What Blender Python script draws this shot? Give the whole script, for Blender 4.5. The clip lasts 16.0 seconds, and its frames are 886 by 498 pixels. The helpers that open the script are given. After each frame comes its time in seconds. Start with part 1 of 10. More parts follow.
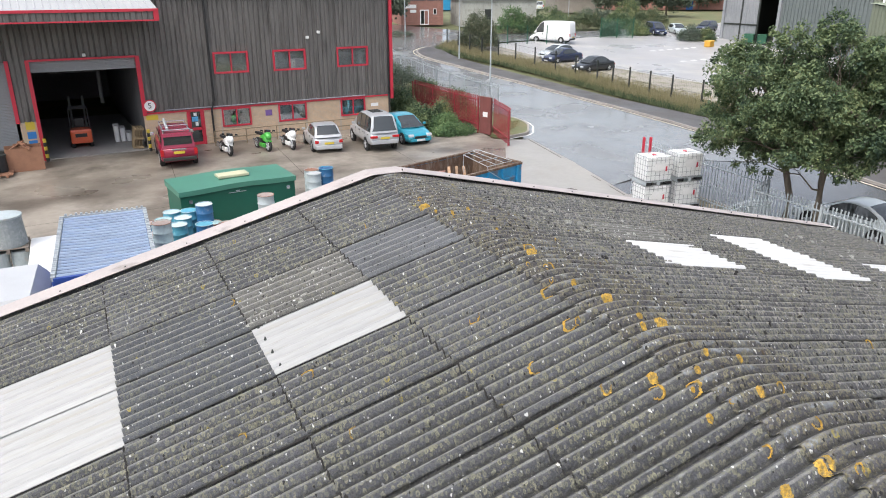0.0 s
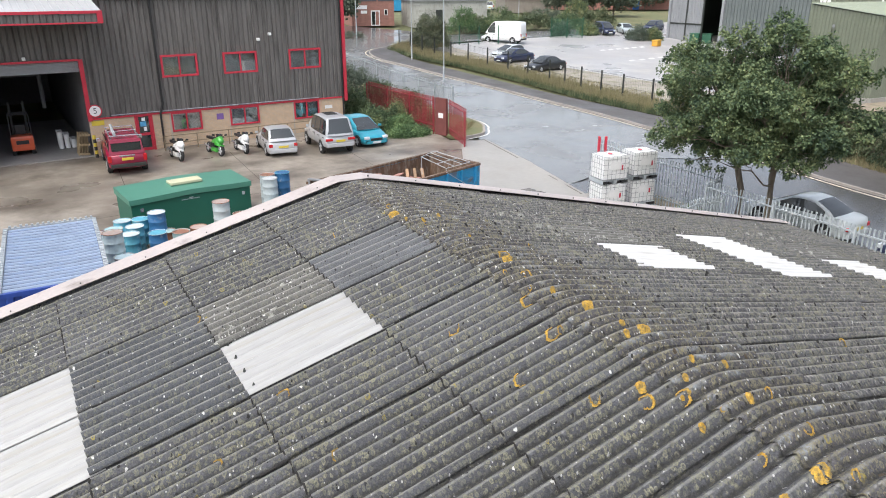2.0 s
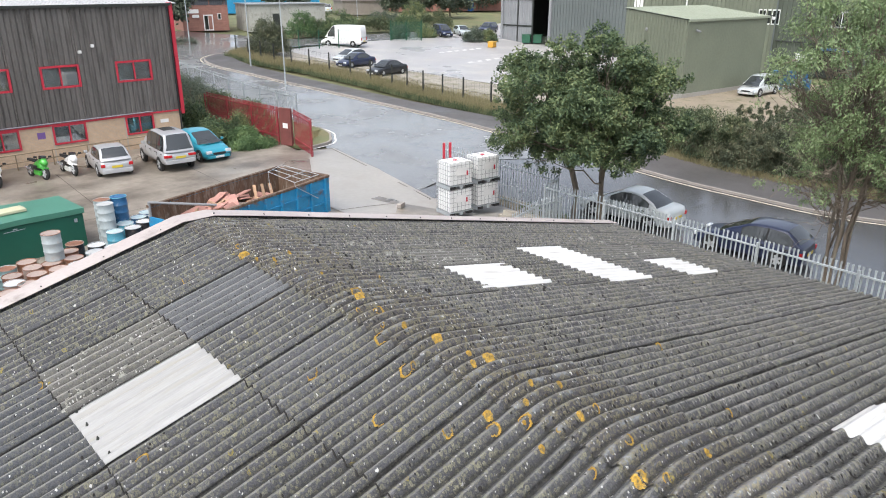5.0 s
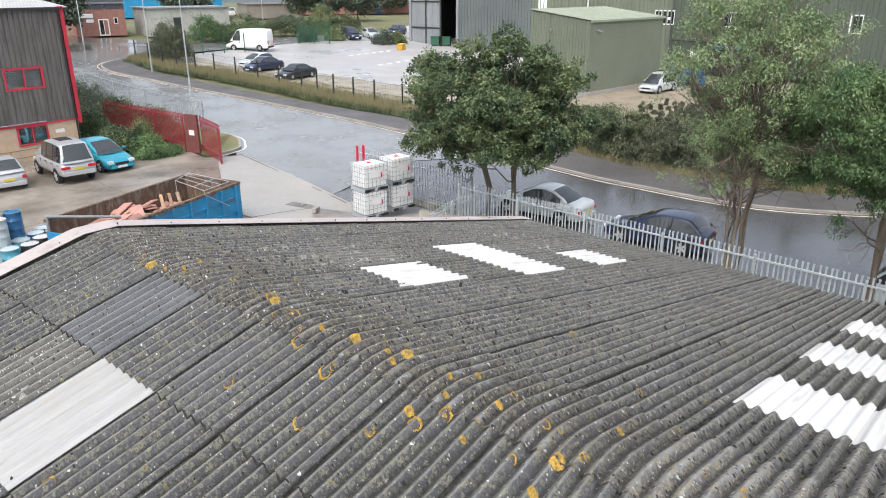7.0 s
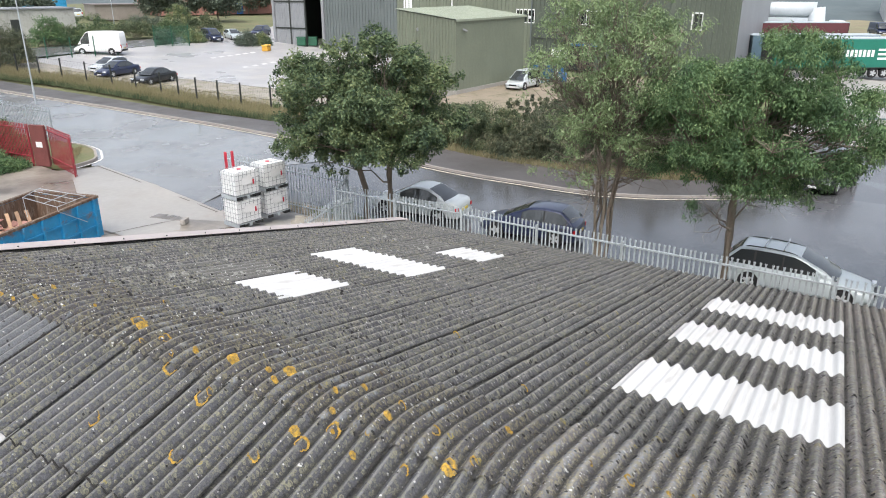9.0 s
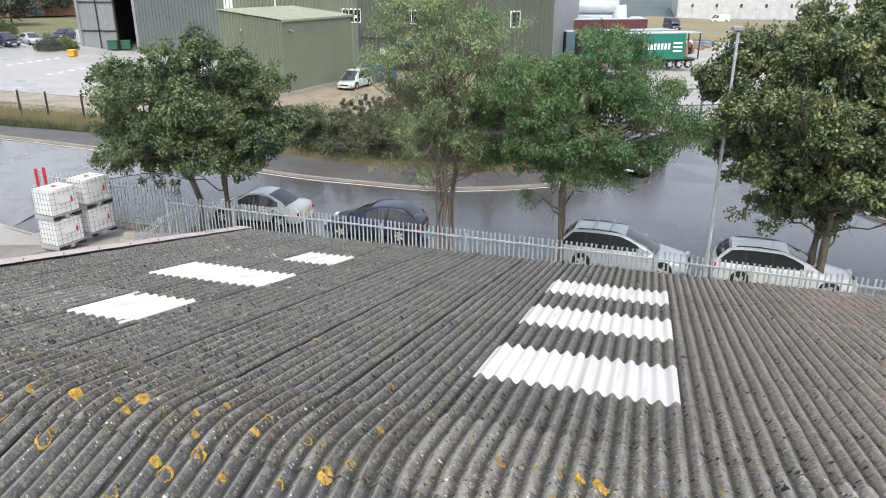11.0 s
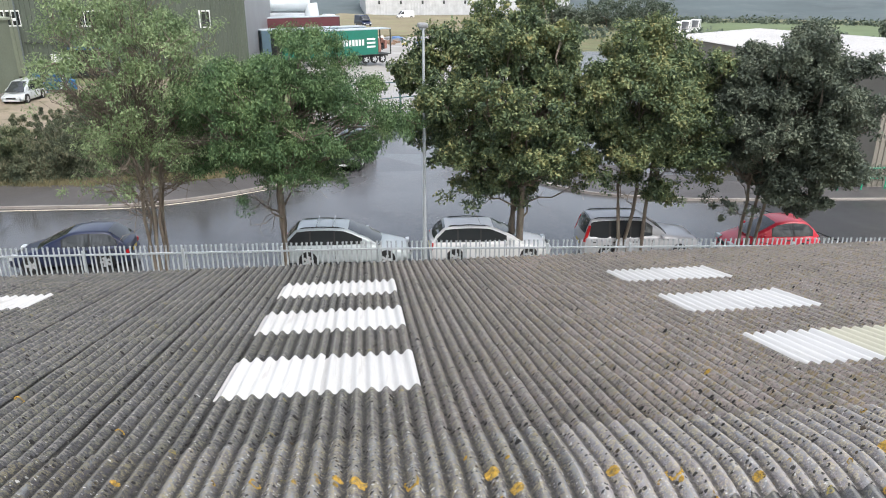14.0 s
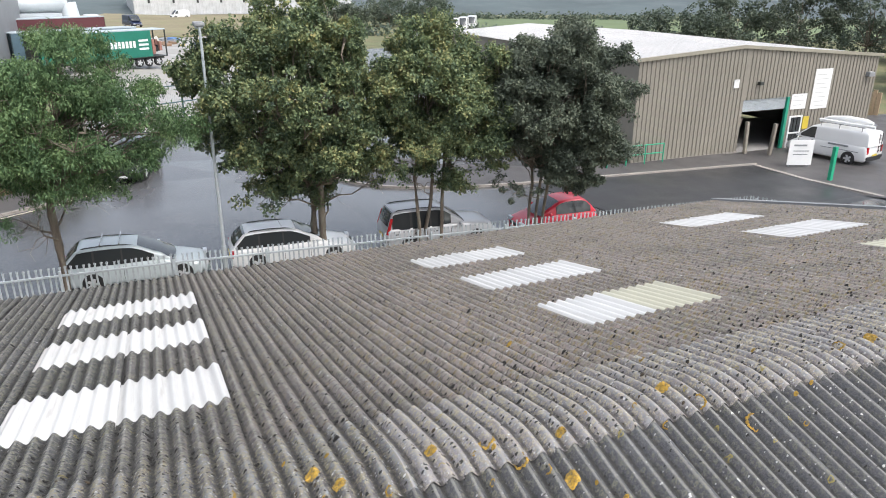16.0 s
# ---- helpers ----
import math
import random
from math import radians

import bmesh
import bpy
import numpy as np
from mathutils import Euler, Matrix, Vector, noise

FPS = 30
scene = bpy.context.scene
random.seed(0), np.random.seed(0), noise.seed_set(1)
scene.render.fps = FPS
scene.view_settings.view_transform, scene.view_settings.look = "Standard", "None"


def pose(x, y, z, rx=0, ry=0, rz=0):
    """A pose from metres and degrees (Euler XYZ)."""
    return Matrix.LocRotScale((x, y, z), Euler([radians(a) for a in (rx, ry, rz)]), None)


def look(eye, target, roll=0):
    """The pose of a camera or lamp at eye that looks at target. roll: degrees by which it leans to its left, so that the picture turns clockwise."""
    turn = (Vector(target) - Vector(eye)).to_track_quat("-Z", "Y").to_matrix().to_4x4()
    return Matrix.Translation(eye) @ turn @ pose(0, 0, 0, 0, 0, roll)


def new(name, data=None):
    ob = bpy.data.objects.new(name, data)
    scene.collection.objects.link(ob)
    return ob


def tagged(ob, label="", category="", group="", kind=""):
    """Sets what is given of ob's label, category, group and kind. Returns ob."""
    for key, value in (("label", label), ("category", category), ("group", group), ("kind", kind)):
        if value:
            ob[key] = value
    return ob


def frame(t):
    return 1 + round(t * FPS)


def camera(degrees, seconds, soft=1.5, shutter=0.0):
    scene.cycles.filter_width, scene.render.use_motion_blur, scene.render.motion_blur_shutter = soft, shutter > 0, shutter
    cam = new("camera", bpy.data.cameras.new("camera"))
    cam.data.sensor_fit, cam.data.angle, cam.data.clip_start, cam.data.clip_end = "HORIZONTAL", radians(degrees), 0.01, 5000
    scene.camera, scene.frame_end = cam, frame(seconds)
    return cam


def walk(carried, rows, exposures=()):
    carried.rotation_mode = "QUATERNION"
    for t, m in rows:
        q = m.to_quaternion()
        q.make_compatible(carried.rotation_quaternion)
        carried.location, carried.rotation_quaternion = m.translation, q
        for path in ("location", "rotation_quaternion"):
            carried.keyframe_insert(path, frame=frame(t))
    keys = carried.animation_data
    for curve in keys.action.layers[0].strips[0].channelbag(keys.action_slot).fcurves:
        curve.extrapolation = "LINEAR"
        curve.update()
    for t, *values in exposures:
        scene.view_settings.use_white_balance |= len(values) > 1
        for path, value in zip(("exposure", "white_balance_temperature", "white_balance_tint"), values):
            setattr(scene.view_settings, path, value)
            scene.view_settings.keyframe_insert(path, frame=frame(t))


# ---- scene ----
cam = camera(63.79, 16.0, soft=1.0)
# seconds, place, heading, pitch, lean
PATH = [
    (0, 0.748, 0.227, 8.736, -26.59, -20.50, 0.02),
    (0.5, 0.724, 0.218, 8.736, -28.77, -20.51, 0.01),
    (1, 0.701, 0.325, 8.742, -30.60, -20.55, 0.05),
    (1.5, 0.689, 0.434, 8.753, -30.50, -20.50, 0.01),
    (2, 0.661, 0.486, 8.761, -30.42, -20.47, -0.02),
    (2.5, 0.630, 0.505, 8.855, -30.31, -20.41, -0.04),
    (3, 0.654, 0.490, 9.098, -30.30, -20.31, 0.08),
    (3.5, 0.701, 0.510, 9.263, -30.26, -20.22, 0.16),
    (4, 0.683, 0.495, 9.270, -30.16, -20.17, 0.18),
    (4.5, 0.692, 0.368, 9.254, -33.51, -20.27, 0.11),
    (5, 0.613, 0.306, 9.255, -42.72, -20.49, 0.11),
    (7.5, 0.600, 0.235, 9.225, -50.98, -20.27, 0.03),
    (8, 0.682, 0.272, 9.227, -53.50, -20.25, 0.08),
    (8.5, 0.730, 0.319, 9.235, -56.67, -20.29, 0.09),
    (9, 0.702, 0.291, 9.257, -59.92, -20.33, 0.03),
    (11.5, 0.627, 0.377, 9.291, -76.84, -20.38, 0.00),
    (12, 0.654, 0.348, 9.293, -80.60, -20.39, -0.04),
    (12.5, 0.653, 0.342, 9.292, -84.47, -20.40, 0.01),
    (13, 0.644, 0.365, 9.313, -88.41, -20.42, -0.00),
    (13.5, 0.658, 0.375, 9.329, -92.44, -20.47, -0.00),
    (14, 0.648, 0.362, 9.342, -96.46, -20.52, 0.06),
    (14.5, 0.653, 0.339, 9.339, -100.55, -20.52, 0.07),
    (15, 0.629, 0.293, 9.324, -104.68, -20.56, 0.11),
    (15.5, 0.636, 0.292, 9.305, -108.82, -20.60, 0.17),
    (16, 0.631, 0.307, 9.305, -112.97, -20.62, 0.19),
]
walk(cam, [(t, pose(x, y, z, 0, 0, yaw) @ pose(0, 0, 0, 90 + pitch) @ pose(0, 0, 0, 0, 0, lean)) for t, x, y, z, yaw, pitch, lean in PATH],
     exposures=[(0.0, EXPO := 1.02), (16.0, EXPO)])

# ---- light ----
world = bpy.data.worlds.new("overcast_sky")
scene.world = world
world.use_nodes = True
wn = world.node_tree
wn.nodes.clear()
sky = wn.nodes.new("ShaderNodeTexSky")
sky.sky_type = 'NISHITA'
sky.sun_disc = False
sky.sun_elevation, sky.sun_rotation = radians(58), radians(246)
sky.air_density, sky.dust_density, sky.ozone_density = 1.0, 4.0, 1.0
grey = wn.nodes.new("ShaderNodeHueSaturation")
grey.inputs["Saturation"].default_value = 0.5
wbg = wn.nodes.new("ShaderNodeBackground")
wbg.inputs["Strength"].default_value = 0.15
wout = wn.nodes.new("ShaderNodeOutputWorld")
wn.links.new(sky.outputs[0], grey.inputs["Color"])
wn.links.new(grey.outputs[0], wbg.inputs["Color"])
wn.links.new(wbg.outputs[0], wout.inputs["Surface"])
sun = bpy.data.lights.new("sun", 'SUN')
sun.energy, sun.angle, sun.color = 0.7, radians(50), (0.97, 0.985, 1.0)
new("sun", sun).matrix_world = look((-27, -12, 47), (0, 0, 0))


# ---- materials ----
def material(name, colour, rough=0.7, metal=0.0, dark=0.75, light=1.2, big=0.6, fine=18.0, bump=0.15, bump_scale=40.0,
             rand=0.0, spec=0.5, coords="Object", stain=None, stain_amount=0.5, gloss_var=0.0, stretch=(1, 1, 1)):
    """A surface with colour varied at two scales, fine relief, and an optional stain colour in patches."""
    m = bpy.data.materials.new(name)
    m.use_nodes = True
    nt = m.node_tree
    N, Lk = nt.nodes, nt.links
    b = N["Principled BSDF"]
    b.inputs["Roughness"].default_value, b.inputs["Metallic"].default_value = rough, metal
    b.inputs["Specular IOR Level"].default_value = spec
    tc = N.new("ShaderNodeTexCoord")
    mp = N.new("ShaderNodeMapping")
    mp.inputs["Scale"].default_value = stretch
    if coords == "World":
        geo = N.new("ShaderNodeNewGeometry")
        Lk.new(geo.outputs["Position"], mp.inputs["Vector"])
    else:
        Lk.new(tc.outputs[coords], mp.inputs["Vector"])
    n1 = N.new("ShaderNodeTexNoise")
    n1.inputs["Scale"].default_value, n1.inputs["Detail"].default_value = big, 6
    n2 = N.new("ShaderNodeTexNoise")
    n2.inputs["Scale"].default_value, n2.inputs["Detail"].default_value = fine, 4
    for n in (n1, n2):
        Lk.new(mp.outputs[0], n.inputs["Vector"])
    mix = N.new("ShaderNodeMath")
    mix.operation = 'MULTIPLY_ADD'
    mix.inputs[1].default_value = 0.6
    Lk.new(n1.outputs[0], mix.inputs[0])
    sc = N.new("ShaderNodeMath")
    sc.operation = 'MULTIPLY'
    sc.inputs[1].default_value = 0.4
    Lk.new(n2.outputs[0], sc.inputs[0])
    Lk.new(sc.outputs[0], mix.inputs[2])
    ramp = N.new("ShaderNodeMapRange")
    ramp.inputs[1].default_value, ramp.inputs[2].default_value = 0.3, 0.7
    ramp.inputs[3].default_value, ramp.inputs[4].default_value = dark, light
    Lk.new(mix.outputs[0], ramp.inputs[0])
    fac = ramp.outputs[0]
    if rand:
        oi = N.new("ShaderNodeObjectInfo")
        rr = N.new("ShaderNodeMapRange")
        rr.inputs[3].default_value, rr.inputs[4].default_value = 1 - rand, 1 + rand
        Lk.new(oi.outputs["Random"], rr.inputs[0])
        mm = N.new("ShaderNodeMath")
        mm.operation = 'MULTIPLY'
        Lk.new(fac, mm.inputs[0])
        Lk.new(rr.outputs[0], mm.inputs[1])
        fac = mm.outputs[0]
    hsv = N.new("ShaderNodeHueSaturation")
    hsv.inputs["Color"].default_value = (*colour, 1)
    Lk.new(fac, hsv.inputs["Value"])
    col = hsv.outputs[0]
    if stain:
        n3 = N.new("ShaderNodeTexNoise")
        n3.inputs["Scale"].default_value, n3.inputs["Detail"].default_value = big * 2.3, 8
        n3.inputs["Roughness"].default_value = 0.65
        Lk.new(mp.outputs[0], n3.inputs["Vector"])
        mr = N.new("ShaderNodeMapRange")
        mr.inputs[1].default_value, mr.inputs[2].default_value = 0.62 - 0.25 * stain_amount, 0.75 - 0.15 * stain_amount
        Lk.new(n3.outputs[0], mr.inputs[0])
        mc = N.new("ShaderNodeMix")
        mc.data_type = 'RGBA'
        mc.inputs["B"].default_value = (*stain, 1)
        Lk.new(mr.outputs[0], mc.inputs["Factor"])
        Lk.new(col, mc.inputs["A"])
        col = mc.outputs["Result"]
    Lk.new(col, b.inputs["Base Color"])
    if gloss_var:
        gr = N.new("ShaderNodeMapRange")
        gr.inputs[1].default_value, gr.inputs[2].default_value = 0.35, 0.65
        gr.inputs[3].default_value, gr.inputs[4].default_value = max(rough - gloss_var, 0.03), rough + gloss_var
        Lk.new(n1.outputs[0], gr.inputs[0])
        Lk.new(gr.outputs[0], b.inputs["Roughness"])
    if bump:
        n4 = N.new("ShaderNodeTexNoise")
        n4.inputs["Scale"].default_value, n4.inputs["Detail"].default_value = bump_scale, 5
        Lk.new(mp.outputs[0], n4.inputs["Vector"])
        bp = N.new("ShaderNodeBump")
        bp.inputs["Strength"].default_value, bp.inputs["Distance"].default_value = bump, 0.02
        Lk.new(n4.outputs[0], bp.inputs["Height"])
        Lk.new(bp.outputs[0], b.inputs["Normal"])
    return m


def paint(name, colour, rough=0.3, coat=0.0, metal=0.0, dirt=0.12):
    m = material(name, colour, rough, metal, dark=1 - dirt, light=1 + dirt * 0.5, big=1.3, fine=30, bump=0.02, bump_scale=60)
    m.node_tree.nodes["Principled BSDF"].inputs["Coat Weight"].default_value = coat
    return m


def sheet_material(name, base, crust, amount, rings=True, whites=0.5, rand=0.16, rough=0.85, crest=0.5, pale=0.0, moss=None, specks=0.13):
    """Weathered fibre cement: base grey, crusty lichen growth in spots and rings, pale specks."""
    m = bpy.data.materials.new(name)
    m.use_nodes = True
    nt = m.node_tree
    N, Lk = nt.nodes, nt.links
    b = N["Principled BSDF"]
    b.inputs["Roughness"].default_value = rough
    geo = N.new("ShaderNodeNewGeometry")
    pos = geo.outputs["Position"]

    def noise_tex(scale, detail=5, rough_=0.6):
        n = N.new("ShaderNodeTexNoise")
        n.inputs["Scale"].default_value, n.inputs["Detail"].default_value, n.inputs["Roughness"].default_value = scale, detail, rough_
        Lk.new(pos, n.inputs["Vector"])
        return n.outputs[0]

    def ramp(v, a, c, lo=0.0, hi=1.0):
        r = N.new("ShaderNodeMapRange")
        r.inputs[1].default_value, r.inputs[2].default_value, r.inputs[3].default_value, r.inputs[4].default_value = a, c, lo, hi
        Lk.new(v, r.inputs[0])
        return r.outputs[0]

    def mul(a, c, op='MULTIPLY'):
        k = N.new("ShaderNodeMath")
        k.operation = op
        for i, v in enumerate((a, c)):
            if isinstance(v, float):
                k.inputs[i].default_value = v
            else:
                Lk.new(v, k.inputs[i])
        return k.outputs[0]

    def mixc(f, a, c):
        k = N.new("ShaderNodeMix")
        k.data_type = 'RGBA'
        Lk.new(f, k.inputs["Factor"])
        for s, v in (("A", a), ("B", c)):
            if isinstance(v, tuple):
                k.inputs[s].default_value = (*v, 1)
            else:
                Lk.new(v, k.inputs[s])
        return k.outputs["Result"]

    def spots(scale, size, chance, warp=0.5):
        """Round growths of one size: spot mask and the distance from each centre."""
        wv = N.new("ShaderNodeTexNoise")
        wv.inputs["Scale"].default_value = scale * 2.2
        wv.inputs["Detail"].default_value = 4
        Lk.new(pos, wv.inputs["Vector"])
        va = N.new("ShaderNodeVectorMath")
        va.operation = 'MULTIPLY_ADD'
        va.inputs[1].default_value = (warp / scale,) * 3
        Lk.new(wv.outputs["Color"], va.inputs[0])
        Lk.new(pos, va.inputs[2])
        vo = N.new("ShaderNodeTexVoronoi")
        vo.voronoi_dimensions = '2D'
        vo.inputs["Scale"].default_value = scale
        Lk.new(va.outputs[0], vo.inputs["Vector"])
        sx = N.new("ShaderNodeSeparateColor")
        Lk.new(vo.outputs["Color"], sx.inputs[0])
        keep = mul(sx.outputs[0], chance, 'LESS_THAN')
        size_v = ramp(sx.outputs[1], 0.0, 1.0, size * 0.5, size)
        rel = mul(vo.outputs["Distance"], size_v, 'DIVIDE')
        return mul(ramp(rel, 1.0, 0.85), keep), rel

    oi = N.new("ShaderNodeObjectInfo")
    hsv = N.new("ShaderNodeHueSaturation")
    hsv.inputs["Color"].default_value = (*base, 1)
    tone = mul(ramp(oi.outputs["Random"], 0, 1, 1 - rand, 1 + rand), ramp(noise_tex(1.1, 7), 0.3, 0.7, 0.72, 1.25))
    tone = mul(tone, ramp(noise_tex(80, 3, 0.75), 0.3, 0.7, 0.55, 1.5))
    Lk.new(tone, hsv.inputs["Value"])
    col = hsv.outputs[0]
    sp = N.new("ShaderNodeSeparateXYZ")
    Lk.new(pos, sp.inputs[0])
    grown = None
    if moss:
        grown = mul(mul(ramp(sp.outputs[1], 1.2, -2.6), ramp(sp.outputs[0], 4.7, 5.6)), ramp(noise_tex(0.8, 7, 0.7), 0.30, 0.52, 0.25, 1.0))
        warm = mixc(ramp(noise_tex(7, 7, 0.8), 0.40, 0.60), (0.36, 0.312, 0.305), moss)
        col = mixc(mul(grown, 0.9), col, warm)
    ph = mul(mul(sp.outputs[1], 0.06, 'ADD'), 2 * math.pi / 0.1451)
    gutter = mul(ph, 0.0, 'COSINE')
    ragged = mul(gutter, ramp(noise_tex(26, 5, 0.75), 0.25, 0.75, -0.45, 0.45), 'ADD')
    # trough mask: shade painted into the colour along with grime
    grimy_shade = ramp(ragged, -0.30, -0.95)
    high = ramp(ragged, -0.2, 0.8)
    lace = ramp(noise_tex(110, 3, 0.7), 0.36, 0.56)
    if pale:
        chalk = mul(ramp(noise_tex(3.3, 7, 0.75), 0.60 - 0.12 * pale, 0.66 - 0.10 * pale), high)
        col = mixc(mul(chalk, 0.8), col, (0.33, 0.36, 0.38))
    # crust colour in ragged patches, stronger towards the crests
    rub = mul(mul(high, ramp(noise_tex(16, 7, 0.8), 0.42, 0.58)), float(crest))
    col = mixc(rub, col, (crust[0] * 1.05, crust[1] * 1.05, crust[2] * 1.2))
    # thin pale highlight painted along the worn crests
    sheen_noise = ramp(noise_tex(22, 5, 0.75), 0.3, 0.7, -0.10, 0.05)
    worn = mul(ramp(mul(gutter, sheen_noise, 'ADD'), 0.80, 0.95), ramp(noise_tex(120, 2, 0.6), 0.3, 0.6, 0.35, 0.8))
    col = mixc(worn, col, tuple(0.6 * c + 0.165 for c in crust))
    west = ramp(sp.outputs[0], 4.9, 4.3)
    bare = mul(west, ramp(sp.outputs[1], 3.0, -5.0, 0.0, 0.75))
    where = ramp(noise_tex(2.2, 6, 0.7), 0.52 - 0.35 * amount, 0.68 - 0.22 * amount, 0.2, 1.0)
    where = mul(where, mul(1.0, bare, 'SUBTRACT'))
    if moss:
        # short crusts lying across the corrugations, one after the other
        sc = N.new("ShaderNodeVectorMath")
        sc.operation = 'MULTIPLY'
        sc.inputs[1].default_value = (34.0, 13.0, 13.0)
        Lk.new(pos, sc.inputs[0])
        dn = N.new("ShaderNodeTexNoise")
        dn.inputs["Scale"].default_value, dn.inputs["Detail"].default_value, dn.inputs["Roughness"].default_value = 1.0, 4, 0.7
        Lk.new(sc.outputs[0], dn.inputs["Vector"])
        east = ramp(sp.outputs[0], 5.0, 5.8)
        col = mixc(mul(mul(ramp(dn.outputs[0], 0.52, 0.60), east), ramp(high, 0, 1, 0.3, 0.9)), col, (crust[0] * 1.75, crust[1] * 1.66, crust[2] * 1.72))
        col = mixc(mul(mul(ramp(dn.outputs[0], 0.47, 0.40), east), 0.8), col, (0.045, 0.043, 0.042))
    crumbs = mul(mul(where, ramp(noise_tex(34, 5, 0.8), 0.49, 0.55)), lace)
    col = mixc(mul(crumbs, 0.7), col, crust)
    g4, rel4 = spots(38.0, 0.50, 0.60)
    col = mixc(mul(mul(g4, where), ramp(rel4, 0.2, 0.7, 0.35, 0.9)), col, (crust[0] * 1.2, crust[1] * 1.2, crust[2] * 1.0))
    g1, rel1 = spots(25.0, 0.50, 0.25 + 0.40 * amount)
    ring = mul(mul(g1, where), ramp(rel1, 0.30, 0.65, 0.25, 1.0)) if rings else g1
    col = mixc(mul(mul(ring, ramp(lace, 0, 1, 0.4, 1.0)), 0.9), col, (crust[0] * 1.58, crust[1] * 1.55, crust[2] * 1.18))
    g8, rel8 = spots(11.0, 0.30, 0.10 + 0.10 * amount)
    col = mixc(mul(mul(mul(g8, where), ramp(rel8, 0.1, 0.8, 0.1, 0.9)), lace), col, (crust[0] * 1.45, crust[1] * 1.42, crust[2] * 1.05))
    g2, _ = spots(19.0, 0.22 + 0.4 * (specks - 0.13), specks)
    col = mixc(mul(g2, 0.9), col, (0.016, 0.016, 0.015))
    g3, _ = spots(9.0, 0.11, 0.30 * whites)
    col = mixc(mul(g3, 0.95), col, (0.66, 0.66, 0.63))
    g5, _ = spots(36.0, 0.28, 0.16 * whites)
    col = mixc(mul(g5, 0.9), col, (0.50, 0.50, 0.48))
    g6, rel6 = spots(7.0, 0.20, 0.02 + 0.03 * amount)
    col = mixc(mul(g6, ramp(rel6, 0.3, 0.8, 0.0, 0.85)), col, (0.36, 0.29, 0.06))
    if moss:
        g7, _ = spots(17.0, 0.46, 0.42)
        col = mixc(mul(mul(g7, grown), 0.6), col, (0.30, 0.225, 0.09))
    col = mixc(mul(grimy_shade, 0.8), col, (0.026, 0.025, 0.022))
    fuzz = crumbs
    Lk.new(col, b.inputs["Base Color"])
    hgt = mul(noise_tex(60, 4), mul(fuzz, ring, 'MAXIMUM'), 'ADD')
    bp = N.new("ShaderNodeBump")
    bp.inputs["Strength"].default_value, bp.inputs["Distance"].default_value = 0.9, 0.012
    Lk.new(hgt, bp.inputs["Height"])
    Lk.new(bp.outputs[0], b.inputs["Normal"])
    return m


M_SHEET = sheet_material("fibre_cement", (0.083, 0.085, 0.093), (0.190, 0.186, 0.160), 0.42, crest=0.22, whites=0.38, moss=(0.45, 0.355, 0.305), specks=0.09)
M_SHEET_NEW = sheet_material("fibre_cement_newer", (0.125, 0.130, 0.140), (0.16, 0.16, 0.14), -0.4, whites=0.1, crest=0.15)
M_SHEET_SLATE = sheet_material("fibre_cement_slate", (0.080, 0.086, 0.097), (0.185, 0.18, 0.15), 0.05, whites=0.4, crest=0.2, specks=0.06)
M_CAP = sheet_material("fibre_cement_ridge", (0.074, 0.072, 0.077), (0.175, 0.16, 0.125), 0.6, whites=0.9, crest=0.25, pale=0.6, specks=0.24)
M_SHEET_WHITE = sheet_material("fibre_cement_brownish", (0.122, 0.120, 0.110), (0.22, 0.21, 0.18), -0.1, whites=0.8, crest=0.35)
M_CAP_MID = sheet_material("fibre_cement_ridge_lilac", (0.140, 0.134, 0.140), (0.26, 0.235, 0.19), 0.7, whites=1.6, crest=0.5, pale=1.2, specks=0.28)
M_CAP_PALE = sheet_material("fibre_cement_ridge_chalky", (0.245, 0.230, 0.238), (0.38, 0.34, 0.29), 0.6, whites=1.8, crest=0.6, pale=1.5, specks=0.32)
M_RIDGE_FLASH = material("barge_flashing", (0.43, 0.38, 0.36), 0.55, 0.0, 0.85, 1.1, 0.8, 20, 0.05, stain=(0.2, 0.17, 0.15), stain_amount=0.25)
M_LIGHT = material("grp_rooflight", (0.63, 0.625, 0.61), 0.45, 0, 0.88, 1.06, 0.9, 12, 0.03, rand=0.05, stain=(0.47, 0.455, 0.43), stain_amount=0.3, stretch=(0.4, 5, 5))
M_LIGHT_OLD = material("grp_rooflight_weathered", (0.38, 0.38, 0.372), 0.5, 0, 0.78, 1.10, 1.2, 14, 0.05, rand=0.05, stain=(0.32, 0.31, 0.27), stain_amount=0.4, stretch=(0.35, 6, 6))
M_LIGHT_CREAM = material("grp_rooflight_cream", (0.52, 0.505, 0.40), 0.5, 0, 0.9, 1.05, 0.9, 12, 0.03)
M_LIGHT_DIRTY = sheet_material("grp_rooflight_lichened", (0.16, 0.158, 0.15), (0.46, 0.46, 0.40), 0.75, whites=1.6)
M_LICHEN = material("orange_lichen", (0.60, 0.37, 0.06), 0.95, 0, 0.45, 1.35, 16, 80, 0.8, 90, stain=(0.20, 0.16, 0.075), stain_amount=0.75)
M_LICHEN_PALE = material("pale_lichen", (0.42, 0.42, 0.38), 0.95, 0, 0.45, 1.4, 18, 80, 0.8, 90, stain=(0.17, 0.165, 0.14), stain_amount=0.7)
M_MOSS_BLACK = material("dried_black_moss", (0.030, 0.028, 0.026), 1.0, 0, 0.5, 1.5, 14, 90, 0.6, 120)
M_MOSS_BROWN = material("dried_brown_moss", (0.085, 0.066, 0.045), 1.0, 0, 0.5, 1.5, 14, 90, 0.6, 120)
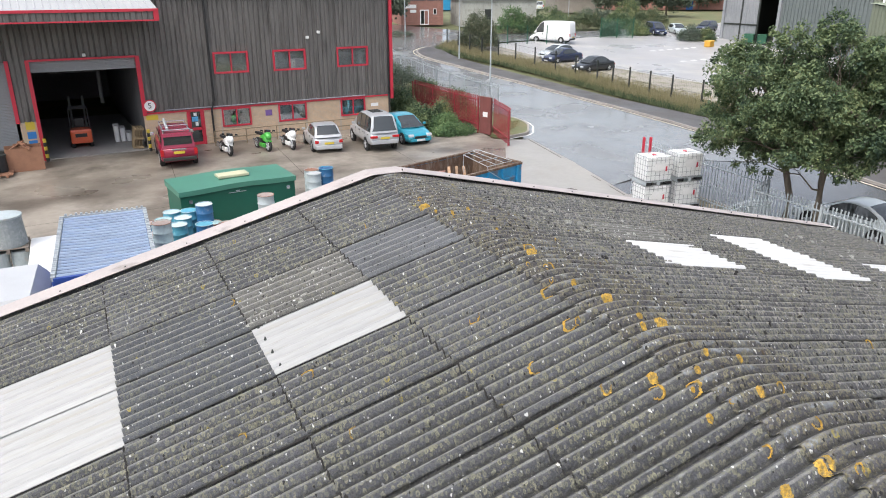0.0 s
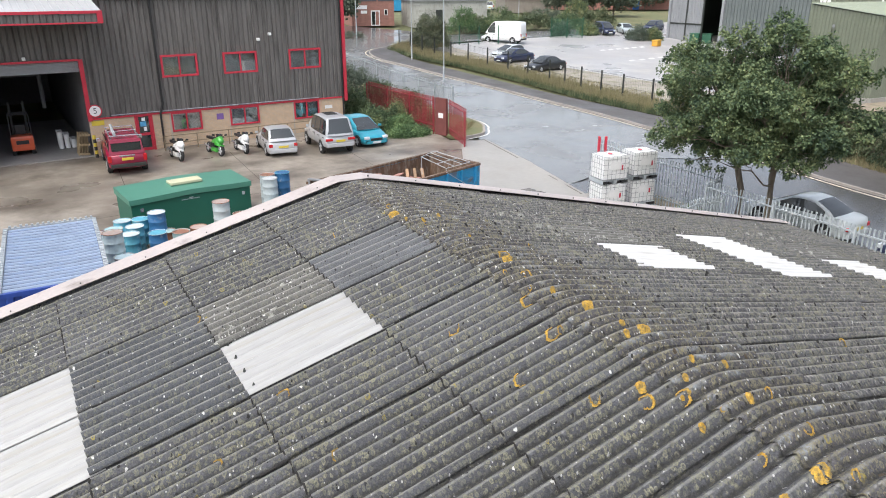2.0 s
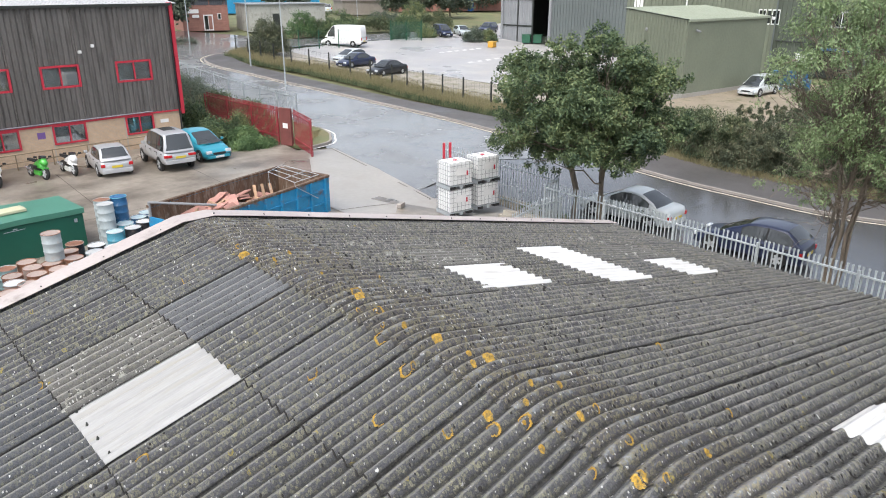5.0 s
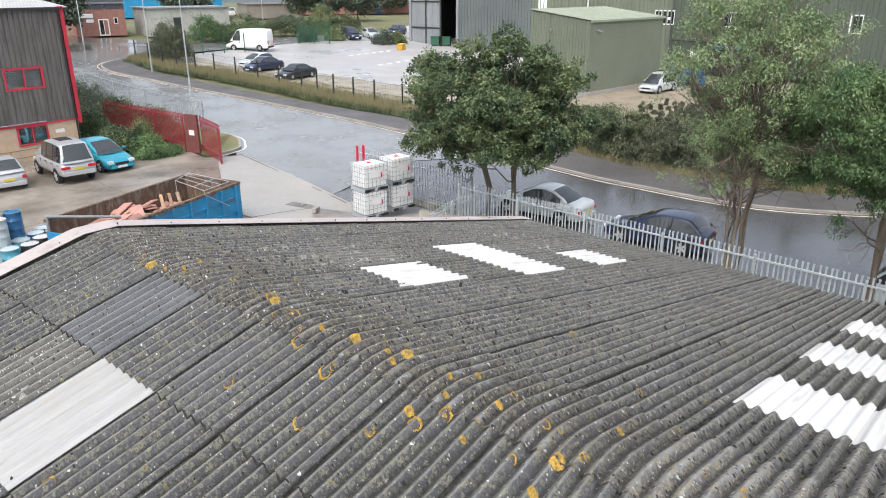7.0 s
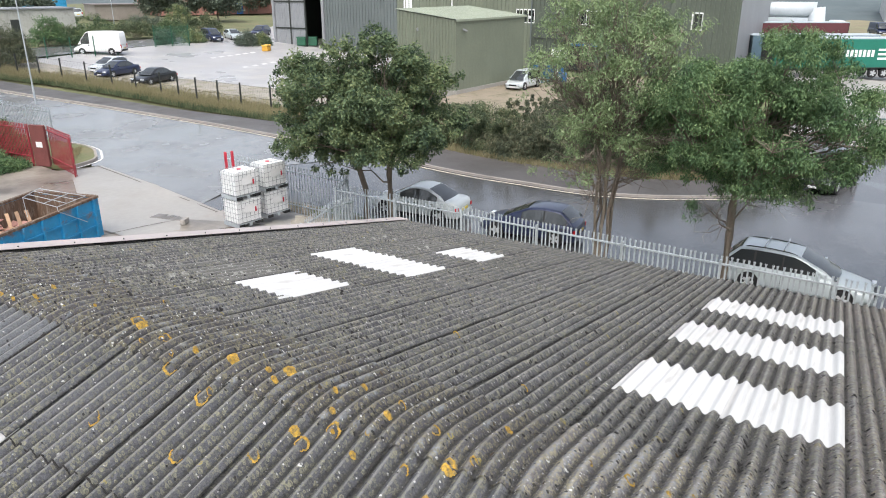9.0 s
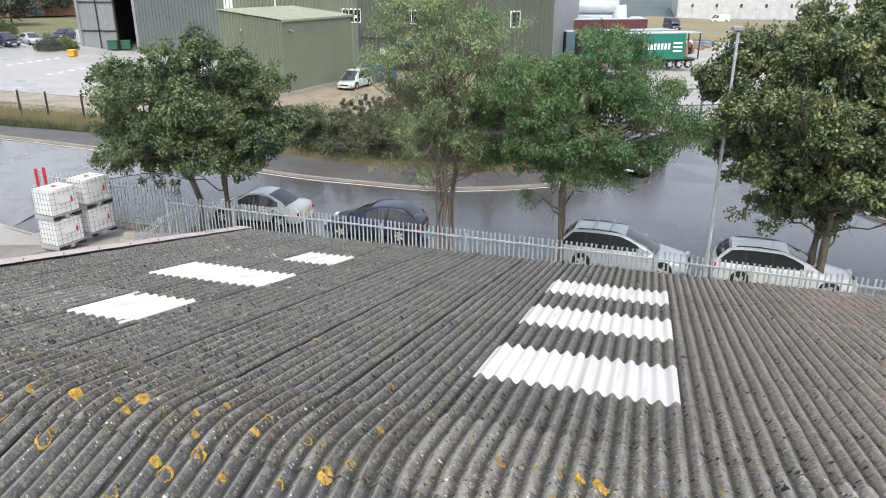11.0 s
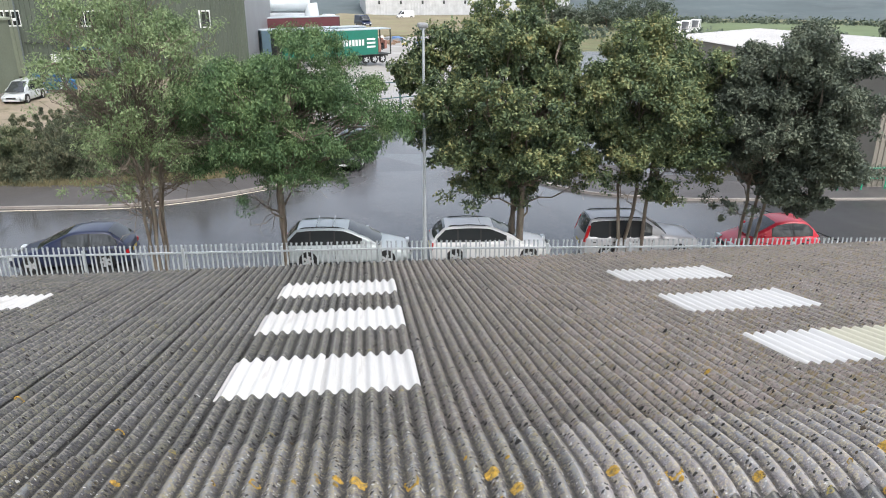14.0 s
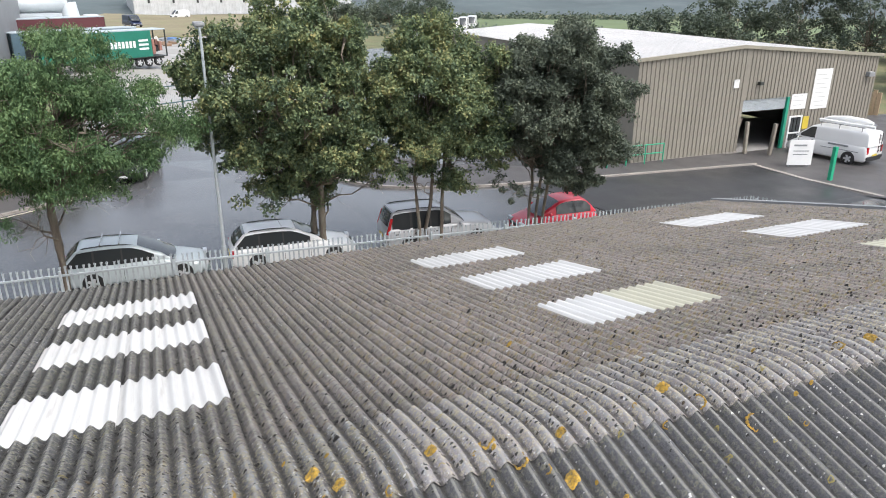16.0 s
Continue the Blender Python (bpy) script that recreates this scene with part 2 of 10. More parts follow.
M_CONCRETE = material("yard_concrete", (0.310, 0.275, 0.230), 0.42, 0, 0.7, 1.15, 0.12, 3.0, 0.06, 25, coords="World", stain=(0.112, 0.094, 0.076), stain_amount=0.85, gloss_var=0.25)
M_CONCRETE_PALE = material("apron_concrete", (0.34, 0.325, 0.30), 0.5, 0, 0.8, 1.1, 0.25, 4.0, 0.06, 25, coords="World", stain=(0.30, 0.28, 0.25), stain_amount=0.4, gloss_var=0.2)
M_ASPHALT = material("wet_asphalt", (0.088, 0.088, 0.090), 0.17, 0, 0.8, 1.2, 0.22, 9.0, 0.08, 70, coords="World", stain=(0.068, 0.068, 0.070), stain_amount=0.4, gloss_var=0.11, spec=1.0)
M_ASPHALT_NEW = material("fresh_asphalt", (0.042, 0.043, 0.045), 0.45, 0, 0.8, 1.2, 0.3, 9.0, 0.12, 70, coords="World", stain=(0.045, 0.045, 0.048), stain_amount=0.4, gloss_var=0.15)
M_PAVE = material("pavement_asphalt", (0.095, 0.089, 0.085), 0.55, 0, 0.8, 1.15, 0.3, 9.0, 0.12, 60, coords="World", stain=(0.065, 0.06, 0.057), stain_amount=0.4, gloss_var=0.15)
M_PAVE_DARK = material("dark_pavement", (0.088, 0.083, 0.081), 0.55, 0, 0.8, 1.15, 0.3, 9.0, 0.12, 60, coords="World", stain=(0.06, 0.056, 0.055), stain_amount=0.4, gloss_var=0.15)
M_CARPARK = material("car_park_tarmac", (0.36, 0.35, 0.345), 0.40, 0, 0.8, 1.15, 0.12, 5.0, 0.08, 50, coords="World", stain=(0.44, 0.42, 0.385), stain_amount=0.45, gloss_var=0.2)
M_GRAVEL = material("weedy_gravel", (0.31, 0.285, 0.24), 0.85, 0, 0.7, 1.2, 0.3, 7.0, 0.3, 30, coords="World", stain=(0.17, 0.16, 0.085), stain_amount=0.5)
M_KERB = material("kerb_stone", (0.33, 0.30, 0.27), 0.7, 0, 0.75, 1.15, 1.0, 10, 0.1, coords="World")
M_LINE = material("road_paint", (0.70, 0.69, 0.66), 0.5, 0, 0.7, 1.1, 1.2, 12, 0.05, coords="World")
M_LINE_YELLOW = material("road_paint_yellow", (0.62, 0.55, 0.43), 0.5, 0, 0.7, 1.1, 1.2, 12, 0.05, coords="World")
M_GRASS = material("rough_grass", (0.13, 0.14, 0.065), 0.9, 0, 0.6, 1.4, 0.15, 6.0, 0.5, 14, coords="World", stain=(0.20, 0.165, 0.09), stain_amount=0.5)
M_DIRT = material("trodden_earth", (0.27, 0.225, 0.165), 0.85, 0, 0.7, 1.2, 0.3, 6.0, 0.3, 20, coords="World", stain=(0.13, 0.125, 0.06), stain_amount=0.45)
M_FIELD = material("far_field", (0.125, 0.165, 0.08), 0.95, 0, 0.8, 1.2, 0.01, 0.2, 0.0, coords="World", stain=(0.10, 0.13, 0.06), stain_amount=0.5)
M_BLACK_CLAD = material("dark_brown_cladding", (0.125, 0.116, 0.110), 0.5, 0, 0.75, 1.25, 0.5, 7, 0.03, stain=(0.06, 0.055, 0.051), stain_amount=0.5, stretch=(2.5, 2.5, 0.3))
M_RED = paint("red_trim", (0.52, 0.035, 0.06), 0.4)
M_BRICK = material("buff_brick", (0.58, 0.43, 0.30), 0.85, 0, 0.8, 1.15, 3, 30, 0.2, rand=0.1)
M_MORTAR = material("mortar", (0.42, 0.38, 0.32), 0.9, 0, 0.9, 1.1, 2, 30, 0.2)
M_REDBRICK = material("red_brick", (0.30, 0.15, 0.12), 0.85, 0, 0.75, 1.25, 1.5, 14, 0.2, stretch=(1, 1, 3))
M_WHITE_ROOF = material("pale_roof_sheet", (0.41, 0.41, 0.41), 0.45, 0, 0.85, 1.05, 0.3, 5, 0.03, stain=(0.45, 0.43, 0.42), stain_amount=0.3)
M_TAN_CLAD = material("taupe_cladding", (0.25, 0.228, 0.19), 0.5, 0, 0.9, 1.1, 0.3, 5, 0.03)
M_TAN_TRIM = paint("taupe_trim", (0.30, 0.28, 0.22), 0.5)
M_GREEN_CLAD = material("olive_green_cladding", (0.165, 0.185, 0.138), 0.5, 0, 0.85, 1.15, 0.3, 5, 0.03)
M_GREEN_SHADED = material("shaded_olive_cladding", (0.095, 0.112, 0.088), 0.5, 0, 0.85, 1.15, 0.3, 5, 0.03)
M_GREEN_DARK = material("dark_green_cladding", (0.125, 0.145, 0.142), 0.5, 0, 0.85, 1.15, 0.3, 5, 0.03)
M_GREEN_PALE = material("pale_green_roof", (0.27, 0.30, 0.23), 0.5, 0, 0.9, 1.1, 0.3, 5, 0.03)
M_GREY_CLAD = material("grey_cladding", (0.25, 0.26, 0.27), 0.5, 0, 0.85, 1.1, 0.3, 5, 0.03)
M_DARK = material("dark_interior", (0.20, 0.20, 0.21), 0.9, 0, 0.8, 1.2, 0.5, 5, 0.0)
M_FLOOR_IN = material("warehouse_floor", (0.30, 0.29, 0.28), 0.6, 0, 0.8, 1.1, 0.4, 5, 0.03)
M_GALV = material("galvanised_steel", (0.41, 0.445, 0.465), 0.45, 0.1, 0.8, 1.1, 2.0, 20, 0.04, rand=0.06)
M_STEEL_DARK = paint("dark_steel", (0.03, 0.034, 0.03), 0.5)
M_STEEL_GREEN = paint("green_steel", (0.02, 0.10, 0.055), 0.45)
M_RED_RUST = material("red_fence_paint", (0.30, 0.032, 0.045), 0.6, 0, 0.7, 1.2, 1.0, 12, 0.1, stain=(0.14, 0.045, 0.03), stain_amount=0.4)
M_BARK = material("bark", (0.19, 0.155, 0.122), 0.9, 0, 0.6, 1.3, 2.5, 22, 0.6, 30, stretch=(1, 1, 0.35), stain=(0.25, 0.24, 0.185), stain_amount=0.35)
M_GLASS = bpy.data.materials.new("window_glass")
M_GLASS.use_nodes = True
_g = M_GLASS.node_tree.nodes["Principled BSDF"]
_g.inputs["Base Color"].default_value = (0.025, 0.03, 0.031, 1)
_g.inputs["Roughness"].default_value = 0.03
_g.inputs["Specular IOR Level"].default_value = 1.0
M_PANE = bpy.data.materials.new("clear_pane")
M_PANE.use_nodes = True
_n = M_PANE.node_tree
_t = _n.nodes.new("ShaderNodeBsdfTransparent")
_t.inputs[0].default_value = (0.75, 0.8, 0.8, 1)
_y = _n.nodes.new("ShaderNodeBsdfGlossy")
_y.inputs["Roughness"].default_value = 0.03
_x = _n.nodes.new("ShaderNodeMixShader")
_x.inputs[0].default_value = 0.26
_n.links.new(_t.outputs[0], _x.inputs[1])
_n.links.new(_y.outputs[0], _x.inputs[2])
_n.links.new(_x.outputs[0], _n.nodes["Material Output"].inputs["Surface"])
M_BACKING = material("pale_backing", (0.62, 0.65, 0.64), 0.9)
M_CURTAIN = material("pale_blind", (0.72, 0.73, 0.72), 0.8)
M_WHITE = paint("white_paint", (0.78, 0.78, 0.77), 0.4)
M_BLACK = paint("black_plastic", (0.018, 0.018, 0.019), 0.5)
M_RUBBER = material("tyre_rubber", (0.02, 0.02, 0.021), 0.85, 0, 0.8, 1.2, 5, 40, 0.1)


# ---- shapes ----
def part(name, bm, mat, parent=None, label="", smooth=False):
    me = bpy.data.meshes.new(name)
    bm.normal_update()
    bm.to_mesh(me)
    bm.free()
    me.materials.append(mat)
    if smooth:
        me.polygons.foreach_set("use_smooth", [True] * len(me.polygons))
    ob = new(name, me)
    ob.parent = parent
    return tagged(ob, label)


def thing(name, m, label, category, group="", kind=""):
    ob = new(name)
    ob.empty_display_size = 0.2
    ob.matrix_basis = m
    return tagged(ob, label, category, group, kind)


def box(bm, x0, x1, y0, y1, z0, z1, m=None, bevel=0.0):
    r = bmesh.ops.create_cube(bm, size=1)
    bmesh.ops.transform(bm, matrix=Matrix.LocRotScale(((x0 + x1) / 2, (y0 + y1) / 2, (z0 + z1) / 2), None, (x1 - x0, y1 - y0, z1 - z0)), verts=r["verts"])
    if bevel:
        es = list({e for v in r["verts"] for e in v.link_edges})
        b = bmesh.ops.bevel(bm, geom=es, offset=bevel, segments=2, affect='EDGES', profile=0.6)
        vs = list({v for f in b["faces"] for v in f.verts} | {v for v in r["verts"] if v.is_valid})
    else:
        vs = r["verts"]
    if m is not None:
        bmesh.ops.transform(bm, matrix=m, verts=vs)
    return vs


def boxes(*bs, bevel=0.0, m=None):
    bm = bmesh.new()
    for b in bs:
        box(bm, *b, m, bevel)
    return bm


def tube(bm, a, b, r, r2=None, seg=8, caps=True):
    a, b = Vector(a), Vector(b)
    d = b - a
    m = Matrix.Translation((a + b) / 2) @ d.to_track_quat('Z', 'Y').to_matrix().to_4x4()
    bmesh.ops.create_cone(bm, cap_ends=caps, segments=seg, radius1=r, radius2=r if r2 is None else r2, depth=d.length, matrix=m)


def prism(bm, outline, y0, y1, m=None):
    """An outline in x and z, drawn out along y."""
    a = [bm.verts.new((x, y0, z)) for x, z in outline]
    b = [bm.verts.new((x, y1, z)) for x, z in outline]
    n = len(outline)
    bm.faces.new(a)
    bm.faces.new(b[::-1])
    for i in range(n):
        bm.faces.new((a[i], b[i], b[(i + 1) % n], a[(i + 1) % n]))
    bmesh.ops.recalc_face_normals(bm, faces=bm.faces)
    if m is not None:
        bmesh.ops.transform(bm, matrix=m, verts=a + b)
    return a + b


def profiled(length, height, pitch=0.2, rib=0.06, depth=0.035, thick=0.02):
    """A ribbed cladding panel in the x-z plane, its face towards -y."""
    xs, x = [], 0.0
    while x < length - 1e-6:
        for dx, d in ((0, 0), (pitch - rib * 1.6, 0), (pitch - rib * 1.3, 1), (pitch - rib * 0.3, 1)):
            if x + dx < length:
                xs.append((x + dx, d * depth))
        x += pitch
    xs.append((length, 0))
    pts = [(a, -b) for a, b in xs]
    v, f = [], []
    for a, b in pts:
        v += [(a, b, 0), (a, b, height)]
    for i in range(len(pts) - 1):
        f.append((2 * i, 2 * i + 2, 2 * i + 3, 2 * i + 1))
    n = len(v)
    v += [(0, thick, 0), (length, thick, 0), (length, thick, height), (0, thick, height)]
    f.append((n + 1, n, n + 3, n + 2))
    bm = bmesh.new()
    vs = [bm.verts.new(p) for p in v]
    for q in f:
        bm.faces.new([vs[i] for i in q])
    return bm


def sm(t):
    t = min(max(t, 0.0), 1.0)
    return t * t * (3 - 2 * t)


def gz(x, y):
    """The height of the ground: the yard is level, the road dips along the fence and climbs beyond the yard."""
    dip = -0.7 * sm((30 - y) / 14) * sm((x - 19) / 5) * (1 - sm((x - 38) / 14) * sm((y + 6) / 10))
    return 3.4 * sm((y - 44) / 70) + dip


def drape(name, outline, mat, lift, step=4.0, thick=0.0, label="", category="", parent=None):
    """A patch of ground with this outline, laid over the ground's shape; with thick it has a face down its edge."""
    bm = bmesh.new()
    fc = bm.faces.new([bm.verts.new((x, y, 0)) for x, y in outline])
    if fc.normal.z < 0:
        fc.normal_flip()
    xs, ys = [p[0] for p in outline], [p[1] for p in outline]
    for ax, lo, hi in ((0, min(xs), max(xs)), (1, min(ys), max(ys))):
        k = math.ceil(lo / step) * step
        while k < hi:
            n = (1, 0, 0) if ax == 0 else (0, 1, 0)
            bmesh.ops.bisect_plane(bm, geom=bm.verts[:] + bm.edges[:] + bm.faces[:], plane_co=Vector(n) * k, plane_no=n)
            k += step
    bmesh.ops.recalc_face_normals(bm, faces=bm.faces)
    if sum(f.normal.z for f in bm.faces) < 0:
        bmesh.ops.reverse_faces(bm, faces=bm.faces)
    if thick:
        r = bmesh.ops.extrude_edge_only(bm, edges=[e for e in bm.edges if e.is_boundary])
        low = {v for v in r["geom"] if isinstance(v, bmesh.types.BMVert)}
    else:
        low = set()
    for v in bm.verts:
        v.co.z = gz(v.co.x, v.co.y) + lift - (thick if v in low else 0)
    ob = part(name, bm, mat, parent)
    return tagged(ob, label, category, kind="structure") if label else ob


def offset_line(pts, d):
    out = []
    for i, p in enumerate(pts):
        a, b = Vector(pts[max(i - 1, 0)]), Vector(pts[min(i + 1, len(pts) - 1)])
        t = (b - a).normalized()
        out.append((p[0] - t.y * d, p[1] + t.x * d))
    return out


def smooth_line(pts, n=4):
    out = []
    for i in range(len(pts) - 1):
        p0, p1, p2, p3 = (Vector(pts[min(max(j, 0), len(pts) - 1)]) for j in (i - 1, i, i + 1, i + 2))
        for k in range(n):
            t = k / n
            q = 0.5 * ((2 * p1) + (p2 - p0) * t + (2 * p0 - 5 * p1 + 4 * p2 - p3) * t * t + (3 * p1 - p0 - 3 * p2 + p3) * t ** 3)
            out.append((q.x, q.y))
    return out + [tuple(pts[-1])]


def along(a, b, z=0.0):
    """A frame at a whose x runs to b."""
    d = Vector(b) - Vector(a)
    return pose(a[0], a[1], z, 0, 0, math.degrees(math.atan2(d.y, d.x))), d.length


# ---- ground, roads ----
def ground_sheet():
    gs = sorted(set([-2500, -1500, -900, -600, -400, -300] + list(range(-220, 300, 8)) + [340, 420, 560, 800, 1200, 1800, 2600]))
    xs = sorted(set(gs + list(range(16, 54, 2)) + [19, 21, 23, 25]))
    ys = sorted(set(gs + list(range(-8, 44, 2))))
    bm = bmesh.new()
    v = {}
    for i, x in enumerate(xs):
        for j, y in enumerate(ys):
            v[i, j] = bm.verts.new((x, y, gz(x, y) - 0.25))
    for i in range(len(xs) - 1):
        for j in range(len(ys) - 1):
            bm.faces.new((v[i, j], v[i + 1, j], v[i + 1, j + 1], v[i, j + 1]))
    tagged(part("ground", bm, M_GRASS), "rough grass and bare earth around the industrial units", "ground", kind="structure")


ground_sheet()
FAR_KERB = smooth_line([(46.5, 79.8), (42.5, 79.0), (39.5, 78.5), (37.8, 78.1), (36.2, 77.0), (34.9, 75.0), (34.4, 71.0), (35.25, 66.0), (35.95, 59.5), (36.5, 54.0), (36.6, 49.0), (36.3, 43.0), (35.65, 36.5), (34.9, 31.0), (34.7, 25.0), (34.75, 20.0),
                        (34.8, 16.0), (34.7, 11.5), (35.6, 8.4), (36.8, 6.2), (38.3, 4.1), (40.3, 2.4), (44.0, 1.6), (52.0, 1.2)], 4)
FAR_KERB_2 = smooth_line([(52.0, -7.2), (42.0, -7.6), (37.5, -8.6), (35.2, -10.0), (34.0, -11.6), (32.9, -14.6), (32.3, -18.0), (31.8, -23.5), (31.3, -28.5), (30.9, -32.4)], 4)
NEAR_KERB = smooth_line([(31.0, 80.0), (28.9, 70.0), (28.3, 60.0), (27.6, 50.0), (26.9, 42.5)], 3)
NEAR_KERB_2 = smooth_line([(24.3, 24.5), (25.1, 22.0), (25.4, 18.0), (25.3, 10.0), (25.0, 0.0), (24.5, -10.0), (24.1, -16.5), (23.2, -20.0), (21.0, -22.2), (16.0, -23.8)], 3)
drape("road", [(31.0, 80.0)] + [(20, 96), (20, 112), (43, 100), (47, 94), (52, 86.5), (75, 87), (75, 81.6), (60, 80.9)] + FAR_KERB + FAR_KERB_2 + [(26.6, -32.4), (22, -32), (12, -32), (12, -40), (10, -40), (10, -28), (14, -26)]
      + NEAR_KERB_2[::-1] + [(21.7, 24.0), (22.2, 26.6), (23.1, 31.0), (24.0, 36.0), (25.9, 38.3), (26.9, 41.0)] + NEAR_KERB[::-1], M_ASPHALT, 0.0, 4.0, label="wet grey asphalt estate road", category="road")
# older stretch lightened in colour to carry the sky's sheen on wet asphalt
M_ASPHALT_SHEEN = material("sheen_pale_asphalt", (0.185, 0.185, 0.182), 0.2, 0, 0.8, 1.15, 0.22, 9.0, 0.08, 70, coords="World", stain=(0.135, 0.135, 0.136), stain_amount=0.4, gloss_var=0.12, spec=1.0)
drape("road", [(31.0, 79.8), (20.4, 96), (20.4, 111), (43, 99.6), (46.8, 93.6), (51.8, 86.3), (74, 86.6), (74, 81.8), (60, 81.1)] + [(x - 0.03, y) for x, y in FAR_KERB if y > 25] + [(34.6, 24.5), (29.0, 27.5), (22.3, 25.5), (22.25, 26.6), (23.15, 31.0), (24.05, 36.0), (25.9, 38.2), (26.8, 41.0)] + NEAR_KERB[::-1],
      M_ASPHALT_SHEEN, 0.006, 4.0, label="paler stretch of worn road, wet sheen put into its colour", category="road")
drape("apron", [(21.9, 24.0), (22.4, 26.6), (23.3, 31.0), (24.2, 35.4), (22.6, 35.6), (21.7, 34.2), (19.2, 30.0), (17.3, 26.0), (16.8, 16.0), (21.6, 17.0), (24.2, 18.8), (24.2, 22.6)], M_CONCRETE_PALE, 0.035, 3.0, label="pale worn concrete crossover at the yard gate", category="pavement")
drape("yard", [(17.0, 14.9), (21.4, 16.4), (24.4, 18.4), (24.4, 22.7), (22.0, 24.2), (22.5, 26.6), (23.4, 31.0), (24.3, 35.5), (21.0, 37.2), (19.0, 26.0)], M_CONCRETE, 0.002, 3.0, label="damp concrete at the yard gate", category="yard")
drape("yard", [(-60, -40), (16.5, -40), (17.5, 15.0), (21.8, 16.8), (22.3, 20), (22.6, 24.0), (21.3, 23.6), (22.0, 34.2), (22.6, 38.5), (19.5, 39.5), (20.5, 44.2), (-60, 40.2)], M_CONCRETE, 0.004, 4.0,
      label="damp brown-stained concrete yard", category="yard")
FAR_BACK = smooth_line([(46.5, 78.9), (42.0, 78.2), (39.6, 77.4), (38.2, 74.5), (37.7, 70.0), (38.1, 65.5), (38.5, 60.5), (38.95, 55.0), (39.0, 50.0), (38.9, 43.0), (38.7, 36.0), (38.5, 28.0), (38.6, 20.0), (38.7, 14.0), (38.6, 10.6), (39.2, 8.2), (40.6, 6.0), (44.5, 4.6), (52.0, 4.2)], 3)
drape("pavement", FAR_KERB[::-1] + FAR_BACK, M_PAVE, 0.11, 3.0, 0.25, label="damp tarmac footpath with a kerb beside the road", category="pavement")
drape("pavement", [(52, -7.2)] + FAR_KERB_2[1:] + [(33.7, -32.4), (33.7, -26.0), (34.5, -21.0), (38.0, -15.0), (44.0, -11.5), (52, -10.5)], M_PAVE_DARK, 0.11, 3.0, 0.25, label="damp tarmac footpath beside the taupe warehouse", category="pavement")
drape("verge", NEAR_KERB_2 + [(16.4, -22.7), (20.0, -21.0), (20.2, -18), (21.4, 0), (22.4, 17.8), (24.2, 18.6), (24.0, 24.2)], M_DIRT, 0.1, 3.0, 0.25, label="narrow earth verge under the street trees", category="verge")
drape("verge", NEAR_KERB + [(26.2, 43.2), (19.6, 43.6), (19.6, 52), (23, 70), (24, 82)], M_GRASS, 0.09, 3.0, 0.25, label="overgrown verge behind the palisade fence", category="verge")


def line_strip(name, pts, d, w, lift, mat, label, thick=0.0):
    """A band along a line, from d to d + w to its left, with a face down both edges if it is thick."""
    bm = bmesh.new()
    rows = []
    for (ax_, ay), (bx, by) in zip(offset_line(pts, d), offset_line(pts, d + w)):
        za, zb = gz(ax_, ay) + lift, gz(bx, by) + lift
        row = [(ax_, ay, za), (bx, by, zb)]
        if thick:
            row = [(ax_, ay, za - thick), (ax_, ay, za), (bx, by, zb), (bx, by, zb - thick)]
        rows.append([bm.verts.new(p) for p in row])
    for r0, r1 in zip(rows[:-1], rows[1:]):
        for k in range(len(r0) - 1):
            bm.faces.new((r0[k], r1[k], r1[k + 1], r0[k + 1]))
    tagged(part(name, bm, mat), label, name.replace("_", " "), kind="structure")


line_strip("kerb", FAR_KERB, -0.012, 0.152, 0.125, M_KERB, "pale concrete kerb edging the footpath", 0.2)
line_strip("kerb", FAR_KERB_2, -0.012, 0.152, 0.125, M_KERB, "pale concrete kerb edging the footpath", 0.2)
line_strip("kerb", NEAR_KERB_2, 0.012, -0.152, 0.115, M_KERB, "pale concrete kerb under the street trees", 0.2)
NUB = smooth_line([(26.9, 42.5), (26.95, 41.0), (26.6, 39.4), (25.9, 38.2), (24.9, 36.9), (23.2, 36.4)], 4)
line_strip("kerb", NUB, 0.0, -0.14, 0.125, M_KERB, "curved pale kerb beside the red gate", 0.2)
line_strip("road_line", NUB, 0.18, 0.12, 0.01, M_LINE, "worn white line painted round the kerb")
drape("verge", [(22.9, 36.6)] + [(x - 0.1, y) for x, y in NUB[::-1]] + [(26.4, 43.6), (22.7, 38.8)], M_GRASS, 0.09, 2.0, 0.2, label="weedy corner outside the red gate", category="verge")
line_strip("road_line", FAR_KERB, -0.42, 0.13, 0.03, M_LINE_YELLOW, "worn pale line painted along the kerb")
drape("car_park", [(46.2, 36), (46.4, 48), (46.3, 62), (46.0, 70), (46.8, 78.6), (60, 80.6), (76, 81.4), (110, 96), (110, 60), (84, 60), (80, 50), (60, 46), (58, 40)], M_CARPARK, 0.03, 5.0, label="wet tarmac car park with worn white bays", category="car park")
drape("track", [(41.5, 22), (42, 31), (57, 32), (74, 30.6), (78, 20), (60, 16)], M_DIRT, 0.02, 4.0, label="bare trodden earth beside the green shed", category="track")
drape("lorry_yard", [(52, 4.2), (52, -10.5), (60, -14), (150, -42), (168, -30), (166, 0), (120, 10), (84, 12), (80, 6)], M_CONCRETE_PALE, 0.03, 6.0, label="pale concrete lorry yard", category="yard")
drape("service_yard", [(33.7, -32.4), (30.9, -32.4), (5, -32.4), (5, -70), (40, -70), (40, -44.6), (33.7, -44.6)], M_PAVE_DARK, 0.036, 3.0, label="damp tarmac service yard by the taupe warehouse", category="yard")
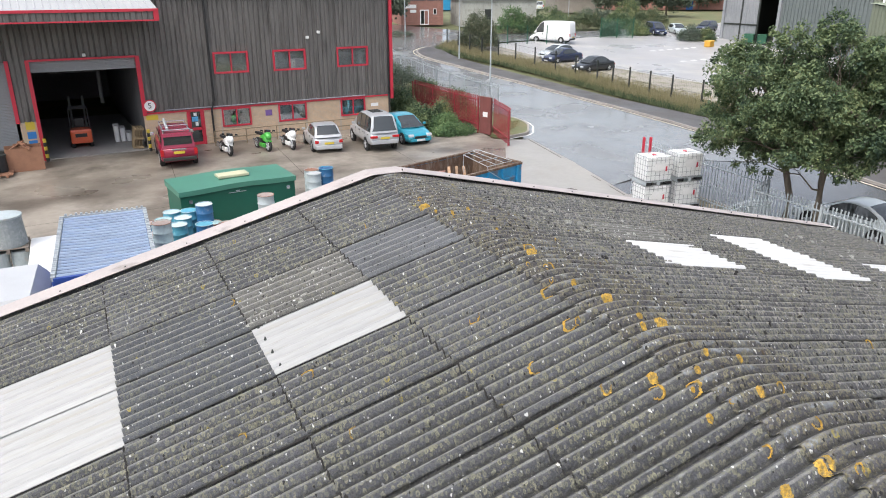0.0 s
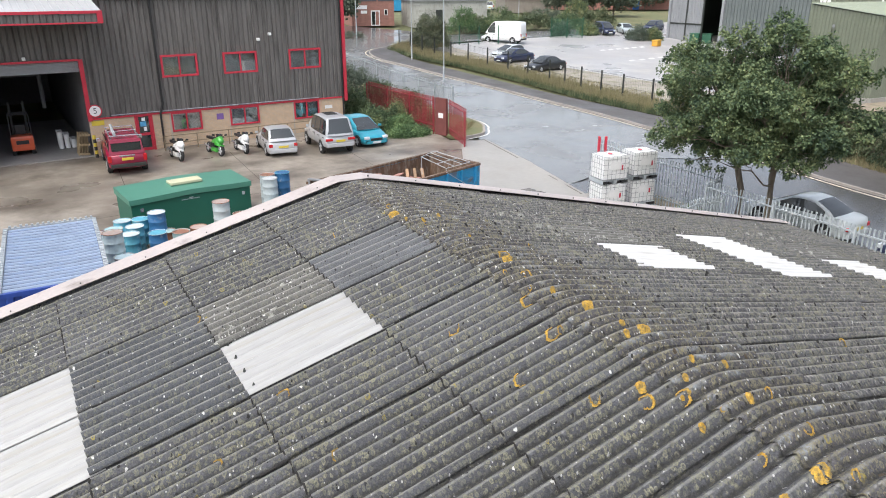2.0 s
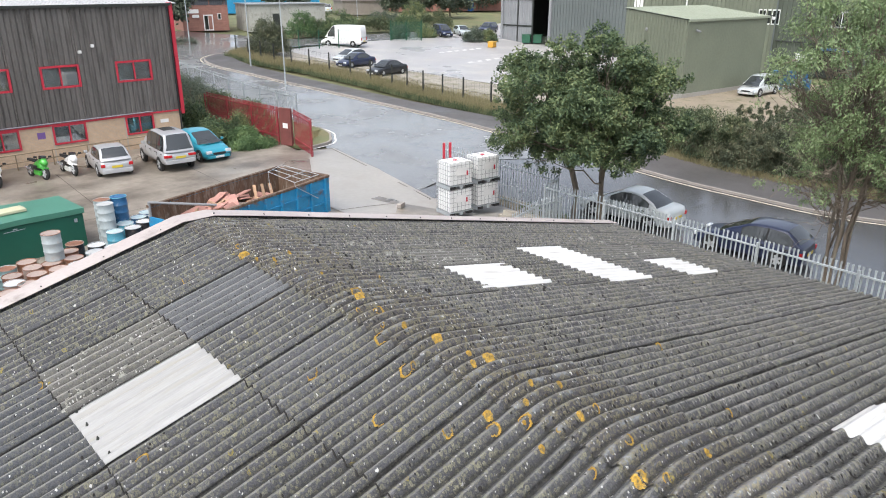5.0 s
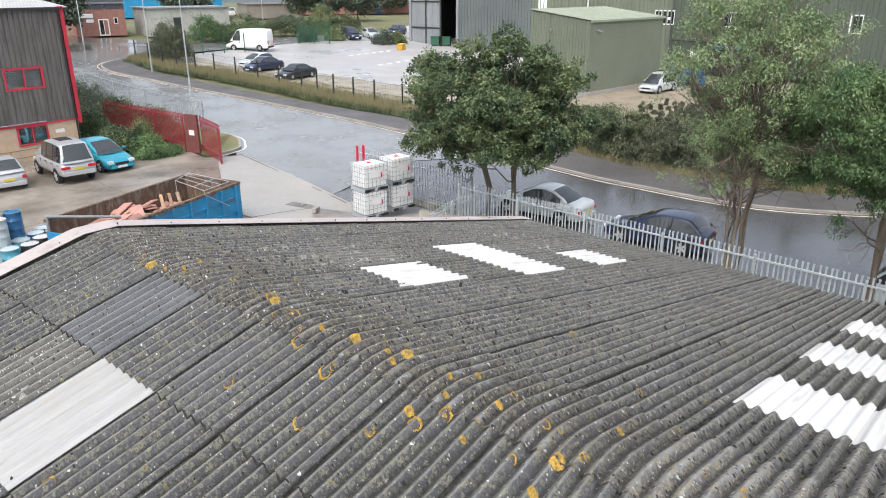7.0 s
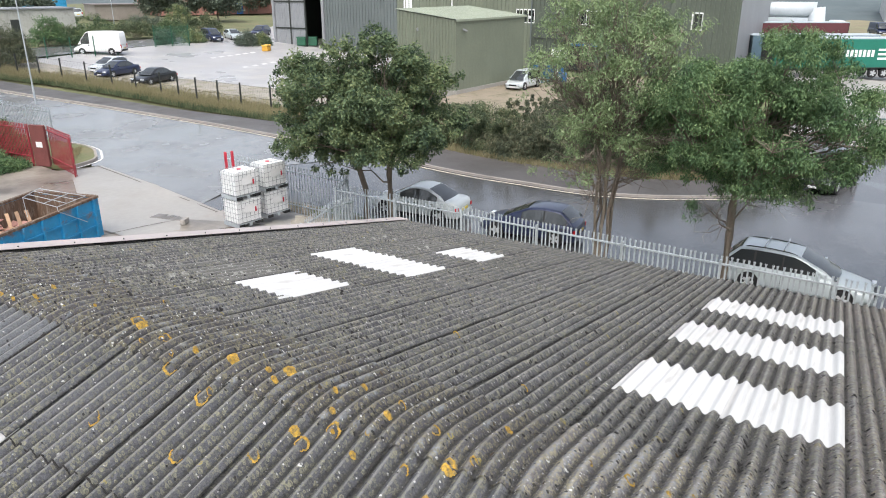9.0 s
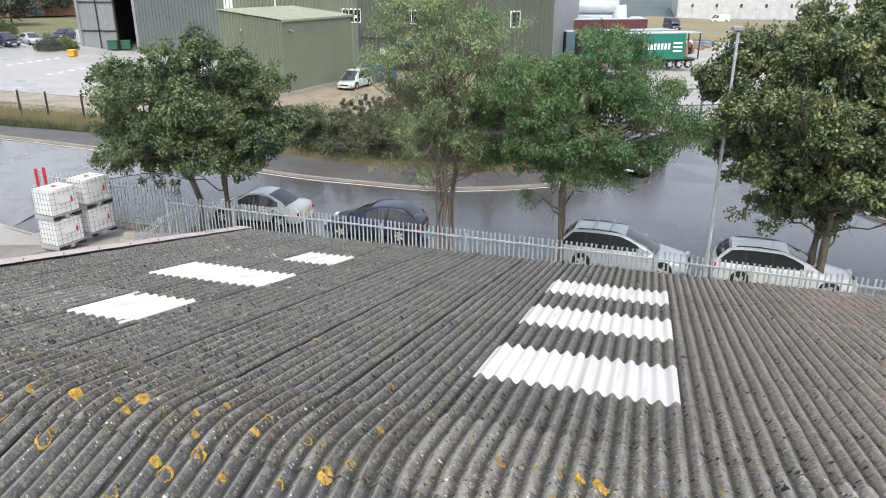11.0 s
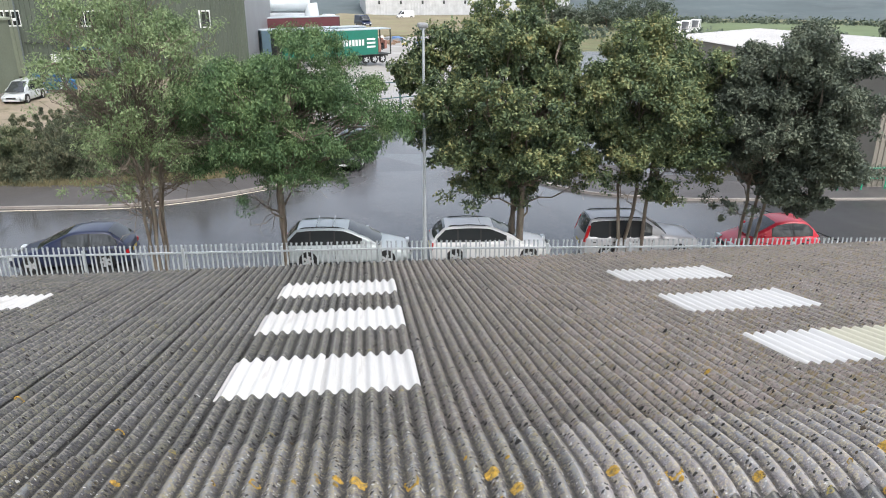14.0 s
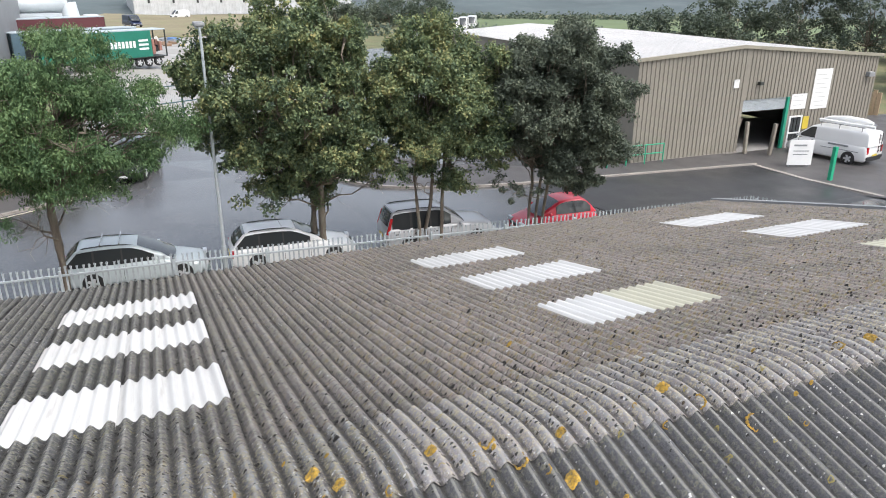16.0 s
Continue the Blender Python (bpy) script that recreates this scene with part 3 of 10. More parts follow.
drape("road", [(5, -24.5), (16.0, -23.6), (21.0, -22.0), (23.6, -19.6), (32.3, -18.0), (31.8, -23.5), (31.3, -28.5), (30.95, -32.4), (27.5, -32.5), (23.0, -33.2), (5, -36)], M_ASPHALT_NEW, 0.03, 2.0, label="wet asphalt turning into the service yard", category="road")
drape("forecourt", [(33.7, -22.0), (38.0, -15.0), (44.0, -11.5), (52.0, -10.5), (60, -13.8), (112, -29), (112, -48), (60.5, -34), (60.5, -24.5), (33.7, -24.5)], M_ASPHALT, 0.015, 5.0, label="grey tarmac forecourt behind the street trees", category="yard")
drape("gravel_verge", [(40.2, 77.0), (40.8, 70.0), (42.0, 65.2), (42.6, 59.0), (42.6, 52.5), (42.3, 47.6), (41.9, 42.2), (41.6, 38.8), (41.6, 30.0), (51.0, 30), (51.5, 36), (52.2, 48), (51.0, 58), (48.5, 66), (47.0, 70), (46.5, 77.0)], M_GRAVEL, 0.045, 3.0, label="weedy gravel strip inside the mesh fence", category="verge")
M_DRY_BANK = material("dry_grass_bank", (0.22, 0.19, 0.115), 0.95, 0, 0.7, 1.25, 0.08, 1.2, 0.3, 4, coords="World", stain=(0.20, 0.21, 0.10), stain_amount=0.4)
drape("bank", [(150, 14), (142, 2), (152, -22), (166, -34), (216, -40), (238, -40), (238, 6), (190, 16)], M_DRY_BANK, 0.3, 10.0, 0.5, label="bank of tall dry grass beyond the lorry yard", category="bank")
M_JOINT = material("joint_tar", (0.11, 0.097, 0.083), 0.8, 0, 0.8, 1.2, 1, 10, 0.05, coords="World")
for x0 in (4.0, 9.8, 15.7):
    line_strip("joint", [(x0 + 0.05 * (y - 33), y) for y in range(22, 43, 3)], 0.0, 0.03, 0.009, M_JOINT, "dark joint between the yard's concrete slabs")
line_strip("joint", [(x, 30.8 + 0.05 * (x - 6)) for x in range(-10, 17, 3)], 0.0, 0.03, 0.0085, M_JOINT, "dark joint between the yard's concrete slabs")
line_strip("joint", [(21.7, 23.9), (22.2, 26.6), (23.1, 31.0), (24.1, 35.6)], 0.0, 0.08, 0.042, M_JOINT, "dark sealed edge where the concrete meets the road")
line_strip("joint", [(15.2, 25.6), (18.5, 24.6), (21.7, 23.9)], 0.0, 0.05, 0.042, M_JOINT, "dark joint between the yard's concrete slabs")
line_strip("kerb", [(30.9, -32.4), (27.5, -32.5), (23.0, -33.2), (14.0, -35.0)], 0.0, -0.3, 0.06, M_KERB, "pale flush kerb across the service yard entrance", 0.1)


# ---- the corrugated roof under the camera ----
PITCH, AMP = 0.1451, 0.029
COLS = range(-14, 10)
COL_W, COL_0 = 7 * PITCH, -0.06
EDGE_L = [4.42, 3.22, 1.92, 0.60, -0.70, -2.00, -3.30, -4.60, -5.80]
EDGE_R = [5.50, 6.82, 8.10, 9.35, 10.60, 11.80, 13.00, 14.20, 15.40]
SLOPE_L, SLOPE_R = 0.2463, 0.2350


def roof_z(x):
    """The height of the corrugations' crests."""
    return 6.091 - SLOPE_L * (4.649 - x) if x < 4.649 else 6.092 - SLOPE_R * (x - 4.649)


def wave(y):
    return AMP * math.cos(2 * math.pi * (y - COL_0) / PITCH) - AMP


def corrugated(length, width, way, seg=9, lift=0.028):
    """A corrugated sheet: from its upper edge at 0 it runs `length` down the slope, towards way * x."""
    n = round(width / PITCH * seg)
    bm = bmesh.new()
    top = []
    for i in range(n + 1):
        v = -0.06 + (width + 0.06) * i / n
        w = wave(v + COL_0) + lift * (1 - sm((v + 0.06) / 0.09))
        top.append([bm.verts.new((way * u, v, w + extra)) for u, extra in ((0, 0), (length, 0))])
    for i in range(n):
        q = (top[i][0], top[i][1], top[i + 1][1], top[i + 1][0])
        f = bm.faces.new(q if way > 0 else q[::-1])
        f.smooth = True
    for rows in ([t[1] for t in top], [t[0] for t in top[:1]] + [t[1] for t in top[:1]]):
        a = [bm.verts.new(v.co) for v in rows]
        b = [bm.verts.new(v.co - Vector((0, 0, 0.007))) for v in rows]
        for i in range(len(a) - 1):
            bm.faces.new((a[i], b[i], b[i + 1], a[i + 1]))
    me = bpy.data.meshes.new("sheet")
    bm.to_mesh(me)
    bm.free()
    return me


CLEAN = []


def build_roof():
    roof = thing("warehouse", pose(0, 0, 0), "low brick warehouse with a lichen-covered corrugated fibre cement roof", "warehouse", kind="structure")
    walls = boxes((-5.3, 14.9, 9.75, 9.95, 0, 3.4), (-5.3, 14.9, -14.1, -13.9, 0, 3.4), (-5.3, -5.1, -13.9, 9.75, -0.2, 3.4), (14.7, 14.9, -13.9, 9.75, -1.0, 3.4))
    for y in (9.75, -14.1):
        prism(walls, [(-5.3, 3.4), (14.9, 3.4), (14.9, 3.55), (4.7, 5.95), (-5.3, 3.55)], y, y + 0.2)
    part("wall", walls, M_REDBRICK, roof)
    rnd = random.Random(5)
    # which sheets are something other than old fibre cement: (row, column): kind
    right = {(r, k): M_LIGHT for r in (1, 3, 5) for k in (0, 1, -5, -6)}
    right.update({(3, 6): M_LIGHT, (3, 7): M_LIGHT, (1, 6): M_LIGHT, (5, 6): M_LIGHT, (5, 7): M_SHEET_WHITE, (1, 7): M_SHEET_WHITE, (1, -6): M_LIGHT_CREAM,
                  (5, -11): M_LIGHT, (5, -12): M_LIGHT, (3, -11): M_LIGHT, (3, -12): M_LIGHT, (1, -11): M_LIGHT_CREAM, (1, -12): M_LIGHT_DIRTY})
    left = {(1, 6): M_LIGHT_OLD, (3, 6): M_LIGHT_OLD, (3, 7): M_LIGHT_OLD, (0, 7): M_SHEET_NEW, (1, 7): M_SHEET_WHITE, (5, 6): M_LIGHT_OLD, (5, 7): M_LIGHT_OLD, (2, 6): M_SHEET_SLATE, (2, 7): M_SHEET_SLATE}
    old = {M_LIGHT: "rooflight", M_LIGHT_CREAM: "rooflight", M_LIGHT_DIRTY: "rooflight", M_LIGHT_OLD: "rooflight"}
    for way, edges, slope, special, name in ((1, EDGE_R, SLOPE_R, right, "roof_slope"), (-1, EDGE_L, SLOPE_L, left, "roof_slope")):
        bm = boxes((edges[0] if way > 0 else edges[-1], edges[-1] if way > 0 else edges[0], -14.2, 10.05, -0.01, 0.0))
        for v in bm.verts:
            v.co.z += roof_z(v.co.x) - 0.13
        under = part(name, bm, M_STEEL_DARK, roof)
        meshes = {}
        for r in range(8):
            up = edges[r] - way * (0.12 if r else 0.16)
            flat = abs(edges[r + 1] - up)
            length = math.hypot(flat, flat * slope)
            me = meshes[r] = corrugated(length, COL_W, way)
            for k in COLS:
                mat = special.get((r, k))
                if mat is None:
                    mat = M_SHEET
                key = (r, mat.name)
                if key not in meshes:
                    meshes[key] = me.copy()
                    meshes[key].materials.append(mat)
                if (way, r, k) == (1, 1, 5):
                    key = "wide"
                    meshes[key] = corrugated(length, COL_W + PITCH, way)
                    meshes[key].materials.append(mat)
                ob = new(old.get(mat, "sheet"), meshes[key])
                ob.parent = under
                if mat in old:
                    CLEAN.append((min(up, edges[r + 1]) - 0.05, max(up, edges[r + 1]) + 0.05, COL_0 + k * COL_W - 0.04, COL_0 + (k + 1) * COL_W + (PITCH if (way, r, k) == (1, 1, 5) else 0.0) + 0.04))
                    tagged(ob, "white translucent plastic rooflight sheet" if mat in (M_LIGHT, M_LIGHT_OLD) else "stained cream plastic rooflight sheet")
                tilt = math.atan(slope) - math.atan(0.016 / length)
                ob.matrix_basis = (Matrix.Translation((up, COL_0 + k * COL_W + (PITCH if (way, r, k) in ((1, 1, 6), (1, 1, 7)) else 0), roof_z(up) - 0.012 + rnd.uniform(-0.003, 0.003)))
                                   @ Matrix.Rotation(way * tilt + rnd.uniform(-0.0012, 0.0012), 4, 'Y') @ Matrix.Rotation(rnd.uniform(-0.0015, 0.0015), 4, 'Z'))
    # ridge: one cranked corrugated piece over each column
    n, us = round(COL_W / PITCH * 9), []
    x0, x1 = 4.40, 5.56
    for i in range(19):
        us.append(x0 + (x1 - x0) * i / 18)

    def cap_z(x):
        a = roof_z(x0) + 0.013 + SLOPE_L * (x - x0)
        b = roof_z(x1) + 0.013 + SLOPE_R * (x1 - x)
        peak, k = min(a, b), 0.032
        return peak - k * max(0.0, 1 - abs(a - b) / (4 * k)) ** 2

    bm = bmesh.new()
    grid = []
    for i in range(n + 1):
        v = -0.05 + (COL_W + 0.05) * i / n
        lift = 0.010 * (1 - sm((v + 0.05) / 0.08))
        grid.append([bm.verts.new((x, v, cap_z(x) + wave(v + COL_0) + lift)) for x in us])
    for i in range(n):
        for j in range(len(us) - 1):
            bm.faces.new((grid[i][j], grid[i][j + 1], grid[i + 1][j + 1], grid[i + 1][j])).smooth = True
    for line in ([g[0] for g in grid], [g[-1] for g in grid], grid[0]):
        a = [bm.verts.new(v.co) for v in line]
        b = [bm.verts.new(v.co - Vector((0, 0, 0.007))) for v in line]
        for i in range(len(a) - 1):
            bm.faces.new((a[i], b[i], b[i + 1], a[i + 1]))
    me = bpy.data.meshes.new("ridge_cap")
    bm.to_mesh(me)
    bm.free()
    me.materials.append(M_CAP)
    chalky = me.copy()
    chalky.materials.clear()
    chalky.materials.append(M_CAP_PALE)
    lilac = me.copy()
    lilac.materials.clear()
    lilac.materials.append(M_CAP_MID)
    ridge = part("ridge", boxes((4.55, 5.35, -14.2, 10.05, 5.80, 5.86)), M_STEEL_DARK, roof)
    for k in COLS:
        ob = new("ridge_cap", chalky if k < -1 else lilac if k < 2 else me)
        ob.parent = ridge
        ob.matrix_basis = pose(rnd.uniform(-0.012, 0.012), COL_0 + k * COL_W, rnd.uniform(-0.004, 0.004))
    # barge flashing at the gables: a folded strip with screws
    for y, wide, flash in ((9.82, 0.33, M_RIDGE_FLASH), (-14.42, 0.24, M_GREY_CLAD)):
        bm = bmesh.new()
        line = [(-5.9, roof_z(-5.9) + 0.055), (4.4, roof_z(4.4) + 0.055), (4.88, cap_z(4.88) + 0.03), (5.56, roof_z(5.56) + 0.05), (15.45, roof_z(15.45) + 0.03)]
        for (a, za), (b, zb) in zip(line[:-1], line[1:]):
            vs = [bm.verts.new(p) for p in ((a, y, za), (b, y, zb), (b, y + wide, zb + 0.008), (a, y + wide, za + 0.008), (a, y + wide, za - 0.2), (b, y + wide, zb - 0.2), (a, y, za - 0.006), (b, y, zb - 0.006))]
            for q in ((0, 1, 2, 3), (3, 2, 5, 4), (6, 7, 1, 0)):
                bm.faces.new([vs[i] for i in q])
        part("barge_board", bm, flash, roof, "pinkish grey metal barge flashing" if y > 0 else "")
    bm = bmesh.new()
    for i in range(26):
        x = -5.5 + i * 0.8
        tube(bm, (x, 9.9, roof_z(x) + 0.04), (x, 9.9, roof_z(x) + 0.068), 0.010, seg=6)
    tagged(part("screws", bm, M_STEEL_DARK, roof), kind="stuff")
    for i in range(4):
        bm = bmesh.new()
        y = COL_0 + (7 * 6 + 2 * i) * PITCH
        tube(bm, (1.985, y, roof_z(1.985) + 0.0), (1.985, y, roof_z(1.985) + 0.035), 0.016, 0.006, 8)
        part("roofing_screw", bm, M_STEEL_DARK, roof)
    part("gutter", boxes((15.36, 15.48, -14.2, 10.0, 3.36, 3.44), (15.36, 15.38, -14.2, 10.0, 3.44, 3.5), (15.46, 15.48, -14.2, 10.0, 3.44, 3.5)), M_STEEL_DARK, roof)
    return cap_z


cap_z = build_roof()


def surface(x, y):
    if 4.42 < x < 5.5:
        return cap_z(x) + wave(y)
    return roof_z(x) + 0.004 + wave(y)


def lichen(x, y, r, seed, mat=None, arc=False):
    """A crusty growth: one ragged skin, a disc or a broken ring, lying over the corrugations."""
    rnd = random.Random(seed)
    hollow = arc or rnd.random() < 0.5
    inner = 0.74 if arc else 0.64 if hollow else 0.0
    start, span = rnd.uniform(0, 6.28), (rnd.uniform(2.2, 3.4) if arc else rnd.uniform(3.6, 5.6) if hollow else 6.2832)
    ph = [rnd.uniform(0, 6.28) for _ in range(4)]
    segs, rings = 44, 5
    bm = bmesh.new()
    grid = []
    for k in range(segs + 1):
        a = start + span * k / segs
        edge = r * (1 + 0.10 * math.sin(2 * a + ph[0]) + 0.06 * math.sin(5 * a + ph[1]) + 0.06 * math.sin(11 * a + ph[2]))
        if k < segs or hollow:
            edge *= rnd.uniform(0.9, 1.06)
        thin = min(1.0, 4 * k / segs, 4 * (1 - k / segs)) if hollow else 1.0
        row = []
        for j in range(rings + 1):
            f = j / rings
            q = edge * (1 - (1 - inner) * (0.25 + 0.75 * thin) * (1 - f)) if hollow else edge * f
            px, py = x + q * math.cos(a), y + 0.9 * q * math.sin(a)
            h = (0.006 + rnd.uniform(-0.003, 0.006)) * (0.0 if j == rings or (hollow and j == 0) else 1.0)
            row.append(bm.verts.new((px, py, surface(px, py) + 0.002 + h)))
        grid.append(row)
    for k in range(segs):
        for j in range(rings):
            bm.faces.new((grid[k][j], grid[k][j + 1], grid[k + 1][j + 1], grid[k + 1][j]))
    bmesh.ops.remove_doubles(bm, verts=bm.verts, dist=0.0005)
    tagged(part("lichen_patch", bm, mat or M_LICHEN, None), "pale crust of lichen on the roof" if mat else "ragged orange crust of lichen on the roof", "lichen", "lichen on the roof", kind="stuff")


SPOTS = [(4.46, 8.28, .10), (4.83, 6.26, .10), (4.77, 6.11, .09), (4.7, 5.71, .07), (4.38, 5.37, .10), (4.73, 4.88, .15), (4.84, 4.35, .13), (4.21, 4.74, .11), (3.68, 4.42, .10), (3.92, 3.85, .07), (4.23, 3.73, .06),
         (4.15, 3.57, .08), (4.35, 3.42, .11), (7.12, 3.91, .06), (4.89, 3.19, .05), (4.68, 3.11, .05), (4.69, 2.72, .06), (3.67, 5.51, .08), (4.25, 2.7, .05), (4.4, 2.42, .10), (4.08, 2.42, .06), (2.22, 4.73, .06), (1.46, 5.31, .06),
         (2.15, 5.79, .08), (1.87, 7.77, .05), (3.74, 8.37, .07), (4.81, -0.46, .10), (4.62, -0.65, .07), (4.76, 0.11, .10), (4.81, 0.53, .09), (4.73, -1.37, .07), (4.67, -1.8, .09), (4.4, -1.95, .08), (4.56, -2.39, .06),
         (4.79, -3.58, .11), (6.74, -3.1, .05), (4.89, 1.27, .06), (4.87, 0.72, .06), (4.15, -2.26, .10), (4.49, -3.75, .08), (4.18, -4.01, .11), (4.73, -5.57, .08), (4.73, -6.07, .08), (6.07, 2.54, .05)]
for i, (x, y, r) in enumerate(SPOTS):
    crest = COL_0 + round((y - COL_0) / PITCH) * PITCH
    lichen(x, crest - math.copysign(0.03, y - 0.3), min(r * 0.72, 0.066), i, arc=x < 3.8)
for i, (x, y, r) in enumerate(((2.01, 7.15, .06), (2.10, 7.26, .055), (1.93, 7.06, .05), (2.16, 7.13, .05), (2.95, 7.70, .045), (2.40, 7.93, .05), (3.06, 7.66, .03), (2.82, 7.71, .03), (2.50, 7.13, .04), (2.56, 7.2, .03), (2.2, 7.5, .022), (2.7, 7.9, .03), (3.0, 7.95, .025))):
    lichen(x, y, r, 400 + i, M_LICHEN_PALE)
rnd_p = random.Random(41)
for i in range(60):
    x0, x1 = ((6.95, 8.05), (11.85, 12.95), (6.2, 6.8))[i % 3]
    lichen(rnd_p.uniform(x0, x1), rnd_p.uniform(7.1, 8.6), rnd_p.uniform(0.02, 0.065), 500 + i, M_LICHEN_PALE)
rnd_l = random.Random(12)
for i in range(60):
    y = COL_0 + round(rnd_l.uniform(-60, 62)) * PITCH
    lichen(rnd_l.gauss(4.7, 0.35), y - math.copysign(rnd_l.uniform(0.015, 0.04), y - 0.3), rnd_l.uniform(0.014, 0.034), 200 + i)


def moss(label, mat, n, seed, where, size):
    """Small dry cushions of moss lying in the corrugations, as one joined growth."""
    rng = random.Random(seed)
    verts, faces = [], []
    for _ in range(n):
        x, side = where(rng)
        trough = COL_0 + (rng.randint(-95, 66) + 0.5) * PITCH
        y = trough + rng.gauss(0, 0.15) * PITCH if side else trough + rng.gauss(0, 0.5) * PITCH
        if not (-14.0 < y < 9.8) or any(a < x < b and p < y < q for a, b, p, q in CLEAN):
            continue
        r = rng.uniform(*size) * (1.6 if rng.random() < 0.08 else 1.0)
        base, segs = len(verts), 8
        long_ = rng.uniform(0.9, 1.35)
        for ring, (f, h) in enumerate(((1.0, -0.10), (0.8, 0.34), (0.42, 0.55))):
            for k in range(segs):
                a = 6.2832 * k / segs
                q = r * f * rng.uniform(0.75, 1.2)
                px, py = x + q * math.cos(a) * long_, y + q * math.sin(a)
                verts.append((px, py, surface(px, py) + r * h * rng.uniform(0.8, 1.2)))
        verts.append((x, y, surface(x, y) + r * 0.6))
        for ring in range(2):
            for k in range(segs):
                p, q = base + ring * segs + k, base + ring * segs + (k + 1) % segs
                faces.append((p, q, q + segs, p + segs))
        for k in range(segs):
            faces.append((base + 2 * segs + k, base + 2 * segs + (k + 1) % segs, base + 3 * segs))
    me = bpy.data.meshes.new("moss")
    me.from_pydata(verts, [], faces)
    me.materials.append(mat)
    ob = new("moss", me)
    tagged(ob, label, "moss", kind="stuff")


moss("dry black cushions of moss in the roof corrugations", M_MOSS_BLACK, 1700, 71, lambda g: (4.95 + abs(g.gauss(0, 1.0)), g.random() < 0.82), (0.006, 0.017))
moss("tiny black tufts of moss scattered down the roof", M_MOSS_BLACK, 7600, 72, lambda g: (5.6 + 9.4 * g.random() ** 1.3, g.random() < 0.85), (0.006, 0.0165))
moss("brown dry moss along the ridge caps", M_MOSS_BROWN, 500, 73, lambda g: (g.uniform(4.45, 5.7), False), (0.005, 0.014))
moss("sparse dark moss on the near roof slope", M_MOSS_BLACK, 500, 74, lambda g: (g.uniform(0.2, 4.3), True), (0.005, 0.012))


def lap_moss():
    """Black growth and dirt along the side laps of the sheets, in broken runs, as one joined growth."""
    rng = random.Random(31)
    verts, faces = [], []
    for k in COLS:
        y0 = COL_0 + k * COL_W - 0.066
        thick = 1.0 if k % 2 else 0.55
        x = -2.0
        while x < 15.0:
            run, gap = rng.uniform(0.15, 1.3) * thick, rng.uniform(0.05, 1.1) / thick
            end = x + run
            while x < end:
                r = rng.uniform(0.007, 0.019) * thick
                if not 4.3 < x < 5.6 and not any(a < x < b and p < y0 < q - 0.03 for a, b, p, q in CLEAN):
                    base, segs = len(verts), 7
                    for f, h in ((1.0, 0.0), (0.6, 0.6)):
                        for j in range(segs):
                            a = 6.2832 * j / segs
                            q = r * f * rng.uniform(0.7, 1.25)
                            px, py = x + 2.2 * q * math.cos(a), y0 + 0.9 * q * math.sin(a)
                            verts.append((px, py, surface(px, py) + 0.012 + r * h))
                    verts.append((x, y0, surface(x, y0) + 0.013 + r * 0.75))
                    for j in range(segs):
                        p, q = base + j, base + (j + 1) % segs
                        faces.append((p, q, q + segs, p + segs))
                        faces.append((p + segs, q + segs, base + 2 * segs))
                x += rng.uniform(0.015, 0.045)
            x += gap
    # and over the end laps of the near slope, thicker in the hollows: moss plus built-in lap shadow
    for x0 in EDGE_L[1:4]:
        y = -8.0
        while y < 9.75:
            if not any(a - 0.02 < x0 < b + 0.02 and p < y < q for a, b, p, q in CLEAN) and rng.random() < 0.82:
                r = rng.uniform(0.006, 0.013)
                base, segs = len(verts), 7
                for f, h in ((1.0, 0.0), (0.6, 0.6)):
                    for j in range(segs):
                        a = 6.2832 * j / segs
                        q = r * f * rng.uniform(0.7, 1.25)
                        px, py = x0 - 0.006 + 0.8 * q * math.cos(a), y + 1.6 * q * math.sin(a)
                        verts.append((px, py, surface(px, py) + r * h))
                verts.append((x0 - 0.006, y, surface(x0 - 0.006, y) + r * 0.75))
                for j in range(segs):
                    p, q = base + j, base + (j + 1) % segs
                    faces.append((p, q, q + segs, p + segs))
                    faces.append((p + segs, q + segs, base + 2 * segs))
            y += rng.uniform(0.008, 0.03)
    me = bpy.data.meshes.new("moss")
    me.from_pydata(verts, [], faces)
    me.materials.append(M_MOSS_BLACK)
    tagged(new("moss", me), "black dirt and moss along the laps of the roof sheets, with shadow lines built in", "moss", kind="stuff")


lap_moss()


# ---- the dark clad unit across the yard ----
BB = pose(6, 42.7, 0, 0, 0, math.degrees(math.atan(0.05)))


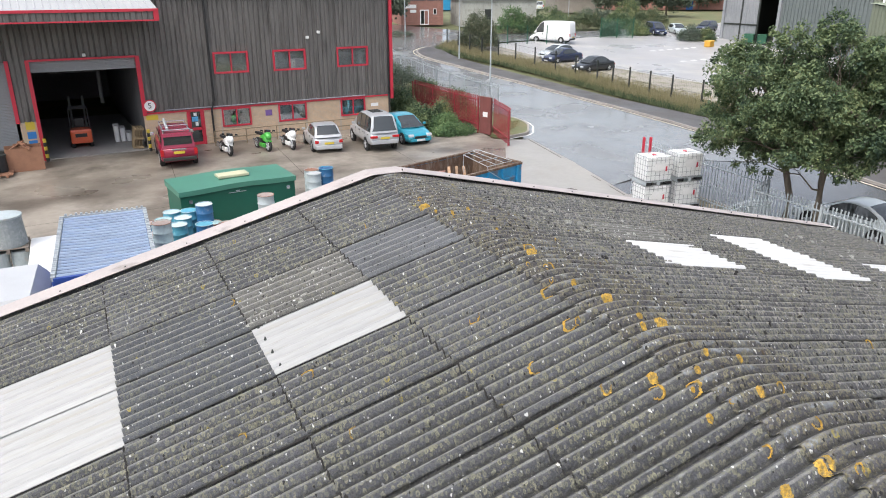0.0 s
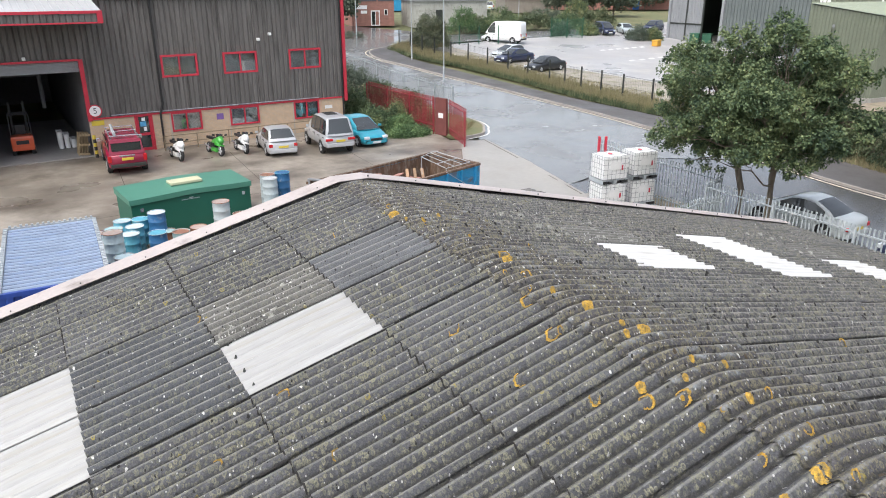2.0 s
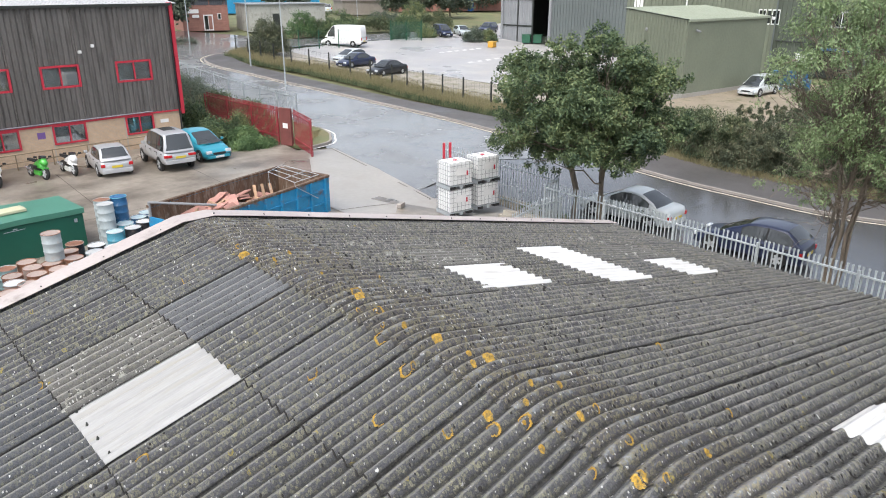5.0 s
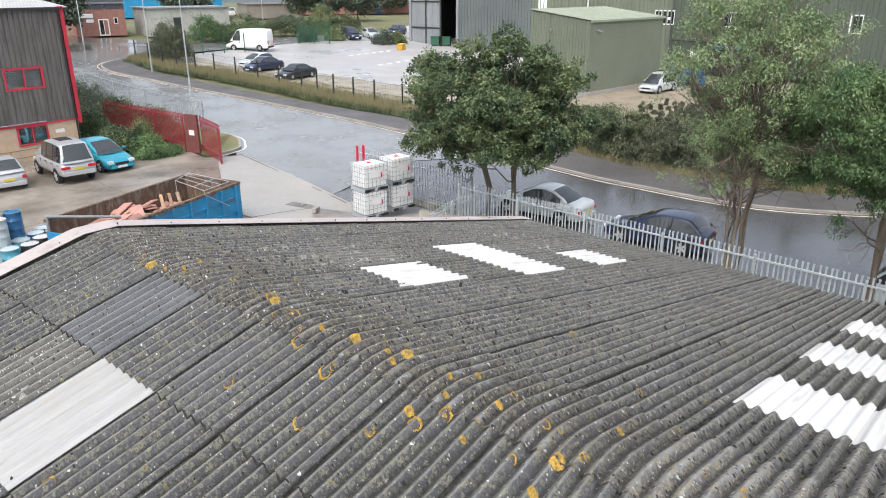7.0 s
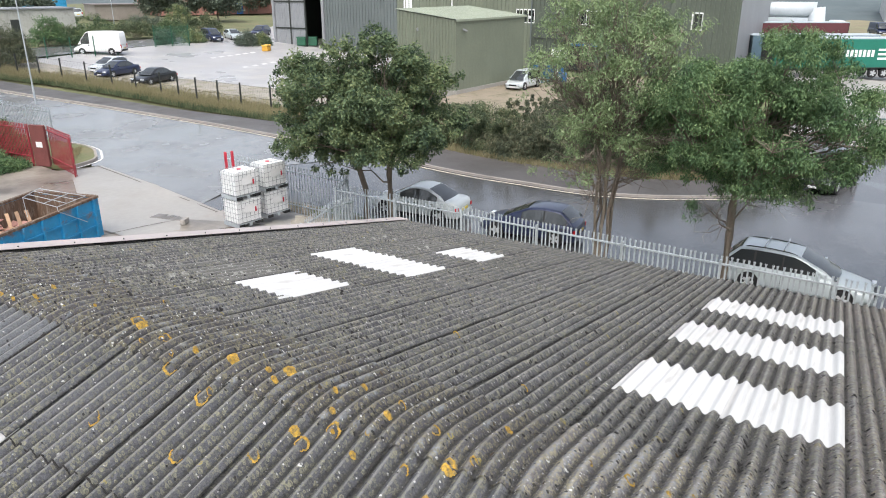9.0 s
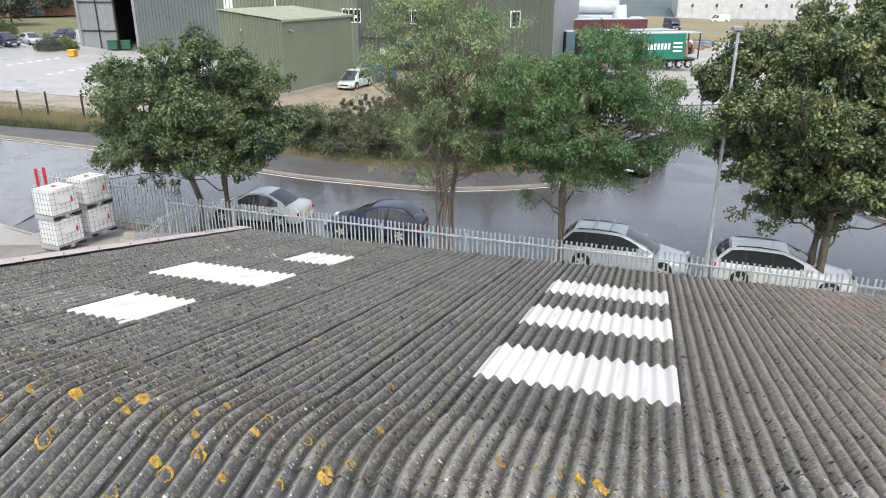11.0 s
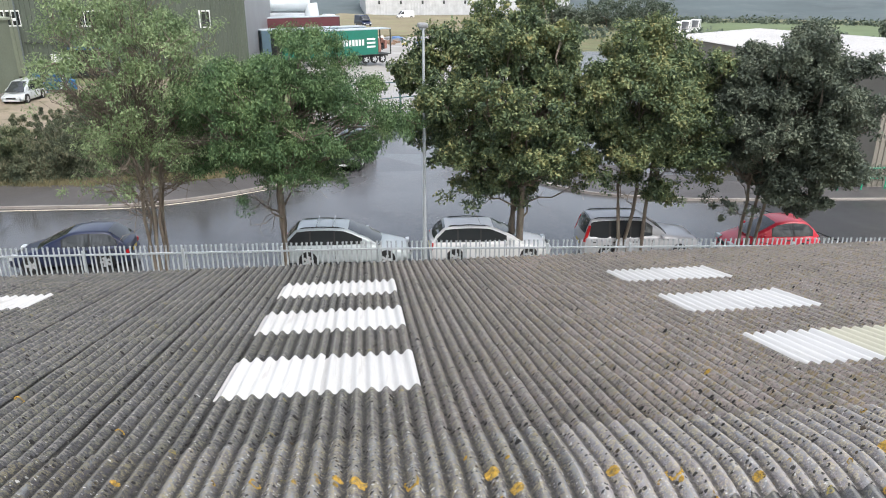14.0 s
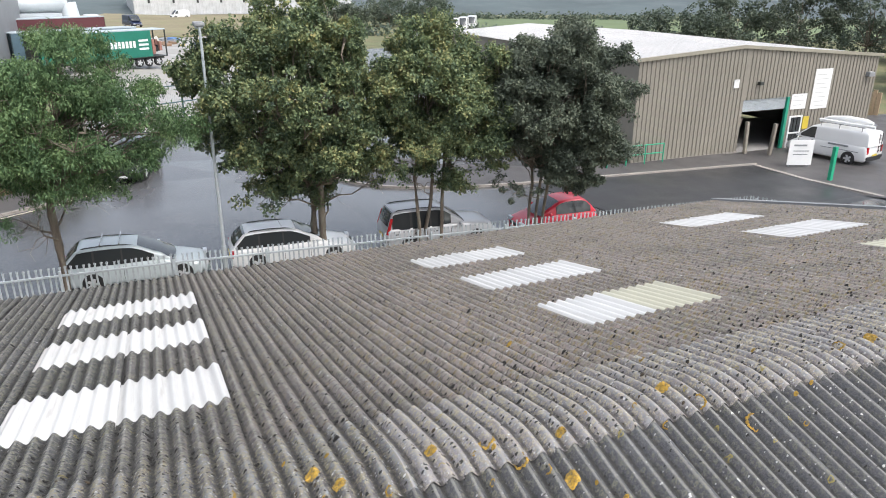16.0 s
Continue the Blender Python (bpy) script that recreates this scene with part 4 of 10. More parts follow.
def window(name, parent, s0, s1, z0, z1, frame_mat, panes=2, depth=0.10, bar=0.11, room=None):
    """A framed window whose face is 6 cm proud of the wall plane y = 0."""
    f = -0.06
    win = part(name, boxes((s0, s1, f, depth, z0, z0 + bar), (s0, s1, f, depth, z1 - bar, z1), (s0, s0 + bar, f, depth, z0 + bar, z1 - bar), (s1 - bar, s1, f, depth, z0 + bar, z1 - bar), bevel=0.008), frame_mat, parent)
    w = (s1 - s0 - 2 * bar) / panes
    for i in range(panes):
        a = s0 + bar + i * w
        if i:
            part("mullion", boxes((a - 0.035, a + 0.035, f + 0.01, depth, z0 + bar, z1 - bar)), frame_mat, win)
        part("pane", boxes((a + 0.02, a + w - 0.02, f + 0.05, f + 0.06, z0 + bar, z1 - bar)), M_PANE if room else M_GLASS, win)
    if room:
        # pale board added close behind the glass to brighten the panes
        part("window_backing", boxes((s0, s1, 0.36, 0.38, z0 - 0.3, z1 + 0.3)), M_BACKING, win)
        for a, b_, z_ in room:
            part("curtain", boxes((s0 + bar + a * (s1 - s0), s0 + bar + b_ * (s1 - s0), 0.16, 0.19, z0 + bar + z_ * (z1 - z0), z1 - bar)), M_CURTAIN, win)
    return win


def dark_unit():
    b = thing("dark_unit", BB, "dark brown clad industrial unit with red trim and a buff brick base", "industrial building", kind="structure")
    top, belt = 8.02, 2.0
    holes = [(1.6, 3.58, 3.9, 5.1), (5.02, 7.02, 3.88, 5.08), (8.98, 11.05, 3.9, 5.08)]
    low = [(1.78, 3.47, 0.88, 1.96), (5.11, 6.87, 0.9, 1.96), (9.09, 10.75, 0.88, 1.96)]
    # cladding panels around the openings
    pieces = [(-20, -8.4 - 4.4, 0.0, top), (-12.8, -8.35, 5.02, top), (-8.35, -7.55, 2.05, top), (-7.55, -2.4, 5.1, top), (-2.4, 1.6, belt, top), (11.05, 12.5, belt, top)]
    xs = [1.6, 3.58, 5.02, 7.02, 8.98, 11.05]
    for i in range(5):
        if i % 2 == 0:
            pieces += [(xs[i], xs[i + 1], belt, 3.89), (xs[i], xs[i + 1], 5.09, top)]
        else:
            pieces.append((xs[i], xs[i + 1], belt, top))
    for s0, s1, z0, z1 in pieces:
        bm = profiled(s1 - s0, z1 - z0, 0.27, 0.162, 0.05)
        bmesh.ops.transform(bm, matrix=pose(s0, 0, z0), verts=bm.verts)
        part("cladding", bm, M_BLACK_CLAD, b)
    rooms = [[(0.0, 0.05, 0), (0.1, 0.3, 0.15), (0.72, 0.82, 0)], [(0.0, 0.1, 0), (0.6, 0.8, 0.4)], [(0.0, 0.16, 0.1), (0.2, 0.34, 0.3), (0.68, 0.82, 0)]]
    for (s0, s1, z0, z1), rm in zip(holes, rooms):
        window("window", b, s0, s1, z0, z1, M_RED, room=rm)
    # brick base, with its courses as pieces
    spans = [(-2.42, -0.16), (0.78, 1.78), (3.47, 5.11), (6.87, 9.09), (10.75, 12.5)]
    base = part("brick_base", boxes(*[(s0, s1, 0.0, 0.2, 0, belt) for s0, s1 in spans], *[(s0, s1, 0.0, 0.2, 0, z0) for s0, s1, z0, z1 in low], (-8.35, -7.55, 0.0, 0.3, 0, 2.05)), M_MORTAR, b)
    for s0, s1, z0, z1 in low:
        window("window", b, s0, s1, z0, z1, M_RED, bar=0.09, room=[(0.0, 0.08, 0), (0.12, 0.3, 0.1 if s0 > 5 else 0.6), (0.55, 0.8, 0.2 if s0 > 5 else 0.7)])
    brick_rows(base, spans + [(-8.35, -7.55)], low, belt)
    # red trims
    part("corner_trim", boxes((12.5, 12.72, -0.1, 0.25, 1.75, top + 0.15), bevel=0.01), M_RED, b, "bright red corner flashing")
    part("belt_trim", boxes((-2.4, 12.5, -0.07, 0.0, belt - 0.05, belt + 0.04)), M_RED, b)
    part("door_trim", boxes((-7.6, -7.42, -0.12, 0.15, 0.0, 5.1), (-2.45, -2.25, -0.12, 0.15, 1.9, 5.1), (-7.42, -2.45, -0.12, 0.15, 5.02, 5.12), (-8.5, -8.32, -0.12, 0.15, 2.0, 5.1)), M_RED, b)
    part("gutter", boxes((-2.4, 12.6, -0.2, 0.0, top - 0.02, top + 0.12)), M_STEEL_DARK, b)
    bm = bmesh.new()
    tube(bm, (1.4, -0.12, 7.95), (1.4, -0.12, 2.5), 0.055)
    tube(bm, (1.4, -0.12, 2.5), (1.22, -0.12, 2.0), 0.055)
    tube(bm, (1.22, -0.12, 2.0), (1.22, -0.12, 0.05), 0.055)
    part("downpipe", bm, M_BLACK, b)
    bm = bmesh.new()
    tube(bm, (12.38, -0.12, 7.95), (12.38, -0.12, 0.05), 0.05)
    part("downpipe", bm, M_BLACK, b)
    # pale roof, in ribbed sheets, rising away from the yard
    bm = profiled(33.0, 22.0, 0.333, 0.05, 0.03)
    bmesh.ops.transform(bm, matrix=pose(-20, -0.15, top + 0.1, -84), verts=bm.verts)
    part("roof", bm, M_WHITE_ROOF, b)
    part("body", boxes((-20, 12.45, 20.0, 20.2, 0, 8.0), (12.3, 12.45, 0.2, 20, 0, 8.0), (-20, -19.8, 0.2, 20, 0, 8.0), (-20, 12.3, 0.2, 20, 7.9, 7.95)), M_DARK, b)
    part("inner_wall", boxes((-2.3, -2.1, 0.2, 20, 0, 7.9)), M_DARK, b)
    part("loading_floor", boxes((-20, -2.3, 0.02, 20, 0.0, 0.03)), M_FLOOR_IN, b)
    # canopy
    can = profiled(15.6, 3.05, 0.333, 0.05, 0.03)
    bmesh.ops.transform(can, matrix=pose(-17, -2.75, 7.52, -79.5), verts=can.verts)
    part("canopy_roof", can, M_WHITE_ROOF, b)
    fas = profiled(15.5, 0.42, 0.27, 0.162, 0.04)
    bmesh.ops.transform(fas, matrix=pose(-17, -2.75, 7.02), verts=fas.verts)
    part("canopy_fascia", fas, M_BLACK_CLAD, b)
    part("canopy_trim", boxes((-17, -1.4, -2.85, -2.72, 7.42, 7.55), (-17, -1.4, -2.82, -2.74, 6.96, 7.03), (-1.62, -1.38, -2.83, -2.73, 7.03, 7.42), (-1.5, -1.36, -2.72, 0.0, 6.96, 7.55)), M_RED, b)
    part("canopy_soffit", boxes((-17, -1.5, -2.7, 0.0, 6.97, 7.0)), M_BLACK_CLAD, b)
    # roller shutter, mostly rolled up, and the closed one beside it
    for s0, s1, z0 in ((-7.42, -2.45, 4.46), (-12.8, -8.5, 0.0)):
        slats = bmesh.new()
        z = z0
        while z < 5.0:
            box(slats, s0, s1, 0.1, 0.13, z, z + 0.065)
            z += 0.075
        part("roller_shutter", slats, M_GREY_CLAD, b, "grey slatted roller shutter")
    # red entrance door
    part("door_frame", boxes((-0.16, -0.06, -0.05, 0.15, 0, 2.0), (0.68, 0.78, -0.05, 0.15, 0, 2.0), (-0.06, 0.68, -0.05, 0.15, 1.9, 2.0)), M_RED, b)
    door = part("door", boxes((-0.06, 0.68, 0.0, 0.05, 0.02, 0.18), (-0.06, 0.68, 0.0, 0.05, 0.85, 1.0), (-0.06, 0.04, 0.0, 0.05, 0.18, 1.9), (0.58, 0.68, 0.0, 0.05, 0.18, 1.9)), M_RED, b, "red framed glazed entrance door")
    part("pane", boxes((0.04, 0.58, 0.02, 0.03, 0.18, 0.85), (0.04, 0.58, 0.02, 0.03, 1.0, 1.9)), M_GLASS, door)
    part("notice", boxes((0.1, 0.42, -0.012, -0.004, 1.35, 1.62)), paint("blue_notice", (0.1, 0.35, 0.6)), door)
    part("notice", boxes((0.2, 0.38, -0.012, -0.004, 1.66, 1.84), (0.26, 0.42, -0.012, -0.004, 1.1, 1.32)), M_WHITE, door)
    return b


def brick_rows(base, spans, low, belt):
    """Buff bricks laid in courses, a little proud of their joints."""
    me = bpy.data.meshes.new("brick")
    bm = boxes((0, 0.215, -0.006, 0.05, 0, 0.065))
    bm.to_mesh(me)
    bm.free()
    me.materials.append(M_BRICK)
    half = bpy.data.meshes.new("brick")
    bm = boxes((0, 0.1025, -0.006, 0.05, 0, 0.065))
    bm.to_mesh(half)
    bm.free()
    half.materials.append(M_BRICK)
    count, joined = 0, bmesh.new()
    for row in range(26):
        z = 0.02 + row * 0.075
        for s0, s1 in spans + ([(a, c) for a, c, _, _ in low] if z < 0.8 else []):
            s = s0 + 0.01 + (0.1125 if row % 2 else 0)
            if row % 2 and s0 + 0.1125 < s1:
                count = lay(base, half, joined, s0 + 0.005, z, count)
            while s + 0.215 <= s1:
                count = lay(base, me, joined, s, z, count)
                s += 0.225
            if s + 0.1025 <= s1:
                count = lay(base, half, joined, s, z, count)
    tagged(part("brickwork", joined, M_BRICK, base), kind="stuff")


def lay(base, me, joined, s, z, count):
    if -2.5 < s < 3.0 and count < 290:
        ob = new("brick", me)
        ob.parent = base
        ob.location = (s, 0, z)
        return count + 1
    w = 0.215 if me.vertices[0].co.x > 0.15 or max(v.co.x for v in me.vertices) > 0.15 else 0.1025
    a = [joined.verts.new(p) for p in ((s, -0.006, z), (s + w, -0.006, z), (s + w, -0.006, z + 0.065), (s, -0.006, z + 0.065), (s, 0.01, z), (s + w, 0.01, z), (s + w, 0.01, z + 0.065), (s, 0.01, z + 0.065))]
    for q in ((0, 1, 2, 3), (3, 2, 6, 7), (4, 5, 1, 0), (4, 0, 3, 7), (1, 5, 6, 2)):
        joined.faces.new([a[i] for i in q])
    return count


dark_unit()


# ---- taupe warehouse at the road's end ----
def taupe_unit():
    m = Matrix.Translation((33.8, -25.6, -0.7)) @ Matrix.Rotation(radians(-90), 4, 'Z')
    b = thing("taupe_warehouse", m, "taupe ribbed steel warehouse with a shallow pale roof", "warehouse", kind="structure")
    W, e0, e1, ap, ax_ = 19.2, 5.85, 5.5, 6.35, 7.4
    eave = lambda s: e0 + (ap - e0) * s / ax_ if s < ax_ else ap + (e1 - ap) * (s - ax_) / (W - ax_)
    hole = (8.0, 11.55, 3.28)
    for s0, s1, z0 in ((0, hole[0], 0), (hole[0], hole[1], hole[2]), (hole[1], W, 0)):
        bm = profiled(s1 - s0, 8, 0.3, 0.06, 0.05)
        for v in bm.verts:
            v.co.x += s0
            v.co.z = z0 if v.co.z < 4 else eave(v.co.x)
        part("cladding", bm, M_TAN_CLAD, b)
    bm = bmesh.new()
    for s0, s1 in ((-0.25, ax_), (ax_, W + 0.25)):
        prism(bm, [(s0, eave(s0)), (s1, eave(s1)), (s1, eave(s1) + 0.2), (s0, eave(s0) + 0.2)], -0.16, -0.02)
    part("verge_trim", bm, M_TAN_TRIM, b, "pale taupe verge flashing")
    # roof: ribbed pale sheets behind the verge, with translucent strips
    for s0, s1 in ((-0.25, ax_), (ax_, W + 0.25)):
        bm = profiled(26.0, math.hypot(s1 - s0, eave(s1) - eave(s0)), 0.333, 0.05, 0.03)
        ang = math.degrees(math.atan2(eave(s1) - eave(s0), s1 - s0))
        bmesh.ops.transform(bm, matrix=Matrix.Translation((s0, -0.02, eave(s0) + 0.10)) @ Matrix.Rotation(radians(-ang), 4, 'Y') @ Matrix(((0, 0, 1, 0), (1, 0, 0, 0), (0, -1, 0, 0), (0, 0, 0, 1))), verts=bm.verts)
        part("roof", bm, M_WHITE_ROOF, b)
    part("body", boxes((0.02, 0.2, 0.03, 26, 0, e0 + 0.06), (W - 0.2, W - 0.02, 0.03, 26, 0, e1 + 0.06), (0.2, W - 0.2, 25.8, 26, 0, e1 - 0.1)), M_TAN_CLAD, b)
    part("inner_wall", boxes((5, 15, 9.0, 9.2, 0, 5)), M_GREY_CLAD, b)
    part("inner_floor", boxes((0.2, W - 0.2, 0.05, 9.0, 0.0, 0.02)), M_FLOOR_IN, b)
    sl = bmesh.new()
    z = 2.55
    while z < hole[2]:
        box(sl, hole[0], hole[1], 0.06, 0.09, z, z + 0.07)
        z += 0.08
    part("roller_shutter", sl, M_GALV, b, "half-open grey roller shutter")
    part("door_trim", boxes((hole[1], hole[1] + 0.2, -0.08, 0.1, 0, hole[2])), paint("sea_green", (0.02, 0.30, 0.19)), b, "sea green door post")
    part("side_door", boxes((12.0, 12.12, -0.07, 0.0, 0, 2.05), (13.0, 13.12, -0.07, 0.0, 0, 2.05), (12.12, 13.0, -0.07, 0.0, 1.95, 2.05), (12.12, 13.0, -0.07, 0.0, 0.9, 1.0)), M_WHITE, b, "white framed glazed side door")
    part("pane", boxes((12.12, 13.0, -0.05, -0.04, 0.05, 0.9), (12.12, 13.0, -0.05, -0.04, 1.0, 1.95)), M_GLASS, b)
    part("base_strip", boxes((-0.02, hole[0], -0.05, 0.0, 0, 0.12), (hole[1] + 0.2, W, -0.05, 0.0, 0, 0.12)), M_KERB, b)
    return b


taupe_unit()


# ---- green buildings ----
def green_shed():
    m = pose(57.6, 31.9, 0.0, 0, 0, -5)
    b = thing("green_shed", m, "olive green ribbed steel shed with a pale monopitch roof", "shed", kind="structure")
    Lx, Ly, h0, h1 = 12.2, 6.6, 6.4, 7.15
    bm = profiled(Lx, 8, 0.25, 0.04, 0.008)
    for v in bm.verts:
        v.co.z = 0.35 if v.co.z < 4 else h0
    part("cladding", bm, M_GREEN_CLAD, b)
    bm = profiled(Ly, 8, 0.32, 0.10, 0.07)
    bmesh.ops.transform(bm, matrix=pose(0, 0, 0, 0, 0, -90), verts=bm.verts)
    for v in bm.verts:
        v.co.y += Ly
        v.co.z = 0.3 if v.co.z < 4 else h0 + (h1 - h0) * max(0, v.co.y) / Ly
    part("cladding", bm, M_GREEN_CLAD, b)
    part("plinth", boxes((-0.05, Lx, -0.12, 0.2, -0.3, 0.36), (-0.1, 0.2, 0.2, Ly, -0.3, 0.31)), M_CONCRETE_PALE, b)
    part("body", boxes((Lx - 0.1, Lx, 0, Ly, 0, h0), (0.1, Lx - 0.1, Ly - 0.1, Ly, 0, h1)), M_GREEN_CLAD, b)
    bm = profiled(Lx + 0.3, math.hypot(Ly + 0.3, h1 - h0), 0.333, 0.05, 0.03)
    bmesh.ops.transform(bm, matrix=pose(-0.15, -0.15, h0 + 0.06, -90 + math.degrees(math.atan2(h1 - h0, Ly))), verts=bm.verts)
    part("roof", bm, M_GREEN_PALE, b)
    bm = boxes((-0.16, Lx + 0.16, -0.17, -0.05, h0 - 0.12, h0 + 0.06))
    part("verge_trim", bm, M_GREEN_PALE, b)
    bm = bmesh.new()
    tube(bm, (0.9, -0.1, 5.6), (1.2, -0.35, 5.45), 0.09)
    tube(bm, (-0.1, 4.2, 5.6), (-0.35, 4.0, 5.45), 0.09)
    part("floodlight", bm, M_GREY_CLAD, b)


green_shed()


def green_hangar():
    # face along x = 82, from y = 66 down to y = 12, then an end wall
    m = Matrix.Translation((82, 66.3, 0)) @ Matrix.Rotation(radians(-90), 4, 'Z')
    b = thing("green_hangar", m, "large dark green ribbed steel hangar with white windows", "industrial building", kind="structure")
    # last stretch in darker olive: the set-back wall's shade put into colour
    for s0, s1, mat in ((0, 12.0, M_GREEN_DARK), (12.0, 31.0, M_GREEN_CLAD), (31.0, 54.0, M_GREEN_SHADED)):
        bm = profiled(s1 - s0, 11.0, 0.5, 0.10, 0.11)
        bmesh.ops.transform(bm, matrix=pose(s0, 0, 0), verts=bm.verts)
        part("cladding", bm, mat, b)
    part("body", boxes((0, 54, 0.06, 30, 10.9, 11.0), (53.9, 54.0, 0.06, 30, 0, 10.9)), M_GREY_CLAD, b, "weathered grey end wall")
    for s0, z0, w, h in ((28.9, 5.05, 2.5, 1.6), (36.7, 5.0, 2.7, 1.6), (49.2, 4.8, 1.2, 1.8)):
        window("window", b, s0, s0 + w, z0, z0 + h, M_WHITE, panes=3 if w > 1.5 else 1, bar=0.14)
    part("vent_panel", boxes((13.1, 14.4, -0.1, -0.07, 6.3, 7.9), (13.1, 14.4, -0.1, -0.07, 4.3, 5.9)), M_WHITE, b, "white square wall panel")
    for b_ in ((33.8, 34.9, -0.5, -0.12, 1.4, 2.3), (35.2, 35.6, -0.35, -0.12, 1.2, 1.9)):
        part("air_unit", boxes(b_, bevel=0.04), M_WHITE, b, "white wall-mounted air unit")
    part("door_canopy", boxes((35.7, 39.2, -0.7, -0.12, 2.75, 3.0), bevel=0.03), paint("canopy_blue", (0.03, 0.16, 0.42)), b, "blue door canopy")
    part("doorway", boxes((36.0, 38.9, -0.14, -0.118, 0.0, 2.7)), M_STEEL_DARK, b)
    bm = bmesh.new()
    tube(bm, (12.5, -0.2, 6.1), (30.6, -0.2, 6.0), 0.05)
    tube(bm, (31.3, -0.2, 3.45), (39.6, -0.2, 3.35), 0.06)
    tube(bm, (27.4, -0.2, 3.6), (29.8, -0.2, 3.6), 0.08)
    part("service_pipe", bm, M_STEEL_DARK, b)
    for q in (20.3, 31.0):
        bm = bmesh.new()
        tube(bm, (q, -0.2, 0), (q, -0.2, 11.0), 0.09)
        part("downpipe", bm, M_WHITE if q < 25 else M_GREEN_DARK, b)
    for q, z in ((30.7, 5.6), (40.0, 8.2)):
        part("wall_lamp", boxes((q, q + 0.3, -0.35, -0.12, z, z + 0.3), bevel=0.05), M_WHITE, b)
    # folded doors of the open bay
    fold = profiled(5.6, 11, 0.45, 0.1, 0.06)
    bmesh.ops.transform(fold, matrix=pose(-9.0, 0.0, 0), verts=fold.verts)
    part("door_leaf", fold, M_GREY_CLAD, b, "grey ribbed sliding hangar door")
    part("door_rail", boxes((-9.0, -3.4, -0.12, -0.06, 3.4, 3.6), (-9.0, -3.4, -0.12, -0.06, 7.0, 7.2), (-6.3, -6.1, -0.12, -0.06, 0, 11), (-3.5, -3.3, -0.12, 0.1, 0, 11)), M_STEEL_DARK, b)
    part("bay_interior", boxes((-9.0, 0, 14, 14.2, 0, 11), (-9.2, -9.0, 0.2, 14, 0, 11), (-0.1, 0.0, 0.2, 14, 0, 11), (-9.0, -0.1, 0.2, 14, 10.8, 11)), M_STEEL_DARK, b)
    part("door_frame", boxes((-9.4, -9.0, -0.25, 0.2, 0, 11), (-0.4, 0, -0.25, 0.2, 0, 11)), M_GREY_CLAD, b)


green_hangar()


# ---- fences ----
def paling_mesh(h, w=0.052):
    bm = bmesh.new()
    tip = 0.10
    out = [(-w / 2, 0), (w / 2, 0), (w / 2, h - tip), (w / 2 + 0.012, h - tip * 0.5), (w * 0.32, h - 0.02), (w * 0.12, h - tip * 0.62), (0, h), (-w * 0.12, h - tip * 0.62), (-w * 0.32, h - 0.02), (-w / 2 - 0.012, h - tip * 0.5), (-w / 2, h - tip)]
    prism(bm, out, -0.004, 0.004)
    for v in bm.verts:
        v.co.y -= 0.012 * (1 - (v.co.x / (w / 2)) ** 2)
    me = bpy.data.meshes.new("paling")
    bm.to_mesh(me)
    bm.free()
    return me


def palisade(a, b, h, mat, label, group="", gap=0.152, post_every=2.75, feet=None, wide=0.05):
    m, length = along(a, b)
    fence = thing("palisade_fence", m, label, "fence", group, "structure")
    me = paling_mesh(h, wide)
    me.materials.append(mat)
    n = int(length / gap)
    rnd = random.Random(int(length * 100))
    zz = lambda s: feet[0] + (feet[1] - feet[0]) * s / length if feet else gz(*(m @ Vector((s, 0, 0))).to_2d()) + 0.05
    for i in range(n):
        s = (i + 0.5) * length / n
        ob = new("paling", me)
        ob.parent = fence
        ob.matrix_basis = pose(s, 0.045, zz(s) + rnd.uniform(-0.008, 0.008), 0, rnd.uniform(-0.7, 0.7), 0)
    k = max(1, round(length / post_every))
    for i in range(k + 1):
        s = i * length / k
        part("post", boxes((s - 0.035, s + 0.035, -0.09, -0.03, zz(s) - 0.3, zz(s) + h - 0.12)), mat, fence)
    for i in range(k):
        s0, s1 = i * length / k, (i + 1) * length / k
        for f in (0.18, 0.87):
            bm = boxes((s0, s1, -0.03, 0.02, 0, 0.05))
            for v in bm.verts:
                v.co.z += zz(s0 if v.co.x < (s0 + s1) / 2 else s1) + h * f
            part("rail", bm, mat, fence)
    return fence


palisade((22.4, 17.8), (21.35, 0.0), 2.3, M_GALV, "grey galvanised palisade fence beside the corrugated roof", feet=(-0.46, -0.39))
palisade((21.35, 0.0), (20.05, -20.9), 2.3, M_GALV, "grey galvanised palisade fence beside the corrugated roof", feet=(-0.39, -0.60))
palisade((20.05, -20.9), (16.5, -22.6), 2.1, M_GALV, "grey galvanised palisade fence turning behind the roof", feet=(-0.42, -0.45))
palisade((23.5, 25.0), (24.2, 18.6), 2.2, M_GALV, "grey galvanised palisade fence behind the stacked tanks")
palisade((24.2, 18.6), (22.4, 17.8), 2.3, M_GALV, "short return of the grey palisade fence")
palisade((21.9, 16.6), (17.6, 15.4), 2.0, M_GALV, "short grey palisade fence across the yard corner")
palisade((22.1, 47.6), (22.6, 38.9), 2.2, M_RED_RUST, "rust-stained red palisade fence", gap=0.128, wide=0.066)
palisade((27.6, 64.9), (26.7, 43.4), 2.1, M_GALV, "grey galvanised palisade fence along the road", gap=0.17)


# ---- vehicles ----
M_CAR_GLASS = bpy.data.materials.new("tinted_car_glass")
M_CAR_GLASS.use_nodes = True
_c = M_CAR_GLASS.node_tree.nodes["Principled BSDF"]
_c.inputs["Base Color"].default_value = (0.035, 0.040, 0.042, 1)
_c.inputs["Roughness"].default_value = 0.05
_c.inputs["Specular IOR Level"].default_value = 1.0
